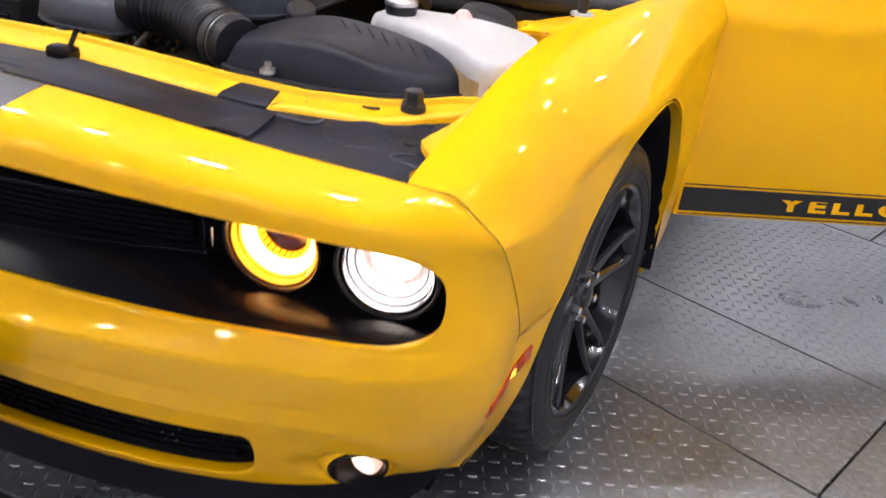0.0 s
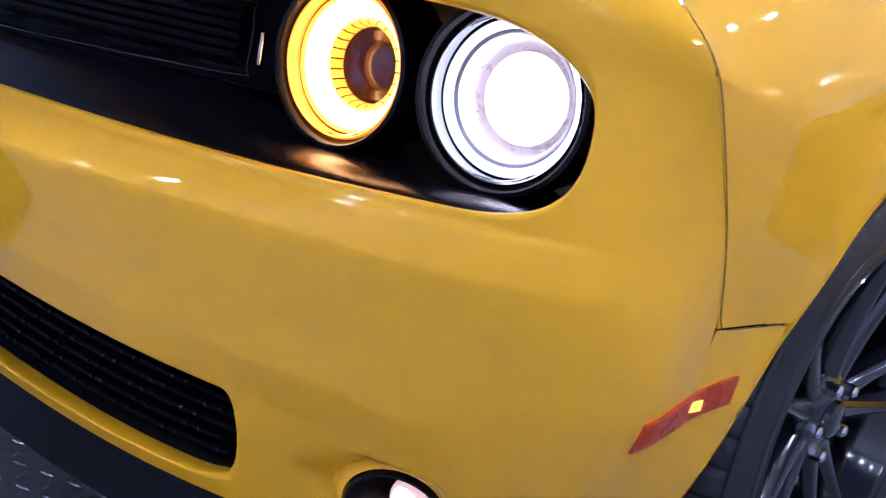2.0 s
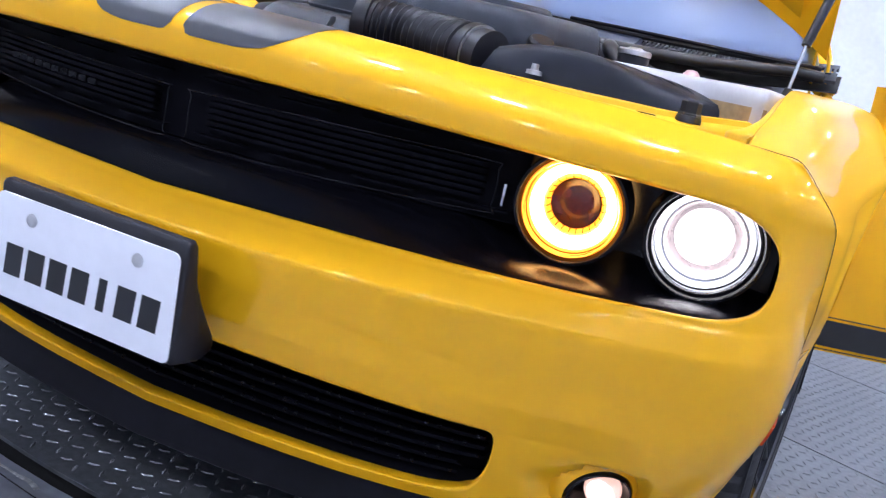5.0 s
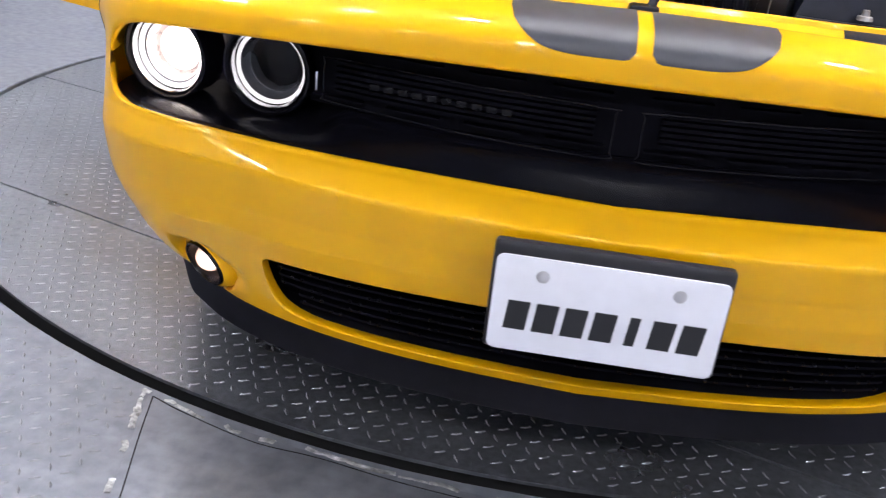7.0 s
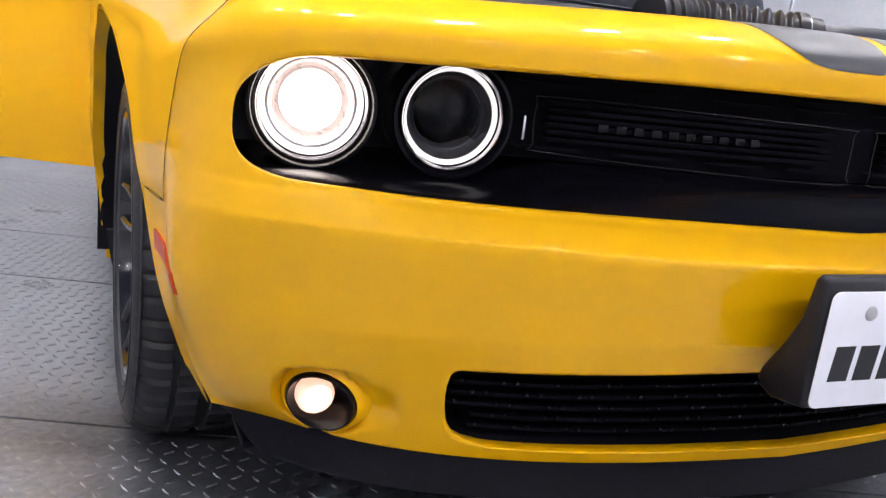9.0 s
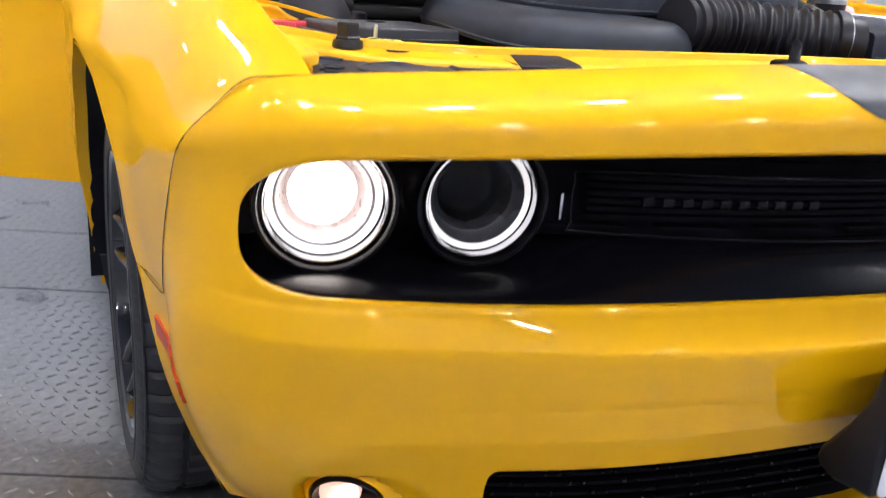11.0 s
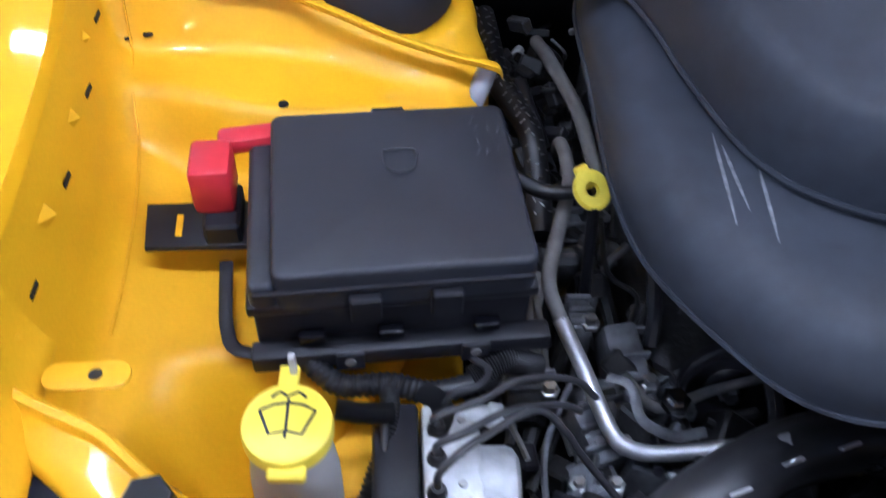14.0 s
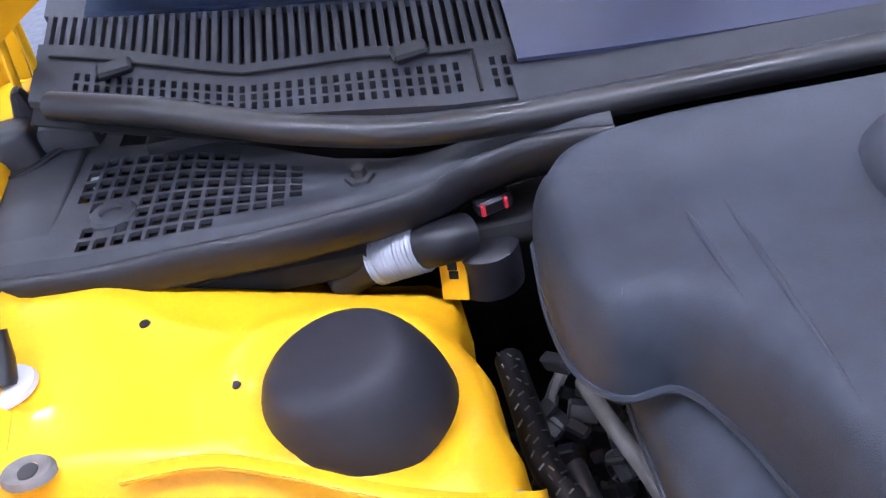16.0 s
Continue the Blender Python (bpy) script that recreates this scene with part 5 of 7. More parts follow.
# inner fenders with the strut towers
def bay_z(x, y):
    """Height of the pressed inner fender; x is the distance from the middle."""
    top = .905 - .075 * smooth01(.78, .45, x)
    floor = .765 + .03 * smooth01(.72, .80, x)
    mid = .832 - .02 * smooth01(.70, .48, x)
    z = floor + (mid - floor) * smooth01(.86, .915, y + .015 * math.sin(x * 22))
    z = z + (top - mid) * smooth01(.975, 1.03, y + .04 * smooth01(.62, .48, x))
    d = math.hypot(x - .555, y - 1.08)
    z += .010 * math.exp(-((d - .105) / .014) ** 2) * smooth01(.97, 1.02, y)
    z -= .035 * smooth01(1.205, 1.27, y) * 1.0
    z += .018 * smooth01(.70, .78, x) * smooth01(1.10, 1.2, y)
    z -= .12 * smooth01(.66, .56, y) * smooth01(.74, .66, x)
    return z


def inner_fender(sg):
    ys = np.linspace(.50, 1.27, 70)
    rows = []
    for y in ys:
        xin = .428 + .02 * smooth01(1.14, 1.24, y) + .012 * math.sin(y * 23) + .022 * smooth01(.90, .97, y) + .005 * math.sin(y * 61) * smooth01(.98, 1.04, y) + .10 * smooth01(.88, .80, y) + .04 * smooth01(.70, .60, y)
        edge = along(INNER, y)
        xo = edge[0] - .012
        r = [(sg * (edge[0] - .002), y, edge[2] - .006), (sg * (xo + .002), y, edge[2] - .03), (sg * (xo - .002 + .0), y, (edge[2] - .05) * .45 + bay_z(xo - .02, y) * .55), (sg * (xo - .010), y, bay_z(xo - .02, y) + .012), (sg * (xo - .022), y, bay_z(xo - .03, y) + .002)]
        for t in np.linspace(0, 1, 34)[1:]:
            x = xo - .022 + (xin - xo + .022) * t
            r.append((sg * x, y, bay_z(x, y) - .012 * smooth01(.93, 1.0, t)))
        r += [(sg * (xin - .006), y, bay_z(xin, y) - .03), (sg * (xin - .010), y, bay_z(xin, y) - .09), (sg * (xin - .004), y, .58)]
        rows.append(r)
    return sheet("inner_fender", rows, 0, True, 60)


for sg in (1, -1):
    inf = part("inner_fender", inner_fender(sg), YELLOW_BAY, car, "yellow pressed inner fender and strut tower")
    fl = [(.722, 1.002, .893), (.66, 1.006, .888), (.60, .992, .876), (.54, .972, .862), (.48, .958, .850), (.43, .958, .836), (.418, .975, .812)]
    rows = []
    for p in fine(fl, 5):
        rows.append([(sg * p[0], p[1] + .013, p[2] + .001), (sg * p[0], p[1] + .006, p[2] + .0035), (sg * p[0], p[1], p[2] + .0055), (sg * p[0], p[1] - .002, p[2] + .0045), (sg * p[0], p[1] - .001, p[2] + .001)])
    part("tower_flange", sheet("tower_flange", rows, .0025, True, 60), YELLOW_BAY, inf)
    part("flange_pin", tube("flange_pin", [(sg * .452, .950, .790), (sg * .434, .976, .826)], .011, 12, 1), GREY_PLASTIC, inf, "grey plastic pin")
    # domed cap of the strut tower
    cap = lathe("tower_cap", [(.0, .0525), (.025, .0522), (.040, .0512), (.050, .0494), (.0565, .0462), (.0620, .0405), (.0675, .0310), (.0720, .0205), (.0758, .009), (.0785, -.003), (.0800, -.014), (.0808, -.03)], 56, "z", sharp=80)
    part("tower_cap", cap, CAP_BLACK, car, "black domed strut tower cap", at=pose(sg * .556, 1.080, .858, 0, sg * 11, 0) @ Matrix.Diagonal((1.0, .93, 1, 1)))
    part("drain_plug", lathe("drain_plug", [(0, .0015), (.010, .001), (.014, .003), (.018, .004), (.0205, .001), (.021, -.003)], 32, "z"), FOAM, inf, "grey rubber plug", at=pose(sg * .793, 1.022, bay_z(.793, 1.022) + .0018) @ Matrix.Diagonal((1.05, .75, 1, 1)))
    part("plug_centre", lathe("plug_centre", [(0, .0006), (.0075, .0006), (.0085, -.001)], 20, "z"), SEAL, inf, "dark plug centre", at=pose(sg * .793, 1.022, bay_z(.793, 1.022) + .0032))
    for hx, hy, hr in ((.806, .988, .0045), (.785, .990, .0045), (.640, .905, .0045), (.800, .893, .005), (.729, 1.165, .0045), (.648, 1.090, .004)):
        part("bolt_hole", lathe("bolt_hole", [(0, .0008), (hr, .0008), (hr + .001, -.001)], 12, "z"), DARK_GAP, inf, at=pose(sg * hx, hy, bay_z(hx, hy) + .001))
    # pressed seam along the foot of the gutter
    part("gutter_seam", tube("gutter_seam", [(sg * (along(INNER, y)[0] - .036), y, bay_z(along(INNER, y)[0] - .036, y) + .0012) for y in np.linspace(.66, 1.14, 16)], .0014, 6, 1), YELLOW_BAY, inf)
    lug = part("rail_lug", prism("rail_lug", rounded(-.030, -.011, .030, .011, .0105), -.001, .0015, .0006), YELLOW_BAY, inf, "yellow rounded lug with a hole", at=pose(sg * .735, .566, .868, 0, 0, sg * -4))
    part("lug_hole", lathe("lug_hole", [(0, .002), (.0045, .002), (.0055, .001)], 16, "z"), GROOVE, lug, at=pose(-sg * .006, 0, 0))
    # slots and tabs along the gutter
    for k in range(6):
        y = .60 + .105 * k
        e = along(INNER, y)
        part("gutter_slot", box("gutter_slot", (.0015, .016, .006), .0006, 1, at=pose(sg * (e[0] - .0118), y + .03, e[2] - .062, 0, sg * 4, 0)), DARK_GAP, inf)
        tx, tz = sg * (e[0] - .0095), e[2] - .040
        tab = [(tx, y - .040, tz - .002), (tx, y - .012, tz - .002), (tx, y - .026, tz - .022), (tx - sg * .010, y - .016, tz - .013)]
        part("gutter_tab", mesh_of("gutter_tab", tab, [(0, 1, 3), (1, 2, 3), (2, 0, 3)], False), YELLOW_BAY, inf)
    part("perforated_tab", box("perforated_tab", (.026, .003, .055), .001, 1, at=pose(sg * .459, 1.214, .852, -14, 0, sg * 18)), YELLOW_BAY, inf, "yellow perforated bracket")
    for z in (.838, .852, .866):
        part("tab_hole", box("tab_hole", (.009, .002, .008), .0005, 1, at=pose(sg * .459, 1.2118 + (.852 - z) * .25, z, -14, 0, sg * 18)), DARK_GAP, inf)


# dark hollow of the bay
part("bay_floor", box("bay_floor", (.60, .95, .04), .01, 2, at=pose(0, .90, .40)), DARK_METAL, car, "dark undertray under the engine")
part("firewall", box("firewall", (1.5, .03, .56), .008, 2, at=pose(0, 1.40, .68)), SATIN_BLACK, car, "black bulkhead")
part("radiator", box("radiator", (1.15, .05, .46), .008, 2, at=pose(0, .445, .60)), SATIN_BLACK, car, "black radiator")


# ---- engine covers ----
def pillow(name, outline, z0, z1, r, rings=7, k=5, tilt=(0, 0), skirt=.012, dome=.0, hub=None):
    """A smooth moulded cover over a plan outline: flat top, round shoulder, short skirt."""
    pts = [Vector(p) for p in fine(list(outline) + [outline[0]], k)[:-1]]
    n = len(pts)
    area = sum(a.x * b.y - b.x * a.y for a, b in zip(pts, pts[1:] + pts[:1]))
    nrm = []
    for i in range(n):
        t = (pts[(i + 1) % n] - pts[i - 1]).normalized()
        nrm.append(Vector((-t.y, t.x)) if area > 0 else Vector((t.y, -t.x)))
    cen = sum(pts, Vector((0, 0))) / n
    v, f = [], []
    def zt(x, y):
        return tilt[0] * (x - cen.x) + tilt[1] * (y - cen.y)
    wx, wy = max(abs(p.x - cen.x) for p in pts) * 1.1, max(abs(p.y - cen.y) for p in pts) * 1.1
    def crown(x, y):
        return dome * max(0, 1 - ((x - cen.x) / wx) ** 2) * max(0, 1 - ((y - cen.y) / wy) ** 2)
    levels = [(0, z0 - skirt)] + [(r * (1 - math.cos(a)), z0 + (z1 - z0) * math.sin(a)) for a in np.linspace(0, math.pi / 2, rings)]
    for ins, z in levels:
        for p, q in zip(pts, nrm):
            c = p + q * ins
            v.append((c.x, c.y, z + zt(c.x, c.y) + crown(c.x, c.y) * max(0, (z - z0) / (z1 - z0))))
    last = [pts[i] + nrm[i] * r for i in range(n)]
    hub = cen if hub is None else Vector(hub)
    for s in (.75, .5, .25):
        for c in last:
            e = hub + (c - hub) * s
            v.append((e.x, e.y, z1 + zt(e.x, e.y) + crown(e.x, e.y)))
    m = len(levels) + 3
    for i in range(m - 1):
        for j in range(n):
            f.append((i * n + j, i * n + (j + 1) % n, (i + 1) * n + (j + 1) % n, (i + 1) * n + j))
    v.append((hub.x, hub.y, z1 + zt(hub.x, hub.y) + crown(hub.x, hub.y)))
    for j in range(n):
        f.append(((m - 1) * n + j, (m - 1) * n + (j + 1) % n, len(v) - 1))
    return mesh_of(name, v, f, True, 0, 70)


INTAKE_O = [(-.345, .90), (-.342, .80), (-.336, .735), (-.318, .675), (-.270, .606), (-.225, .562), (-.165, .545), (-.075, .548), (-.02, .562), (-.012, .62), (-.03, .69), (-.10, .74), (-.17, .82), (-.20, .92), (-.20, 1.05), (-.30, 1.06), (-.345, 1.02)]
TOP_O = [(-.390, 1.12), (-.394, 1.04), (-.386, .985), (-.362, .957), (-.325, .956), (-.300, .912), (-.276, .825), (-.245, .745), (-.20, .70), (-.12, .672), (-.04, .68), (.03, .66), (.09, .615), (.17, .60), (.26, .625), (.31, .70), (.32, .84), (.33, 1.0), (.33, 1.12), (.28, 1.17), (.10, 1.172), (-.10, 1.172), (-.27, 1.178), (-.355, 1.160)]


def rim_line(outline, z, tilt):
    pts = [np.array(p) for p in fine(list(outline) + [outline[0]], 5)]
    cen = sum(np.array(p) for p in outline) / len(outline)
    return [(p[0], p[1], z + tilt * (p[1] - cen[1])) for p in pts]


engine = part("engine_block", box("engine_block", (.56, .58, .36), .03, 3, at=pose(0, .96, .50)), DARK_METAL, car, "dark engine block under its covers")
intake = part("intake_cover", pillow("intake_cover", INTAKE_O, .866, .918, .050, tilt=(0, .05)), COVER, car, "smooth dark grey moulded intake cover")
top = part("engine_cover", pillow("engine_cover", TOP_O, .938, 1.000, .026, tilt=(0.0, .05), dome=.012, hub=(-.03, 1.02)), COVER, car, "large dark grey grained engine cover")
for ob, out, zz, tl in ((intake, INTAKE_O, .860, .06), (top, TOP_O, .932, .05)):
    part("cover_rim", tube("cover_rim", rim_line(out, zz, tl), .0032, 6, 1, caps=False), COVER, ob)
part("cover_panel", pillow("cover_panel", [(-.14, .86), (-.02, .78), (.14, .76), (.22, .84), (.22, 1.05), (.10, 1.10), (-.12, 1.10), (-.18, 1.02)], 1.005, 1.022, .02, tilt=(0, .05), skirt=.02), COVER, top, "raised centre panel of the cover")


def on_cover(ob, line, lift=.0005):
    """Lays a line of plan points on top of a cover."""
    tree = BVHTree.FromPolygons([vt.co for vt in ob.data.vertices], [tuple(pg.vertices) for pg in ob.data.polygons])
    out = []
    for x, y in line:
        at = tree.ray_cast(Vector((x, y, 2)), Vector((0, 0, -1)))[0]
        out.append((x, y, (at.z if at else .9) + lift))
    return out


def between(a, b, n=7):
    return [(a[0] + (b[0] - a[0]) * k / n, a[1] + (b[1] - a[1]) * k / n) for k in range(n + 1)]


for a, b in (((-.296, 1.036), (-.290, .950)), ((-.269, 1.040), (-.261, .862))):
    part("cover_groove", tube("cover_groove", on_cover(top, between(a, b)), .004, 8, 1, radii=(.0006, .0020, .0027, .0027, .0024, .0019, .0013, .0005), flat=.5), COVER, top, "pressed streak in the cover")
for a, b in (((-.267, .773), (-.268, .676)), ((-.262, .760), (-.255, .690)), ((-.237, .737), (-.240, .659))):
    part("cover_scratch", tube("cover_scratch", on_cover(intake, between(a, b)), .002, 6, 1, radii=(.0003, .0010, .0016, .0014, .0016, .0012, .0008, .0003), flat=.4), SCRATCH, intake, "pale scratch on the cover")
for txt, x, y, size in (("3.6L", .085, .700, .042), ("VVT", .112, .668, .027)):
    cu = bpy.data.curves.new("cover_text", "FONT")
    cu.body, cu.size, cu.extrude, cu.space_character = txt, size, .0006, 1.15
    tmp = new("cover_text_tmp", cu)
    lm = bpy.data.meshes.new_from_object(tmp.evaluated_get(bpy.context.evaluated_depsgraph_get()))
    bpy.data.objects.remove(tmp)
    part("cover_text", lm, SILVER, top, "silver engine lettering", at=pose(x, y, 1.0035, 3, 0, -4))

# intake pipe with bellows, and the air box
hose_line = [(-.03, .605, .905), (.02, .612, .905), (.09, .612, .902), (.17, .582, .898), (.245, .535, .893), (.30, .512, .890)]
path = [np.array(p) for p in fine(hose_line, 14)]
part("intake_hose", tube("intake_hose", [tuple(spline(path, u)) for u in np.linspace(0, len(path) - 1, 240)], .05, 28, 1, radii=([.050 + (.0042 * math.cos(2 * math.pi * t * 20) if .17 < t < .80 else (.0055 if .83 < t < .89 or .06 < t < .13 else -.001)) for t in np.linspace(0, 1, 240)])), SATIN_BLACK, car, "black corrugated rubber intake hose")
part("hose_clamp", tube("hose_clamp", [(.262, .528, .893), (.274, .523, .892)], .0535, 28, 1), STEEL, car, "steel hose clamp")
BOX_EDGE = [(.298, .468), (.36, .452), (.425, .448), (.484, .450), (.545, .460), (.600, .478), (.650, .508), (.690, .548), (.712, .585)]
BOX_CREASE = [(.318, .488, .915), (.369, .478, .928), (.429, .474, .936), (.484, .475, .936), (.537, .482, .927), (.586, .498, .913), (.635, .525, .905), (.672, .555, .900), (.698, .585, .896)]
BOX_BACK = [(.300, .585, .918), (.340, .640, .931), (.385, .668, .937), (.440, .680, .935), (.500, .676, .931), (.555, .664, .927), (.605, .650, .921), (.650, .630, .912), (.690, .605, .899)]


def air_box():
    """A wedge with a steep front, a rounded crease and a top that falls to one end."""
    rows = []
    for u in np.linspace(0, 8, 41):
        e, c, q = (np.array(spline(line, u)) for line in (BOX_EDGE, BOX_CREASE, BOX_BACK))
        lo, hi = np.array((e[0], e[1], .79)), np.array((e[0], e[1], .866))
        rows.append([lo, hi, hi + (c - hi) * .45, hi + (c - hi) * .80 + (0, -.001, .0), c + (0, .003, -.0035), c + (q - c) * .12 + (0, 0, -.001), c + (q - c) * .35, c + (q - c) * .65, c + (q - c) * .90, q + (0, .004, -.004), q + (.004, .010, -.016), q + (.006, .014, -.13)])
    for row, k in ((rows[0], 0), (rows[-1], len(rows))):
        mid = sum(row) / len(row)
        rows.insert(k if k == 0 else len(rows), [p * .12 + mid * .88 for p in row])
    return sheet("air_box", rows, 0, True, 50)


airbox = part("air_box", air_box(), AIRBOX, car, "black moulded air filter box")
part("box_ledge", tube("box_ledge", [(.300, .462, .868), (.36, .444, .868), (.45, .442, .868), (.545, .455, .868), (.645, .500, .868), (.712, .562, .868)], .005, 6, 6), SATIN_BLACK, airbox)
for k in range(7):
    part("box_rib", tube("box_rib", on_cover(airbox, between((.425 + .030 * k, .655 - .004 * k), (.470 + .030 * k, .600 - .004 * k))), .0022, 6, 1, radii=(.0008, .0020, .0024, .0024, .0024, .0024, .0018, .0006), flat=.7), AIRBOX, airbox)
part("box_bolt", lathe("box_bolt", [(0, .014), (.006, .014), (.007, .004), (.013, .003), (.014, -.004)], 16, "z"), STEEL, airbox, at=pose(.410, .437, .884))
tank = part("coolant_tank", pillow("coolant_tank", [(.44, .745), (.452, .82), (.58, .855), (.70, .83), (.79, .75), (.797, .62), (.775, .535), (.725, .555), (.66, .625), (.54, .700)], .908, .938, .015, skirt=.22, hub=(.69, .735)), PALE_PLASTIC, car, "milky white coolant expansion tank")
part("tank_level", sheet("tank_level", [[(x, y, .80), (x, y, .905)] for x, y in fine([(.655, .627), (.690, .590), (.724, .552), (.752, .536), (.776, .532)], 4)], .001, True, 60, (0, 1, 0)), TAN_PLASTIC, tank, "tan stained lower side")
part("tank_cap", lathe("tank_cap", [(0, .018), (.012, .019), (.016, .016), (.030, .015), (.033, .012), (.033, .004), (.026, .002), (.026, -.002)], 24, "z"), STEEL, tank, "metal pressure cap", at=pose(.492, .770, .952))
part("tank_neck", lathe("tank_neck", [(.029, .0), (.031, .012), (.031, .022), (0, .022)], 24, "z"), SATIN_BLACK, tank, at=pose(.492, .770, .934))
part("tank_knob", lathe("tank_knob", [(0, .016), (.010, .014), (.017, .006), (.020, -.006)], 20, "z"), PINK, tank, "pale pink moulded knob", at=pose(.600, .825, .938))
part("tank_bolt", lathe("tank_bolt", [(0, .010), (.006, .010), (.007, .003), (.014, .002), (.014, -.002)], 12, "z"), SATIN_BLACK, tank, at=pose(.745, .79, .90))
part("coolant_hose", tube("coolant_hose", [(.47, .80, .93), (.42, .86, .965), (.40, .95, .96), (.42, 1.05, .90)], .016, 10, 6), SEAL, car, "black coolant hose")
part("oil_cap", lathe("oil_cap", [(0, .024), (.022, .023), (.027, .018), (.028, .0)], 16, "z", sharp=25), SATIN_BLACK, car, "black oil filler cap", at=pose(.335, .66, .925, 20, 15, 0))

# ---- fuse box and battery cable cover ----
FB = Matrix.Translation((-.529, .753, -.006)) @ Matrix.Rotation(radians(6.5), 4, "Z")
fuse = part("fuse_box", put(box("fuse_box", (.228, .178, .085), .006, 2, at=pose(-.006, 0, .812)), FB), SATIN_BLACK, car, "black plastic fuse box")
part("box_flange", put(box("box_flange", (.236, .186, .012), .003, 2, at=pose(-.006, 0, .838)), FB), SATIN_BLACK, fuse)
part("box_foot", put(box("box_foot", (.25, .02, .02), .003, 2, at=pose(0, -.098, .785)), FB), SATIN_BLACK, fuse)
lid_o = rounded(-.101, -.094, .108, .094, .010)
lid = prism("fuse_lid", lid_o, .842, .8815, .005, 3)
flid = part("fuse_lid", put(lid, FB), LID, fuse, "grained black lid")
part("lid_step", put(prism("lid_step", rounded(-.121, -.092, -.097, .092, .008), .842, .868, .006, 3), FB), LID, flid)
part("lid_band", put(box("lid_band", (.222, .004, .006), .001, 1, at=pose(-.006, -.0945, .862)), FB), SATIN_BLACK, flid)
part("lid_emboss", put(joined("lid_emboss", [tube("e", [(-.005, .038, .8835), (-.005, .020, .8835), (.004, .010, .8835), (.018, .012, .8835), (.022, .024, .8835), (.022, .038, .8835), (-.005, .038, .8835)], .0012, 5, 2)]), FB), LID, flid)
scuff = random.Random(7)
for k in range(9):
    part("lid_scuff", put(box("lid_scuff", (.0008, scuff.uniform(.006, .014), .0008), .0003, 1, at=pose(scuff.uniform(.076, .100), scuff.uniform(.028, .080), .8817, 0, 0, scuff.uniform(-35, 10))), FB), DULL_SCRATCH, flid)
for k, x in enumerate((-.03, .035)):
    part("lid_latch", put(box("lid_latch", (.026, .010, .028), .002, 1, at=pose(x, -.098, .842)), FB), SATIN_BLACK, fuse)
for x in (-.075, -.01, .07):
    part("box_clip", put(box("box_clip", (.022, .010, .010), .0015, 1, at=pose(x, -.096, .805)), FB), GLOSS_BLACK, fuse)
for x in (-.045, .060):
    lug = part("box_lug", put(box("box_lug", (.024, .004, .022), .001, 1, at=pose(x, -.110, .786)), FB), SATIN_BLACK, fuse, "dark mounting lug")
    part("lug_hole", put(lathe("lug_hole", [(0, -.0005), (.0045, -.0005), (.005, .001)], 14), FB @ pose(x, -.1122, .787)), FOAM, lug)
part("back_clip", put(box("back_clip", (.030, .014, .018), .002, 1, at=pose(.004, .098, .866)), FB), SATIN_BLACK, fuse)
rc = part("terminal_cover", joined("terminal_cover", [box("a", (.036, .046, .050), .006, 2, at=pose(-.686, .783, .848, 0, 0, 5)), box("b", (.060, .022, .018), .006, 2, at=pose(-.655, .818, .862, 0, 0, 12))]), RED, car, "red plastic battery terminal cover")
part("cover_base", box("cover_base", (.032, .055, .03), .003, 1, at=pose(-.680, .772, .81, 0, 0, 5)), SATIN_BLACK, rc)
bp = part("slotted_bracket", prism("slotted_bracket", [(-.754, .791), (-.746, .739), (-.655, .744), (-.660, .798)], .797, .803, .001), SATIN_BLACK, car, "black slotted steel bracket")
part("bracket_slot", box("bracket_slot", (.006, .026, .002), .0008, 1, at=pose(-.720, .765, .8036, 0, 0, 5)), YELLOW_BAY, bp)

# ---- washer bottle ----
wb = part("washer_bottle", lathe("washer_bottle", [(.026, .862), (.0275, .85), (.030, .83), (.033, .80), (.034, .70), (0, .70)], 32, "z"), PALE_PLASTIC, car, "white washer filler neck", at=pose(-.595, .533, -.0085))
part("washer_cap", lathe("washer_cap", [(0, .8755), (.026, .8755), (.0305, .873), (.0315, .868), (.0315, .860), (.029, .857)], 40, "z"), CAP_YELLOW, wb, "yellow washer fluid cap")
part("cap_tab", box("cap_tab", (.026, .014, .010), .002, 1, at=pose(.002, -.030, .862)), CAP_YELLOW, wb)
part("cap_hinge", box("cap_hinge", (.014, .018, .006), .001, 1, at=pose(-.002, .036, .872)), CAP_YELLOW, wb)
part("cap_pin", box("cap_pin", (.005, .006, .02), .001, 1, at=pose(.001, .040, .884)), PALE_PLASTIC, wb)
fan = [(-.019, .009), (-.010, .0135), (0, .015), (.010, .0135), (.019, .009), (.011, -.009), (0, -.0065), (-.011, -.009), (-.019, .009)]
part("cap_icon", joined("cap_icon", [tube("i", [(x, y - .001, .8758) for x, y in fan], .0011, 4, 1, flat=.3), tube("i", [(0, .017, .8758), (0, -.013, .8758)], .0011, 4, 1, flat=.3), tube("i", [(-.012, .018, .8758), (-.006, .0225, .8758), (-.001, .019, .8758), (.006, .0225, .8758), (.012, .018, .8758)], .0011, 4, 2, flat=.3)], False), LETTER_BLACK, wb, "black wiper symbol")

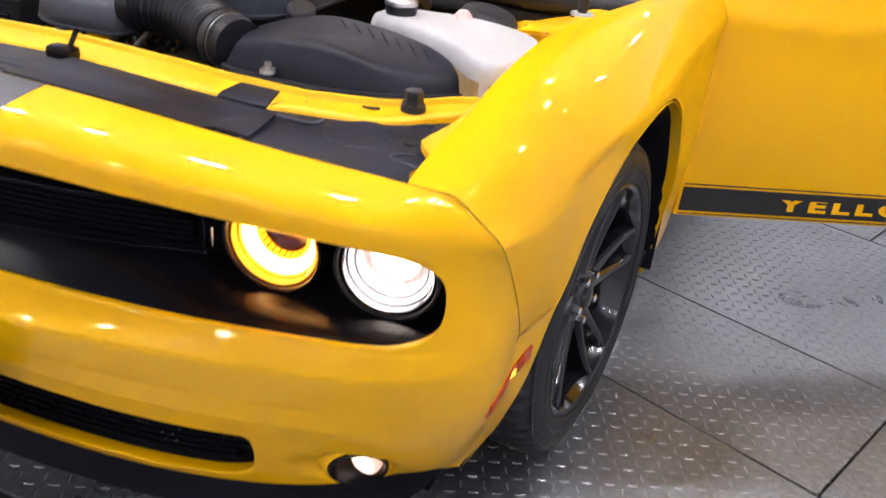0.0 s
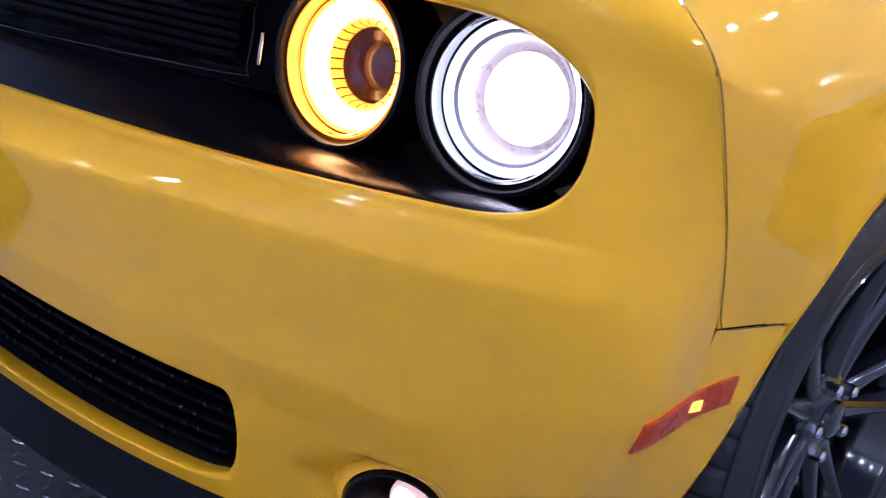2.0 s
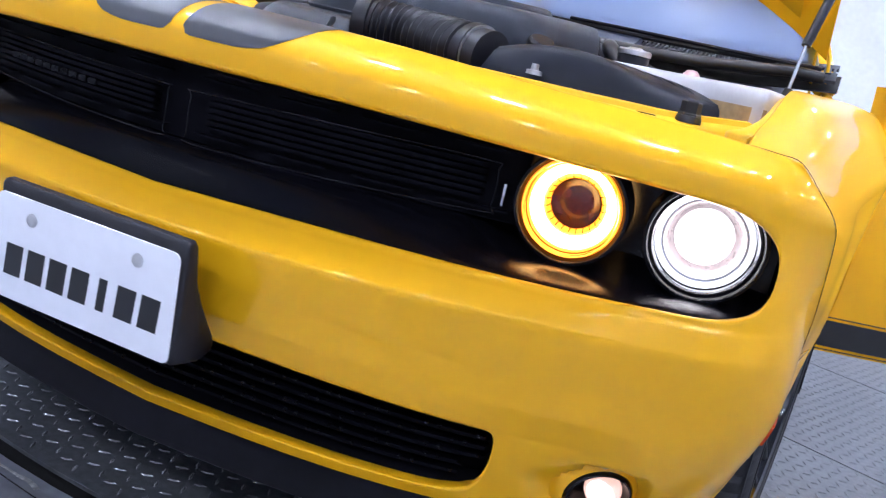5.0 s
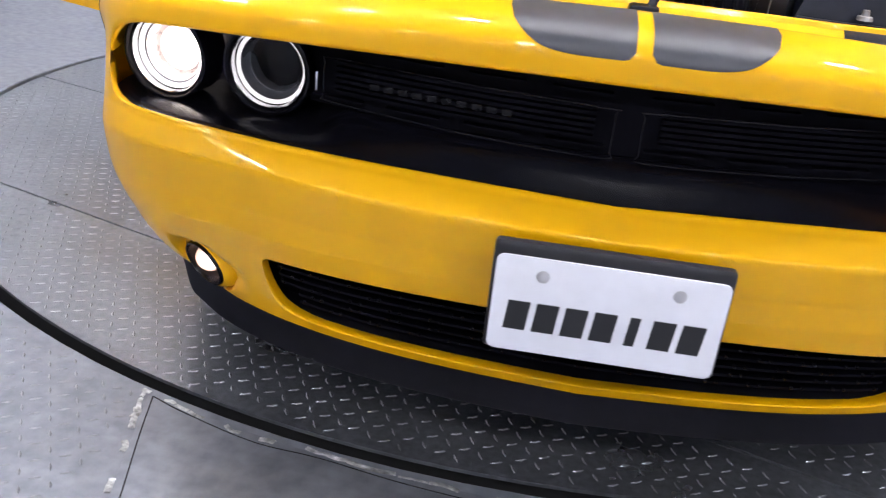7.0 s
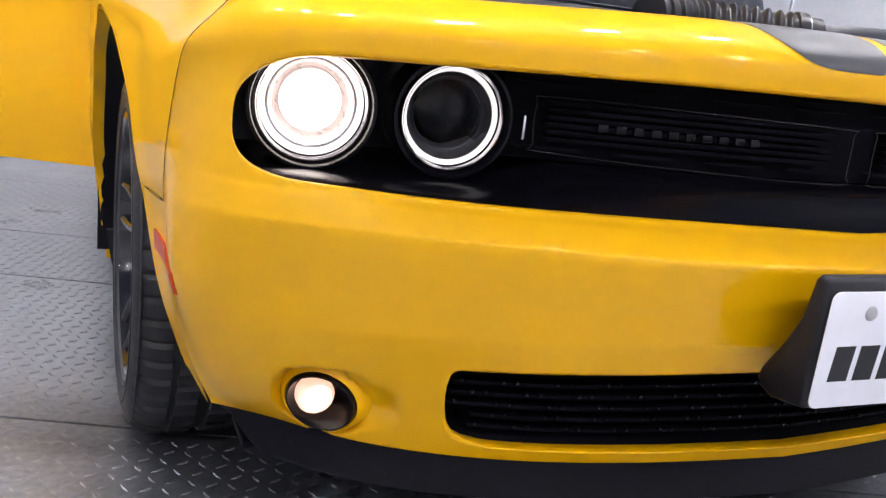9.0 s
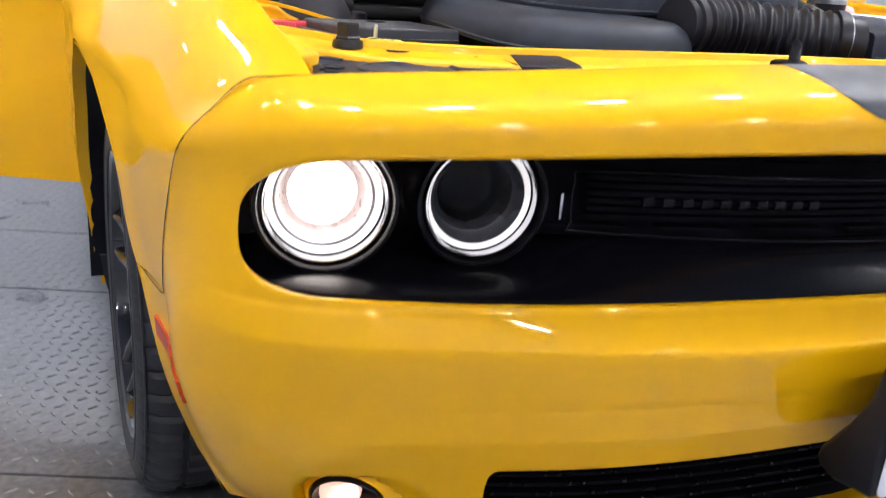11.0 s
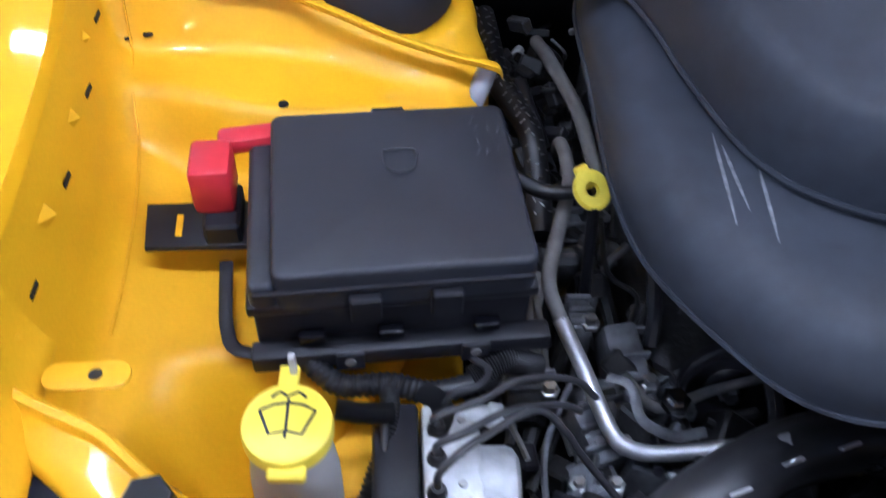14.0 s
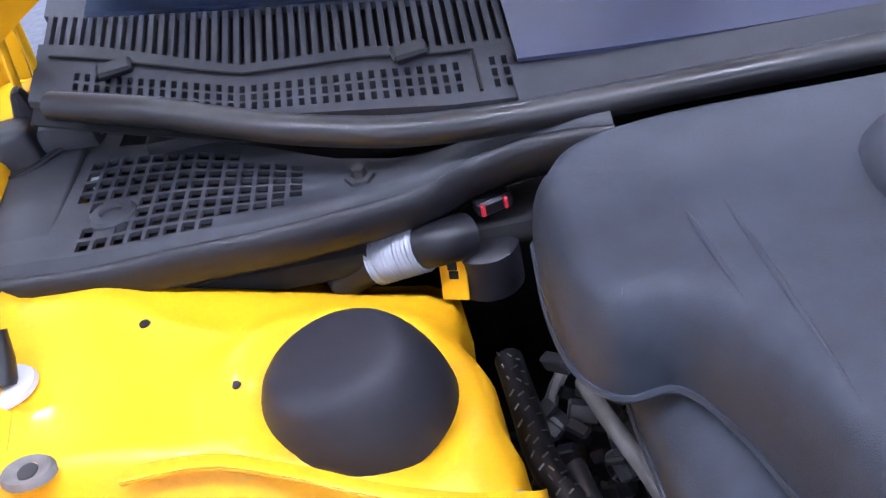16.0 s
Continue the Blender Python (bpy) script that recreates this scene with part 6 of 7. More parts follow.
# ---- brake unit, pipes, hoses and wiring beside the engine ----
unit = part("brake_unit", box("brake_unit", (.046, .085, .07), .004, 2, at=pose(-.478, .563, .735, 0, 0, 2)), ALU, car, "cast aluminium brake hydraulic unit")
part("pump_motor", lathe("pump_motor", [(0, .038), (.030, .038), (.036, .034), (.038, .028), (.038, -.03)], 32, "x"), ALU, unit, at=pose(-.462, .545, .732))
part("port_nut", lathe("port_nut", [(0, .016), (.010, .016), (.011, .006), (.009, .004), (.009, -.02)], 16, "x"), ALU, unit, at=pose(-.452, .597, .765))
for yy in (.528, .556, .582):
    part("block_port", lathe("block_port", [(0, .008), (.0055, .008), (.007, .004), (.0085, -.002)], 12, "z"), DARK_METAL, unit, at=pose(-.490, yy, .771))
for yy in (.535, .560, .590):
    part("block_screw", lathe("block_screw", [(0, .001), (.003, .0015), (.004, -.001)], 10, "z"), STEEL, unit, at=pose(-.470, yy, .7705))
part("unit_cover", box("unit_cover", (.038, .10, .06), .006, 2, at=pose(-.522, .560, .735, 0, 0, 2)), SATIN_BLACK, unit)
for k, pts in enumerate((
        [(-.490, .582, .775), (-.491, .580, .793), (-.456, .591, .80), (-.423, .61, .80), (-.375, .629, .77), (-.35, .63, .74)],
        [(-.490, .556, .775), (-.490, .556, .793), (-.470, .562, .80), (-.436, .581, .80), (-.39, .605, .77), (-.368, .611, .75)],
        [(-.490, .528, .775), (-.488, .533, .795), (-.46, .556, .80), (-.412, .588, .79), (-.385, .582, .765), (-.372, .571, .75), (-.34, .547, .72)],
        [(-.484, .600, .775), (-.476, .604, .790), (-.457, .61, .79), (-.447, .631, .78), (-.46, .65, .77)],
        [(-.53, .60, .78), (-.53, .56, .76), (-.51, .52, .745), (-.44, .49, .74)])):
    part("brake_pipe", tube("brake_pipe", pts, .0032, 8, 8), PIPE_GREY, car, "thin black brake pipe")
part("coolant_pipe", tube("coolant_pipe", [(-.3745, .708, .747), (-.356, .668, .730), (-.335, .615, .712), (-.322, .600, .708), (-.297, .594, .708), (-.247, .591, .722), (-.192, .587, .745)], .0076, 14, 8), ALU_TUBE, car, "bright bare metal pipe")
part("pipe_sleeve", tube("pipe_sleeve", [(-.345, .985, .70), (-.350, .95, .745), (-.350, .91, .76), (-.352, .865, .762), (-.370, .80, .768), (-.384, .742, .761), (-.3735, .706, .7465)], .0072, 12, 6), FOAM, car, "grey sleeved pipe")
part("foam_hose", tube("foam_hose", [(-.355, 1.17, .72), (-.345, 1.10, .74), (-.322, 1.02, .735), (-.31, .96, .72), (-.30, .90, .70)], .0085, 12, 6), FOAM, car, "grey foam-covered hose")
part("heater_hose", tube("heater_hose", [(-.385, 1.06, .74), (-.378, 1.02, .735), (-.362, .975, .715)], .0085, 10, 5), SEAL, car, "black heater hose")
part("radiator_hose", tube("radiator_hose", [(-.33, .50, .70), (-.27, .545, .715), (-.18, .59, .72), (-.08, .605, .72), (.05, .60, .71), (.2, .56, .68)], .030, 16, 6), HOSE, car, "thick black radiator hose with pale print")
for k in range(4):
    p = spline([(-.27, .545, .715), (-.18, .59, .72), (-.08, .605, .72), (.05, .60, .71)], .3 + k * .55)
    part("hose_print", box("hose_print", (.020, .003, .008), .0008, 1, at=pose(p[0] - .002, p[1] - .0165, p[2] + .0255, 33, 0, 20)), PALE_PLASTIC, car)
dip = part("dipstick", lathe("dipstick", [(.0050, .003), (.0062, .005), (.0145, .0055), (.0170, .003), (.0170, -.003), (.0145, -.0055), (.0062, -.005), (.0050, -.003)], 24, "z", True), CAP_YELLOW, car, "yellow oil dipstick loop", at=pose(-.345, .807, .816, 34, -16, 20) @ Matrix.Diagonal((1, 1.2, 1, 1)))
part("handle_tail", box("handle_tail", (.014, .020, .007), .002, 1, at=pose(0, .012, -.004)), CAP_YELLOW, dip)
part("dipstick_tube", tube("dipstick_tube", [(-.343, .795, .808), (-.340, .788, .76), (-.332, .775, .66)], .006, 8, 4), SATIN_BLACK, car, "black dipstick tube")
part("harness", tube("harness", [(-.415, .84, .80), (-.385, .83, .79), (-.355, .822, .798), (-.34, .818, .806)], .0075, 8, 5), SEAL, car, "black cable")
rnd = random.Random(4)
for k in range(46):
    x, y = rnd.uniform(-.42, -.24), rnd.uniform(.50, 1.20)
    z = rnd.uniform(.60, .70)
    pts = [(x, y, z)]
    for _ in range(3):
        pts.append((pts[-1][0] + rnd.uniform(-.03, .03), pts[-1][1] + rnd.uniform(.02, .07), min(.72, pts[-1][2] + rnd.uniform(-.03, .04))))
    part("cable", tube("cable", pts, rnd.choice((.003, .005, .008)), 7, 4), rnd.choice((SEAL, SATIN_BLACK, FOAM, DARK_METAL, CASTING)), car, "dark cable beside the engine")
for k in range(60):
    part("connector", box("connector", (rnd.uniform(.012, .03), rnd.uniform(.015, .04), rnd.uniform(.012, .03)), .003, 1, at=pose(rnd.uniform(-.42, -.26), rnd.uniform(.50, 1.18), rnd.uniform(.63, .715), rnd.uniform(-30, 30), rnd.uniform(-30, 30), rnd.uniform(0, 90))), rnd.choice((SATIN_BLACK, SEAL, PIPE_GREY, DARK_METAL, CASTING)), car, "small engine connector")
for k in range(44):
    part("bracket", box("bracket", (rnd.uniform(.008, .022), rnd.uniform(.010, .035), rnd.uniform(.006, .02)), .002, 1, at=pose(rnd.uniform(-.425, -.33), rnd.uniform(.92, 1.22), rnd.uniform(.66, .73), rnd.uniform(-40, 40), rnd.uniform(-40, 40), rnd.uniform(0, 90))), rnd.choice((SATIN_BLACK, DARK_METAL, SEAL, PIPE_GREY)), car, "small dark engine bracket")
# dark clutter in front of the engine
for k in range(70):
    part("connector", box("connector", (rnd.uniform(.012, .05), rnd.uniform(.012, .045), rnd.uniform(.012, .04)), .003, 1, at=pose(rnd.uniform(-.29, .02), rnd.uniform(.47, .68), rnd.uniform(.60, .69), rnd.uniform(-35, 35), rnd.uniform(-35, 35), rnd.uniform(0, 90))), rnd.choice((SATIN_BLACK, SEAL, DARK_METAL, DARK_METAL, PIPE_GREY)), car, "small dark engine fitting")
for k in range(16):
    x, y, z = rnd.uniform(-.30, -.05), rnd.uniform(.48, .64), rnd.uniform(.64, .70)
    pts = [(x, y, z)]
    for _ in range(3):
        pts.append((pts[-1][0] + rnd.uniform(-.02, .06), pts[-1][1] + rnd.uniform(-.03, .03), pts[-1][2] + rnd.uniform(-.02, .02)))
    part("cable", tube("cable", pts, rnd.choice((.003, .005, .007)), 7, 4), rnd.choice((SEAL, SATIN_BLACK, DARK_METAL)), car, "dark cable in front of the engine")
# ribbed castings and brackets of the engine side
for cx, cy, cz, sx, sy, sz, rz in ((-.335, .63, .70, .05, .07, .05, 20), (-.29, .61, .69, .05, .06, .05, -15), (-.30, .70, .70, .04, .10, .06, 8), (-.345, .75, .71, .028, .05, .05, 0), (-.27, .67, .68, .07, .05, .05, 30), (-.34, .87, .70, .04, .08, .05, 10), (-.40, .665, .72, .05, .03, .04, 0), (-.36, .56, .68, .06, .05, .05, 35)):
    cz -= .03
    cst = part("casting", box("casting", (sx, sy, sz), .006, 2, (.85, .85), pose(cx, cy, cz, rnd.uniform(-12, 12), rnd.uniform(-12, 12), rz)), CASTING, car, "dull grey cast engine part")
    for q in range(3):
        part("casting_rib", box("casting_rib", (sx * .9, .005, .012), .0015, 1, at=pose(cx, cy + (q - 1) * sy * .3, cz + sz * .5, 0, 0, rz)), CASTING, cst)
    part("casting_bolt", lathe("casting_bolt", [(0, .010), (.006, .010), (.007, .003), (.010, .002), (.010, -.003)], 6, "z", sharp=20), STEEL, cst, at=pose(cx + sx * .3, cy - sy * .3, cz + sz * .5))
part("strap", tube("strap", [(-.335, .655, .735), (-.318, .640, .742), (-.312, .612, .735), (-.285, .600, .728), (-.255, .606, .725)], .005, 8, 5, flat=.35), CASTING, car, "bent metal strap")
# cast housings and the belt drive under the bare pipe
for cx, cy, cz, sx, sy, sz, rz in ((-.330, .665, .690, .060, .050, .05, 10), (-.318, .625, .695, .075, .045, .05, -18), (-.345, .590, .688, .055, .045, .05, 15), (-.300, .645, .690, .022, .060, .04, -30)):
    cz -= .035
    cst = part("casting", box("casting", (sx, sy, sz), .007, 3, (.8, .85), pose(cx, cy, cz, 8, -10, rz)), CASTING, car, "grey cast housing below the pipe")
    part("cast_window", box("cast_window", (sx * .3, sy * .4, .004), .001, 1, at=pose(cx + sx * .1, cy, cz + sz * .5, 8, -10, rz)), DARK_GAP, cst)
    part("cast_edge", tube("cast_edge", [(cx - sx * .3, cy + sy * .28, cz + sz * .5), (cx, cy + sy * .34, cz + sz * .52), (cx + sx * .3, cy + sy * .25, cz + sz * .5)], .004, 8, 4), CASTING, cst)
    for q in (-1, 1):
        part("casting_bolt", lathe("casting_bolt", [(0, .009), (.005, .009), (.006, .003), (.009, .002), (.009, -.003)], 6, "z", sharp=20), STEEL, cst, at=pose(cx + q * sx * .3, cy - sy * .25, cz + sz * .5))
part("flange_bolt", lathe("flange_bolt", [(0, .014), (.006, .014), (.0065, .006), (.011, .005), (.0115, 0)], 12, "z"), PALE_PLASTIC, car, "pale flange bolt", at=pose(-.272, .639, .715, 20, 0, 0))
pul = part("belt_pulley", lathe("belt_pulley", [(0, .0), (.012, .002), (.022, .008), (.034, .004), (.042, .0), (.042, .006), (.038, .010), (.042, .014), (.042, .024)], 36), SATIN_BLACK, car, "black belt pulley", at=pose(-.215, .66, .70, -20, 0, 0))
part("pulley_bolt", lathe("pulley_bolt", [(0, -.010), (.007, -.009), (.008, .0), (.012, .002)], 6), STEEL, pul)
part("frame_rail", box("frame_rail", (.17, .42, .05), .012, 3, at=pose(-.545, .62, .665)), YELLOW_BAY, car, "yellow painted frame rail")
# wiring below the fuse box
for pts, r in (([(-.60, .645, .775), (-.57, .625, .765), (-.53, .628, .762), (-.49, .622, .76), (-.44, .64, .755)], .010), ([(-.53, .628, .762), (-.528, .60, .765), (-.532, .57, .755), (-.545, .53, .74)], .008),
               ([(-.57, .592, .782), (-.55, .590, .780), (-.525, .592, .776)], .0085), ([(-.50, .62, .765), (-.485, .60, .77), (-.49, .575, .765)], .009), ([(-.46, .635, .76), (-.43, .65, .765), (-.40, .655, .75)], .011)):
    n = 60
    line = [tuple(spline(pts, u)) for u in np.linspace(0, len(pts) - 1, n)]
    part("loom_branch", tube("loom_branch", line, r, 10, 1, radii=[r + (.0008 if k % 2 else -.0008) for k in range(n)]), SEAL, car, "ribbed black wiring branch")
part("box_bracket", tube("box_bracket", [(-.676, .735, .79), (-.672, .70, .785), (-.668, .672, .778), (-.655, .650, .776), (-.61, .648, .776)], .006, 8, 4, flat=.3), SATIN_BLACK, car, "black steel fuse box bracket")
LOOM = [(-.422, 1.21, .730), (-.417, 1.14, .735), (-.411, 1.07, .735), (-.392, 1.02, .733), (-.378, .98, .728), (-.372, .92, .705), (-.372, .86, .69)]
part("loom", tube("loom", LOOM, .015, 12, 6), SEAL, car, "ribbed black cable loom")
# the glints of the loom's surface, modelled as tiny bright steel dashes
glints = []
for k in range(64):
    p = spline(LOOM, .05 + k * .09)
    side = (-.008, .0, .008)[k % 3] + rnd.uniform(-.002, .002)
    glints.append(box("glint", (rnd.uniform(.006, .009), .0018, .0012), .0003, 1, at=pose(p[0] + side, p[1], p[2] + math.sqrt(.0152 ** 2 - side ** 2), 0, math.degrees(side / .0152), rnd.choice((32, 40, 125)))))
tagged(part("loom_glints", joined("loom_glints", glints, False), STEEL, car), "bright steel dashes drawn as glints on the black loom", kind="stuff")
part("cross_pipe", tube("cross_pipe", [(-.32, .66, .73), (-.29, .635, .715), (-.24, .65, .72), (-.18, .67, .715)], .005, 8, 5), STEEL, car, "thin steel pipe")
part("pipe_bolt", lathe("pipe_bolt", [(0, .012), (.008, .012), (.009, .004), (.014, .003), (.014, -.004)], 6, "z", sharp=20), CHROME, car, "bright bolt head", at=pose(-.277, .634, .728))
part("sleeve_connector", tube("sleeve_connector", [tuple(np.array((-.528, 1.244, .862)) * (1 - t) + np.array((-.482, 1.228, .880)) * t) for t in np.linspace(0, 1, 49)], .02, 18, 1, radii=[.0235 + .0014 * math.cos(2 * math.pi * 11 * t) for t in np.linspace(0, 1, 49)]), GREY_PLASTIC, car, "grey corrugated hose sleeve")
part("elbow", tube("elbow", [(-.572, 1.250, .838), (-.550, 1.250, .852), (-.528, 1.244, .862)], .021, 14, 4), SATIN_BLACK, car, "black hose elbow")
part("elbow", tube("elbow", [(-.482, 1.228, .880), (-.462, 1.222, .886), (-.44, 1.232, .88)], .022, 14, 4), SATIN_BLACK, car, "black hose elbow")
part("fluid_pot", lathe("fluid_pot", [(0, .872), (.026, .871), (.033, .866), (.034, .82), (0, .82)], 28, "z"), SATIN_BLACK, car, "black fluid reservoir", at=pose(-.425, 1.235, 0))
rcap = part("sensor_plug", box("sensor_plug", (.036, .018, .016), .003, 1, at=pose(-.410, 1.242, .905, 0, 0, 20)), SATIN_BLACK, car, "black plug with red locks")
for dx in (-.012, .010):
    part("plug_lock", box("plug_lock", (.004, .012, .012), .001, 1, at=pose(-.410 + dx, 1.236 + dx * .3, .906, 0, 0, 20)), RED, rcap)


# ---- cowl ----
LOW_F = [(.87, 1.222), (.78, 1.212), (.70, 1.215), (.62, 1.216), (.55, 1.222), (.47, 1.232), (.41, 1.240), (.325, 1.215), (.30, 1.21)]
LOW_R = [(.87, 1.415), (.80, 1.418), (.725, 1.397), (.643, 1.354), (.578, 1.305), (.491, 1.276), (.41, 1.262), (.325, 1.238), (.30, 1.23)]


def inside(poly, x, y):
    c = False
    for (ax, ay), (bx, by) in zip(poly, poly[1:] + poly[:1]):
        if (ay > y) != (by > y) and x < (bx - ax) * (y - ay) / (by - ay) + ax:
            c = not c
    return c


VENT = [(.812, 1.402), (.674, 1.360), (.572, 1.296), (.574, 1.256), (.60, 1.244), (.668, 1.238), (.790, 1.240), (.80, 1.30)]


def low_z(x):
    return .946 + .040 * smooth01(.50, .32, x)


def cowl_low(sg):
    """The lower cowl panel, with a lattice of square openings cut through it."""
    xs, ys, hx, hy = [], [], [], []
    x = .30
    while x < .87:
        hole = .55 < x < .83
        xs += [x, x + .0122]
        hx += [True, False]
        x += .0165
    for k in range(10):
        hy += [True, False]
    lx = [p[0] for p in LOW_F][::-1]
    v, f = [], []
    nv = 2 * 10 + 1
    for x in xs:
        a = float(np.interp(x, lx, [p[1] for p in LOW_F][::-1]))
        b = float(np.interp(x, lx, [p[1] for p in LOW_R][::-1]))
        span = b - a
        for k in range(nv):
            y = a + span * ((k // 2) + (.75 if k % 2 else 0)) / 10 if k < nv - 1 else b
            z = low_z(x) - .014 * math.exp(-((y - a) / .008) ** 2)
            v.append((sg * x, y, z))
    for i in range(len(xs) - 1):
        for k in range(nv - 1):
            q = (i * nv + k, (i + 1) * nv + k, (i + 1) * nv + k + 1, i * nv + k + 1)
            cx, cy = sum(abs(v[t][0]) for t in q) / 4, sum(v[t][1] for t in q) / 4
            if hx[i] and hy[k] and inside(VENT, cx, cy) and not math.hypot(cx - .765, cy - 1.285) < .026:
                continue
            f.append(q)
    n = len(v)
    bm = bmesh.new()
    vs = [bm.verts.new(p) for p in v]
    for q in f:
        bm.faces.new([vs[t] for t in q])
    bmesh.ops.recalc_face_normals(bm, faces=bm.faces)
    if sum(fc.normal.z for fc in bm.faces) < 0:
        bmesh.ops.reverse_faces(bm, faces=bm.faces)
    ext = bmesh.ops.extrude_face_region(bm, geom=bm.faces[:])
    for e in ext["geom"]:
        if isinstance(e, bmesh.types.BMVert):
            e.co.z -= .005
    return finish("lower_cowl", bm, True, 35)


def skirt(sg):
    rows = [[(sg * p[0], p[1], low_z(p[0]) - .006), (sg * p[0], p[1] - .006, low_z(p[0]) - .016), (sg * p[0], p[1] - .006, low_z(p[0]) - .040), (sg * p[0], p[1] + .01, low_z(p[0]) - .055)] for p in fine(LOW_F, 4)]
    return sheet("cowl_skirt", rows, .003, True, 60, (0, 1, 0))


def screen_plane(x, y):
    return .975 + .30 * max(0, y - 1.27)


COWL_X = (.355, .43, .50, .63, .79, .86)
COWL_Y = [(1.288, 1.296, 1.310, 1.334, 1.390, 1.418), (1.303, 1.310, 1.322, 1.343, 1.397, 1.425), (1.344, 1.349, 1.360, 1.374, 1.436, 1.462), (1.366, 1.374, 1.394, 1.404, 1.478, 1.50), (1.432, 1.445, 1.459, 1.486, 1.521, 1.545), (1.47, 1.48, 1.50, 1.525, 1.56, 1.585)]


def cowl_y(x, k):
    return float(np.interp(x, COWL_X, COWL_Y[k]))


def cowl_up(sg):
    """The slotted panel at the foot of the windscreen: short barred slots in front, long ones behind."""
    v, f = [], []
    xs = []
    for k in range(43):
        x = .358 + .0116 * k
        xs += [x, x + .0056]
    vr = [(0, 0, 0)] + [(1, 0, 1), (1, .27, 0), (1, .36, 1), (1, .62, 0), (1, .71, 1)] + [(2, 0, 0), (3, 0, 1), (4, 0, 0), (5, 0, 0)]
    nv = len(vr)
    for x in xs:
        for row, w, _ in vr:
            y = cowl_y(x, row) * (1 - w) + cowl_y(x, min(row + 1, 5)) * w
            v.append((sg * x, y, screen_plane(x, y)))
    for i in range(len(xs) - 1):
        for k in range(nv - 1):
            if i % 2 == 0 and vr[k][2] == 1 and not (k < 6 and (xs[i] > .80 or .389 < xs[i] < .41)):
                continue
            f.append((i * nv + k, (i + 1) * nv + k, (i + 1) * nv + k + 1, i * nv + k + 1))
    bm = bmesh.new()
    vs = [bm.verts.new(p) for p in v]
    for q in f:
        bm.faces.new([vs[t] for t in q])
    bmesh.ops.recalc_face_normals(bm, faces=bm.faces)
    if sum(fc.normal.z for fc in bm.faces) < 0:
        bmesh.ops.reverse_faces(bm, faces=bm.faces)
    ext = bmesh.ops.extrude_face_region(bm, geom=bm.faces[:])
    for e in ext["geom"]:
        if isinstance(e, bmesh.types.BMVert):
            e.co.z -= .008
    return finish("slotted_cowl", bm, True, 35)


for sg in (1, -1):
    low = part("lower_cowl", cowl_low(sg), COWL, car, "grey plastic cowl panel with a square lattice vent")
    part("cowl_skirt", skirt(sg), SATIN_BLACK, low)
    part("cowl_boss", lathe("cowl_boss", [(.010, .001), (.012, .004), (.020, .004), (.023, .001), (.024, -.006)], 28, "z"), COWL, low, at=pose(sg * .765, 1.285, low_z(.765)))
    part("cowl_bolt", lathe("cowl_bolt", [(0, .012), (.007, .012), (.008, .004), (.014, .003), (.015, -.001)], 6, "z", sharp=20), DARK_METAL, low, at=pose(sg * .526, 1.262, .946))
    up = part("slotted_cowl", cowl_up(sg), COWL, car, "grey slotted plastic cowl at the windscreen foot")
    gl = []
    for x in np.linspace(.40, .835, 24):
        y = (cowl_y(x, 2) + cowl_y(x, 3)) / 2
        gl.append((sg * x, y, screen_plane(x, y) + .0012))
    gl = [(gl[0][0], 1.305, screen_plane(.40, 1.305) + .0012)] + gl
    part("cowl_groove", tube("cowl_groove", gl, .0018, 6, 1), DARK_GAP, up)
    # near-black sheet behind the slots: their shade is put into its colour
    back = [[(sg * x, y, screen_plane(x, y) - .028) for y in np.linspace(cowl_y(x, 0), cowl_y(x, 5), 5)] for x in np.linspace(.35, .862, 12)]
    part("slot_shade", sheet("slot_shade", back, .002, True, 60), DARK_GAP, up)
    for cx in (.46, .76):
        part("cowl_clip", box("cowl_clip", (.036, .022, .010), .003, 1, at=pose(sg * cx, 1.370 + .2 * (cx - .46), screen_plane(cx, 1.370 + .2 * (cx - .46)) + .004, 14, 0, -sg * 12)), SATIN_BLACK, up)
    part("end_cap", box("end_cap", (.085, .20, .02), .006, 3, at=pose(sg * .862, 1.33, .938, 2, 0, 0)), COWL, car, "dark cowl end cap")
for sg in (1, -1):
    rows = [[(sg * x, y, z) for x, z in ((.79, .940), (.84, .944), (.885, .942), (.915, .928))] for y in np.linspace(1.40, 1.75, 8)]
    part("cowl_corner", sheet("cowl_corner", rows, .012, True, 60), COWL, car, "dark cowl corner panel")
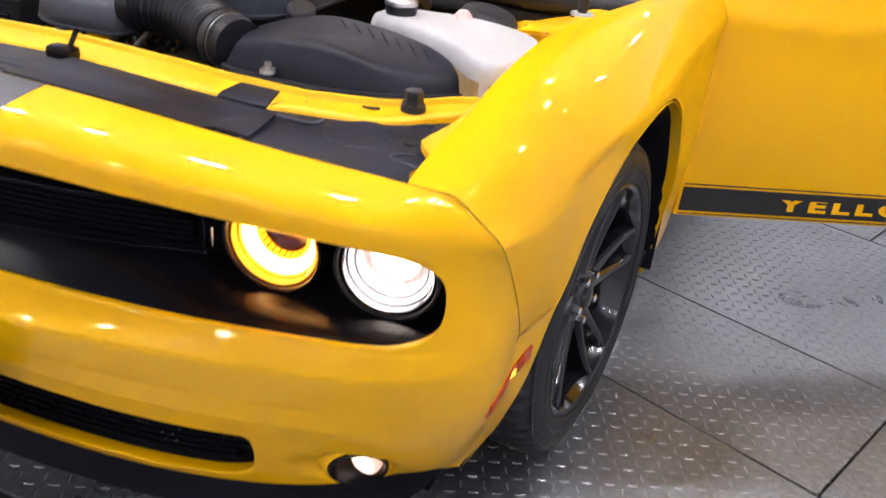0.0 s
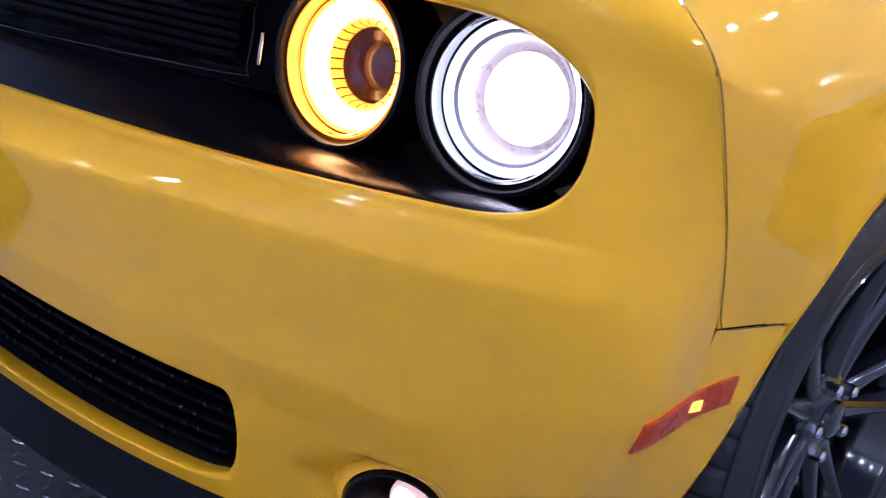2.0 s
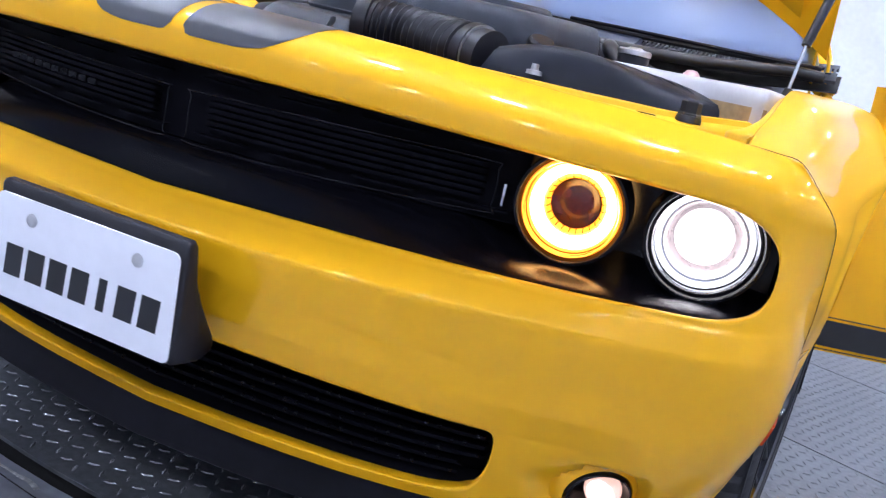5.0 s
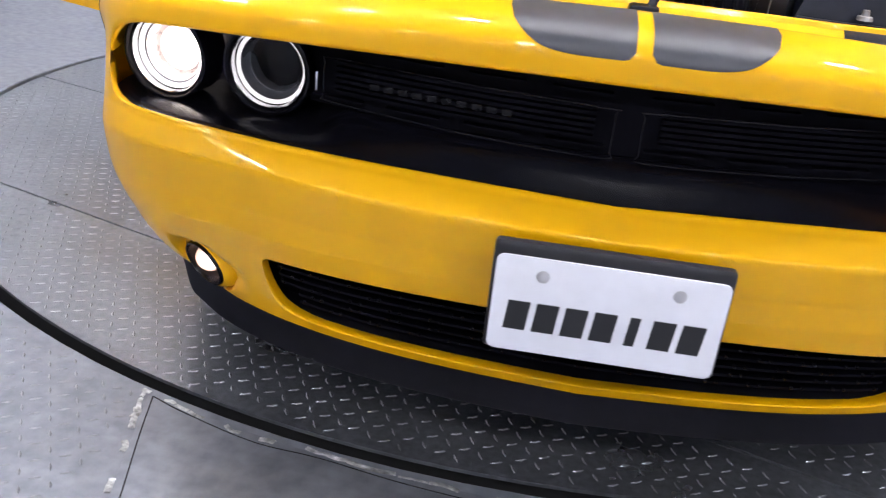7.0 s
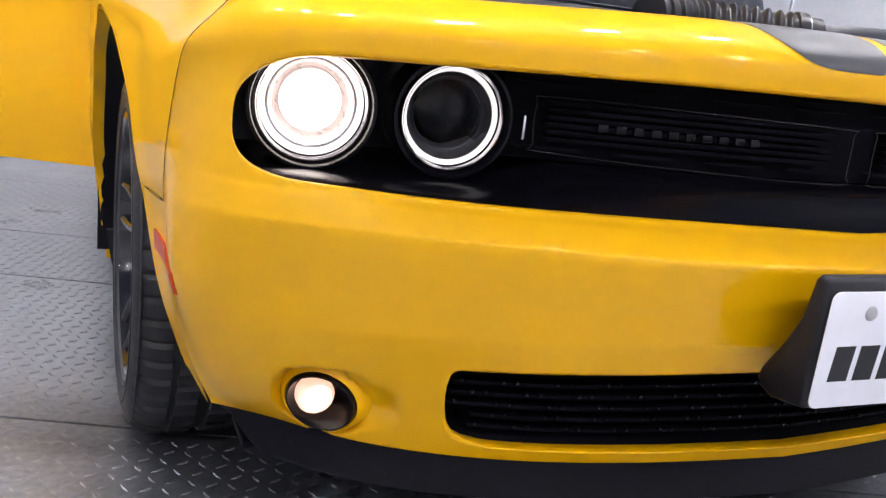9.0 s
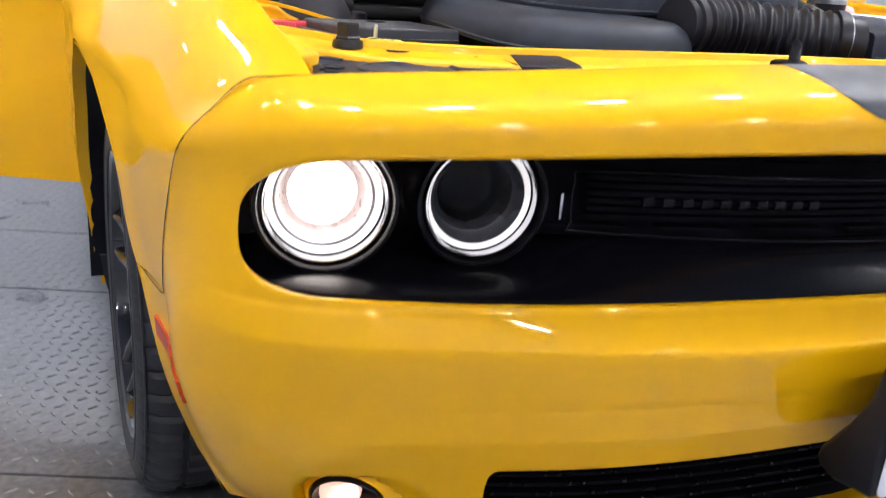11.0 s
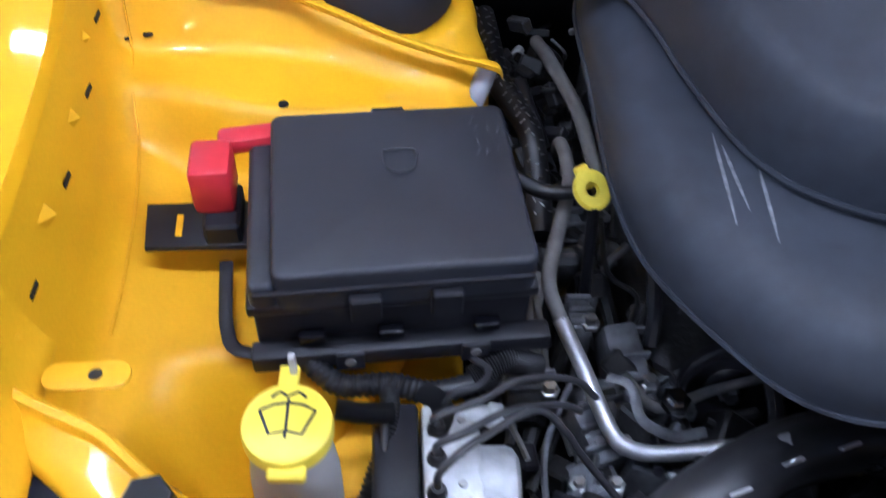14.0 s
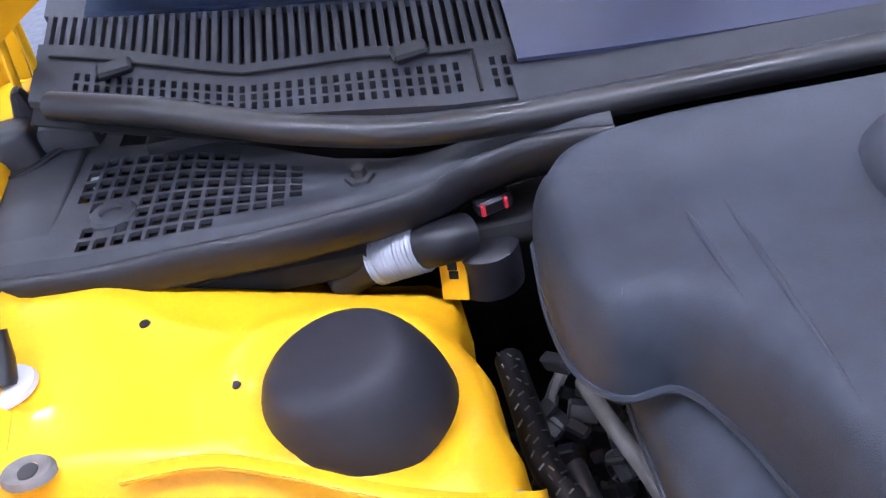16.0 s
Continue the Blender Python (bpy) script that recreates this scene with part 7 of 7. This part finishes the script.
# near-black tray added below so that the cowl openings look shaded
part("cowl_tray", box("cowl_tray", (1.70, .42, .03), .01, 2, at=pose(0, 1.44, .87)), DARK_GAP, car, "near-black tray added as shade under the cowl panels")
part("bonnet_seal", tube("bonnet_seal", [(-0.82, 1.392, 1.018), (-0.749, 1.355, 1.018), (-0.703, 1.339, 1.012), (-0.642, 1.313, 1.004), (-0.583, 1.288, 0.997), (-0.522, 1.267, 0.992), (-0.471, 1.254, 0.989), (-0.397, 1.245, 0.987), (-0.324, 1.241, 0.987), (-0.18, 1.238, 0.988), (0, 1.232, 0.99), (0.18, 1.238, 0.988), (0.324, 1.241, 0.987), (0.397, 1.245, 0.987), (0.471, 1.254, 0.989), (0.522, 1.267, 0.992), (0.583, 1.288, 0.997), (0.642, 1.313, 1.004), (0.703, 1.339, 1.012), (0.749, 1.355, 1.018), (0.82, 1.392, 1.018)], .0145, 14, 6), SEAL, car, "black rubber bonnet seal")
rows = []
for e in np.linspace(-1, 1, 31):
    x = .37 * e
    rows.append([(x, 1.238 + .03 * e * e, .982), (x, 1.25 + .04 * e * e, .990), (x, 1.272 + .035 * e * e, .9955), (x, 1.298 + .022 * e * e, .9985)])
part("cowl_band", sheet("cowl_band", rows, .01, True, 60), COWL, car, "grey plastic band below the windscreen")
rows = [[(.362 * e, y, .9995 + .28 * (y - 1.30)) for y in np.linspace(1.296 + .022 * e * e, 1.475, 6)] for e in np.linspace(-1, 1, 15)]
part("cowl_centre", sheet("cowl_centre", rows, .004, True, 60), BLUE_PANEL, car, "smooth blue-grey panel below the windscreen")
# wipers parked on the screen
for sx in (.45,):
    w = part("wiper", tube("wiper", [(sx + .36, 1.46, 1.042), (sx + .15, 1.415, 1.040), (sx - .10, 1.41, 1.043), (sx - .30, 1.43, 1.045)], .009, 8, 6, flat=.6), SATIN_BLACK, car, "black parked wiper arm")
    part("wiper_blade", tube("wiper_blade", [(sx + .25, 1.435, 1.036), (sx - .02, 1.40, 1.030), (sx - .36, 1.42, 1.035)], .007, 6, 5), SEAL, w)
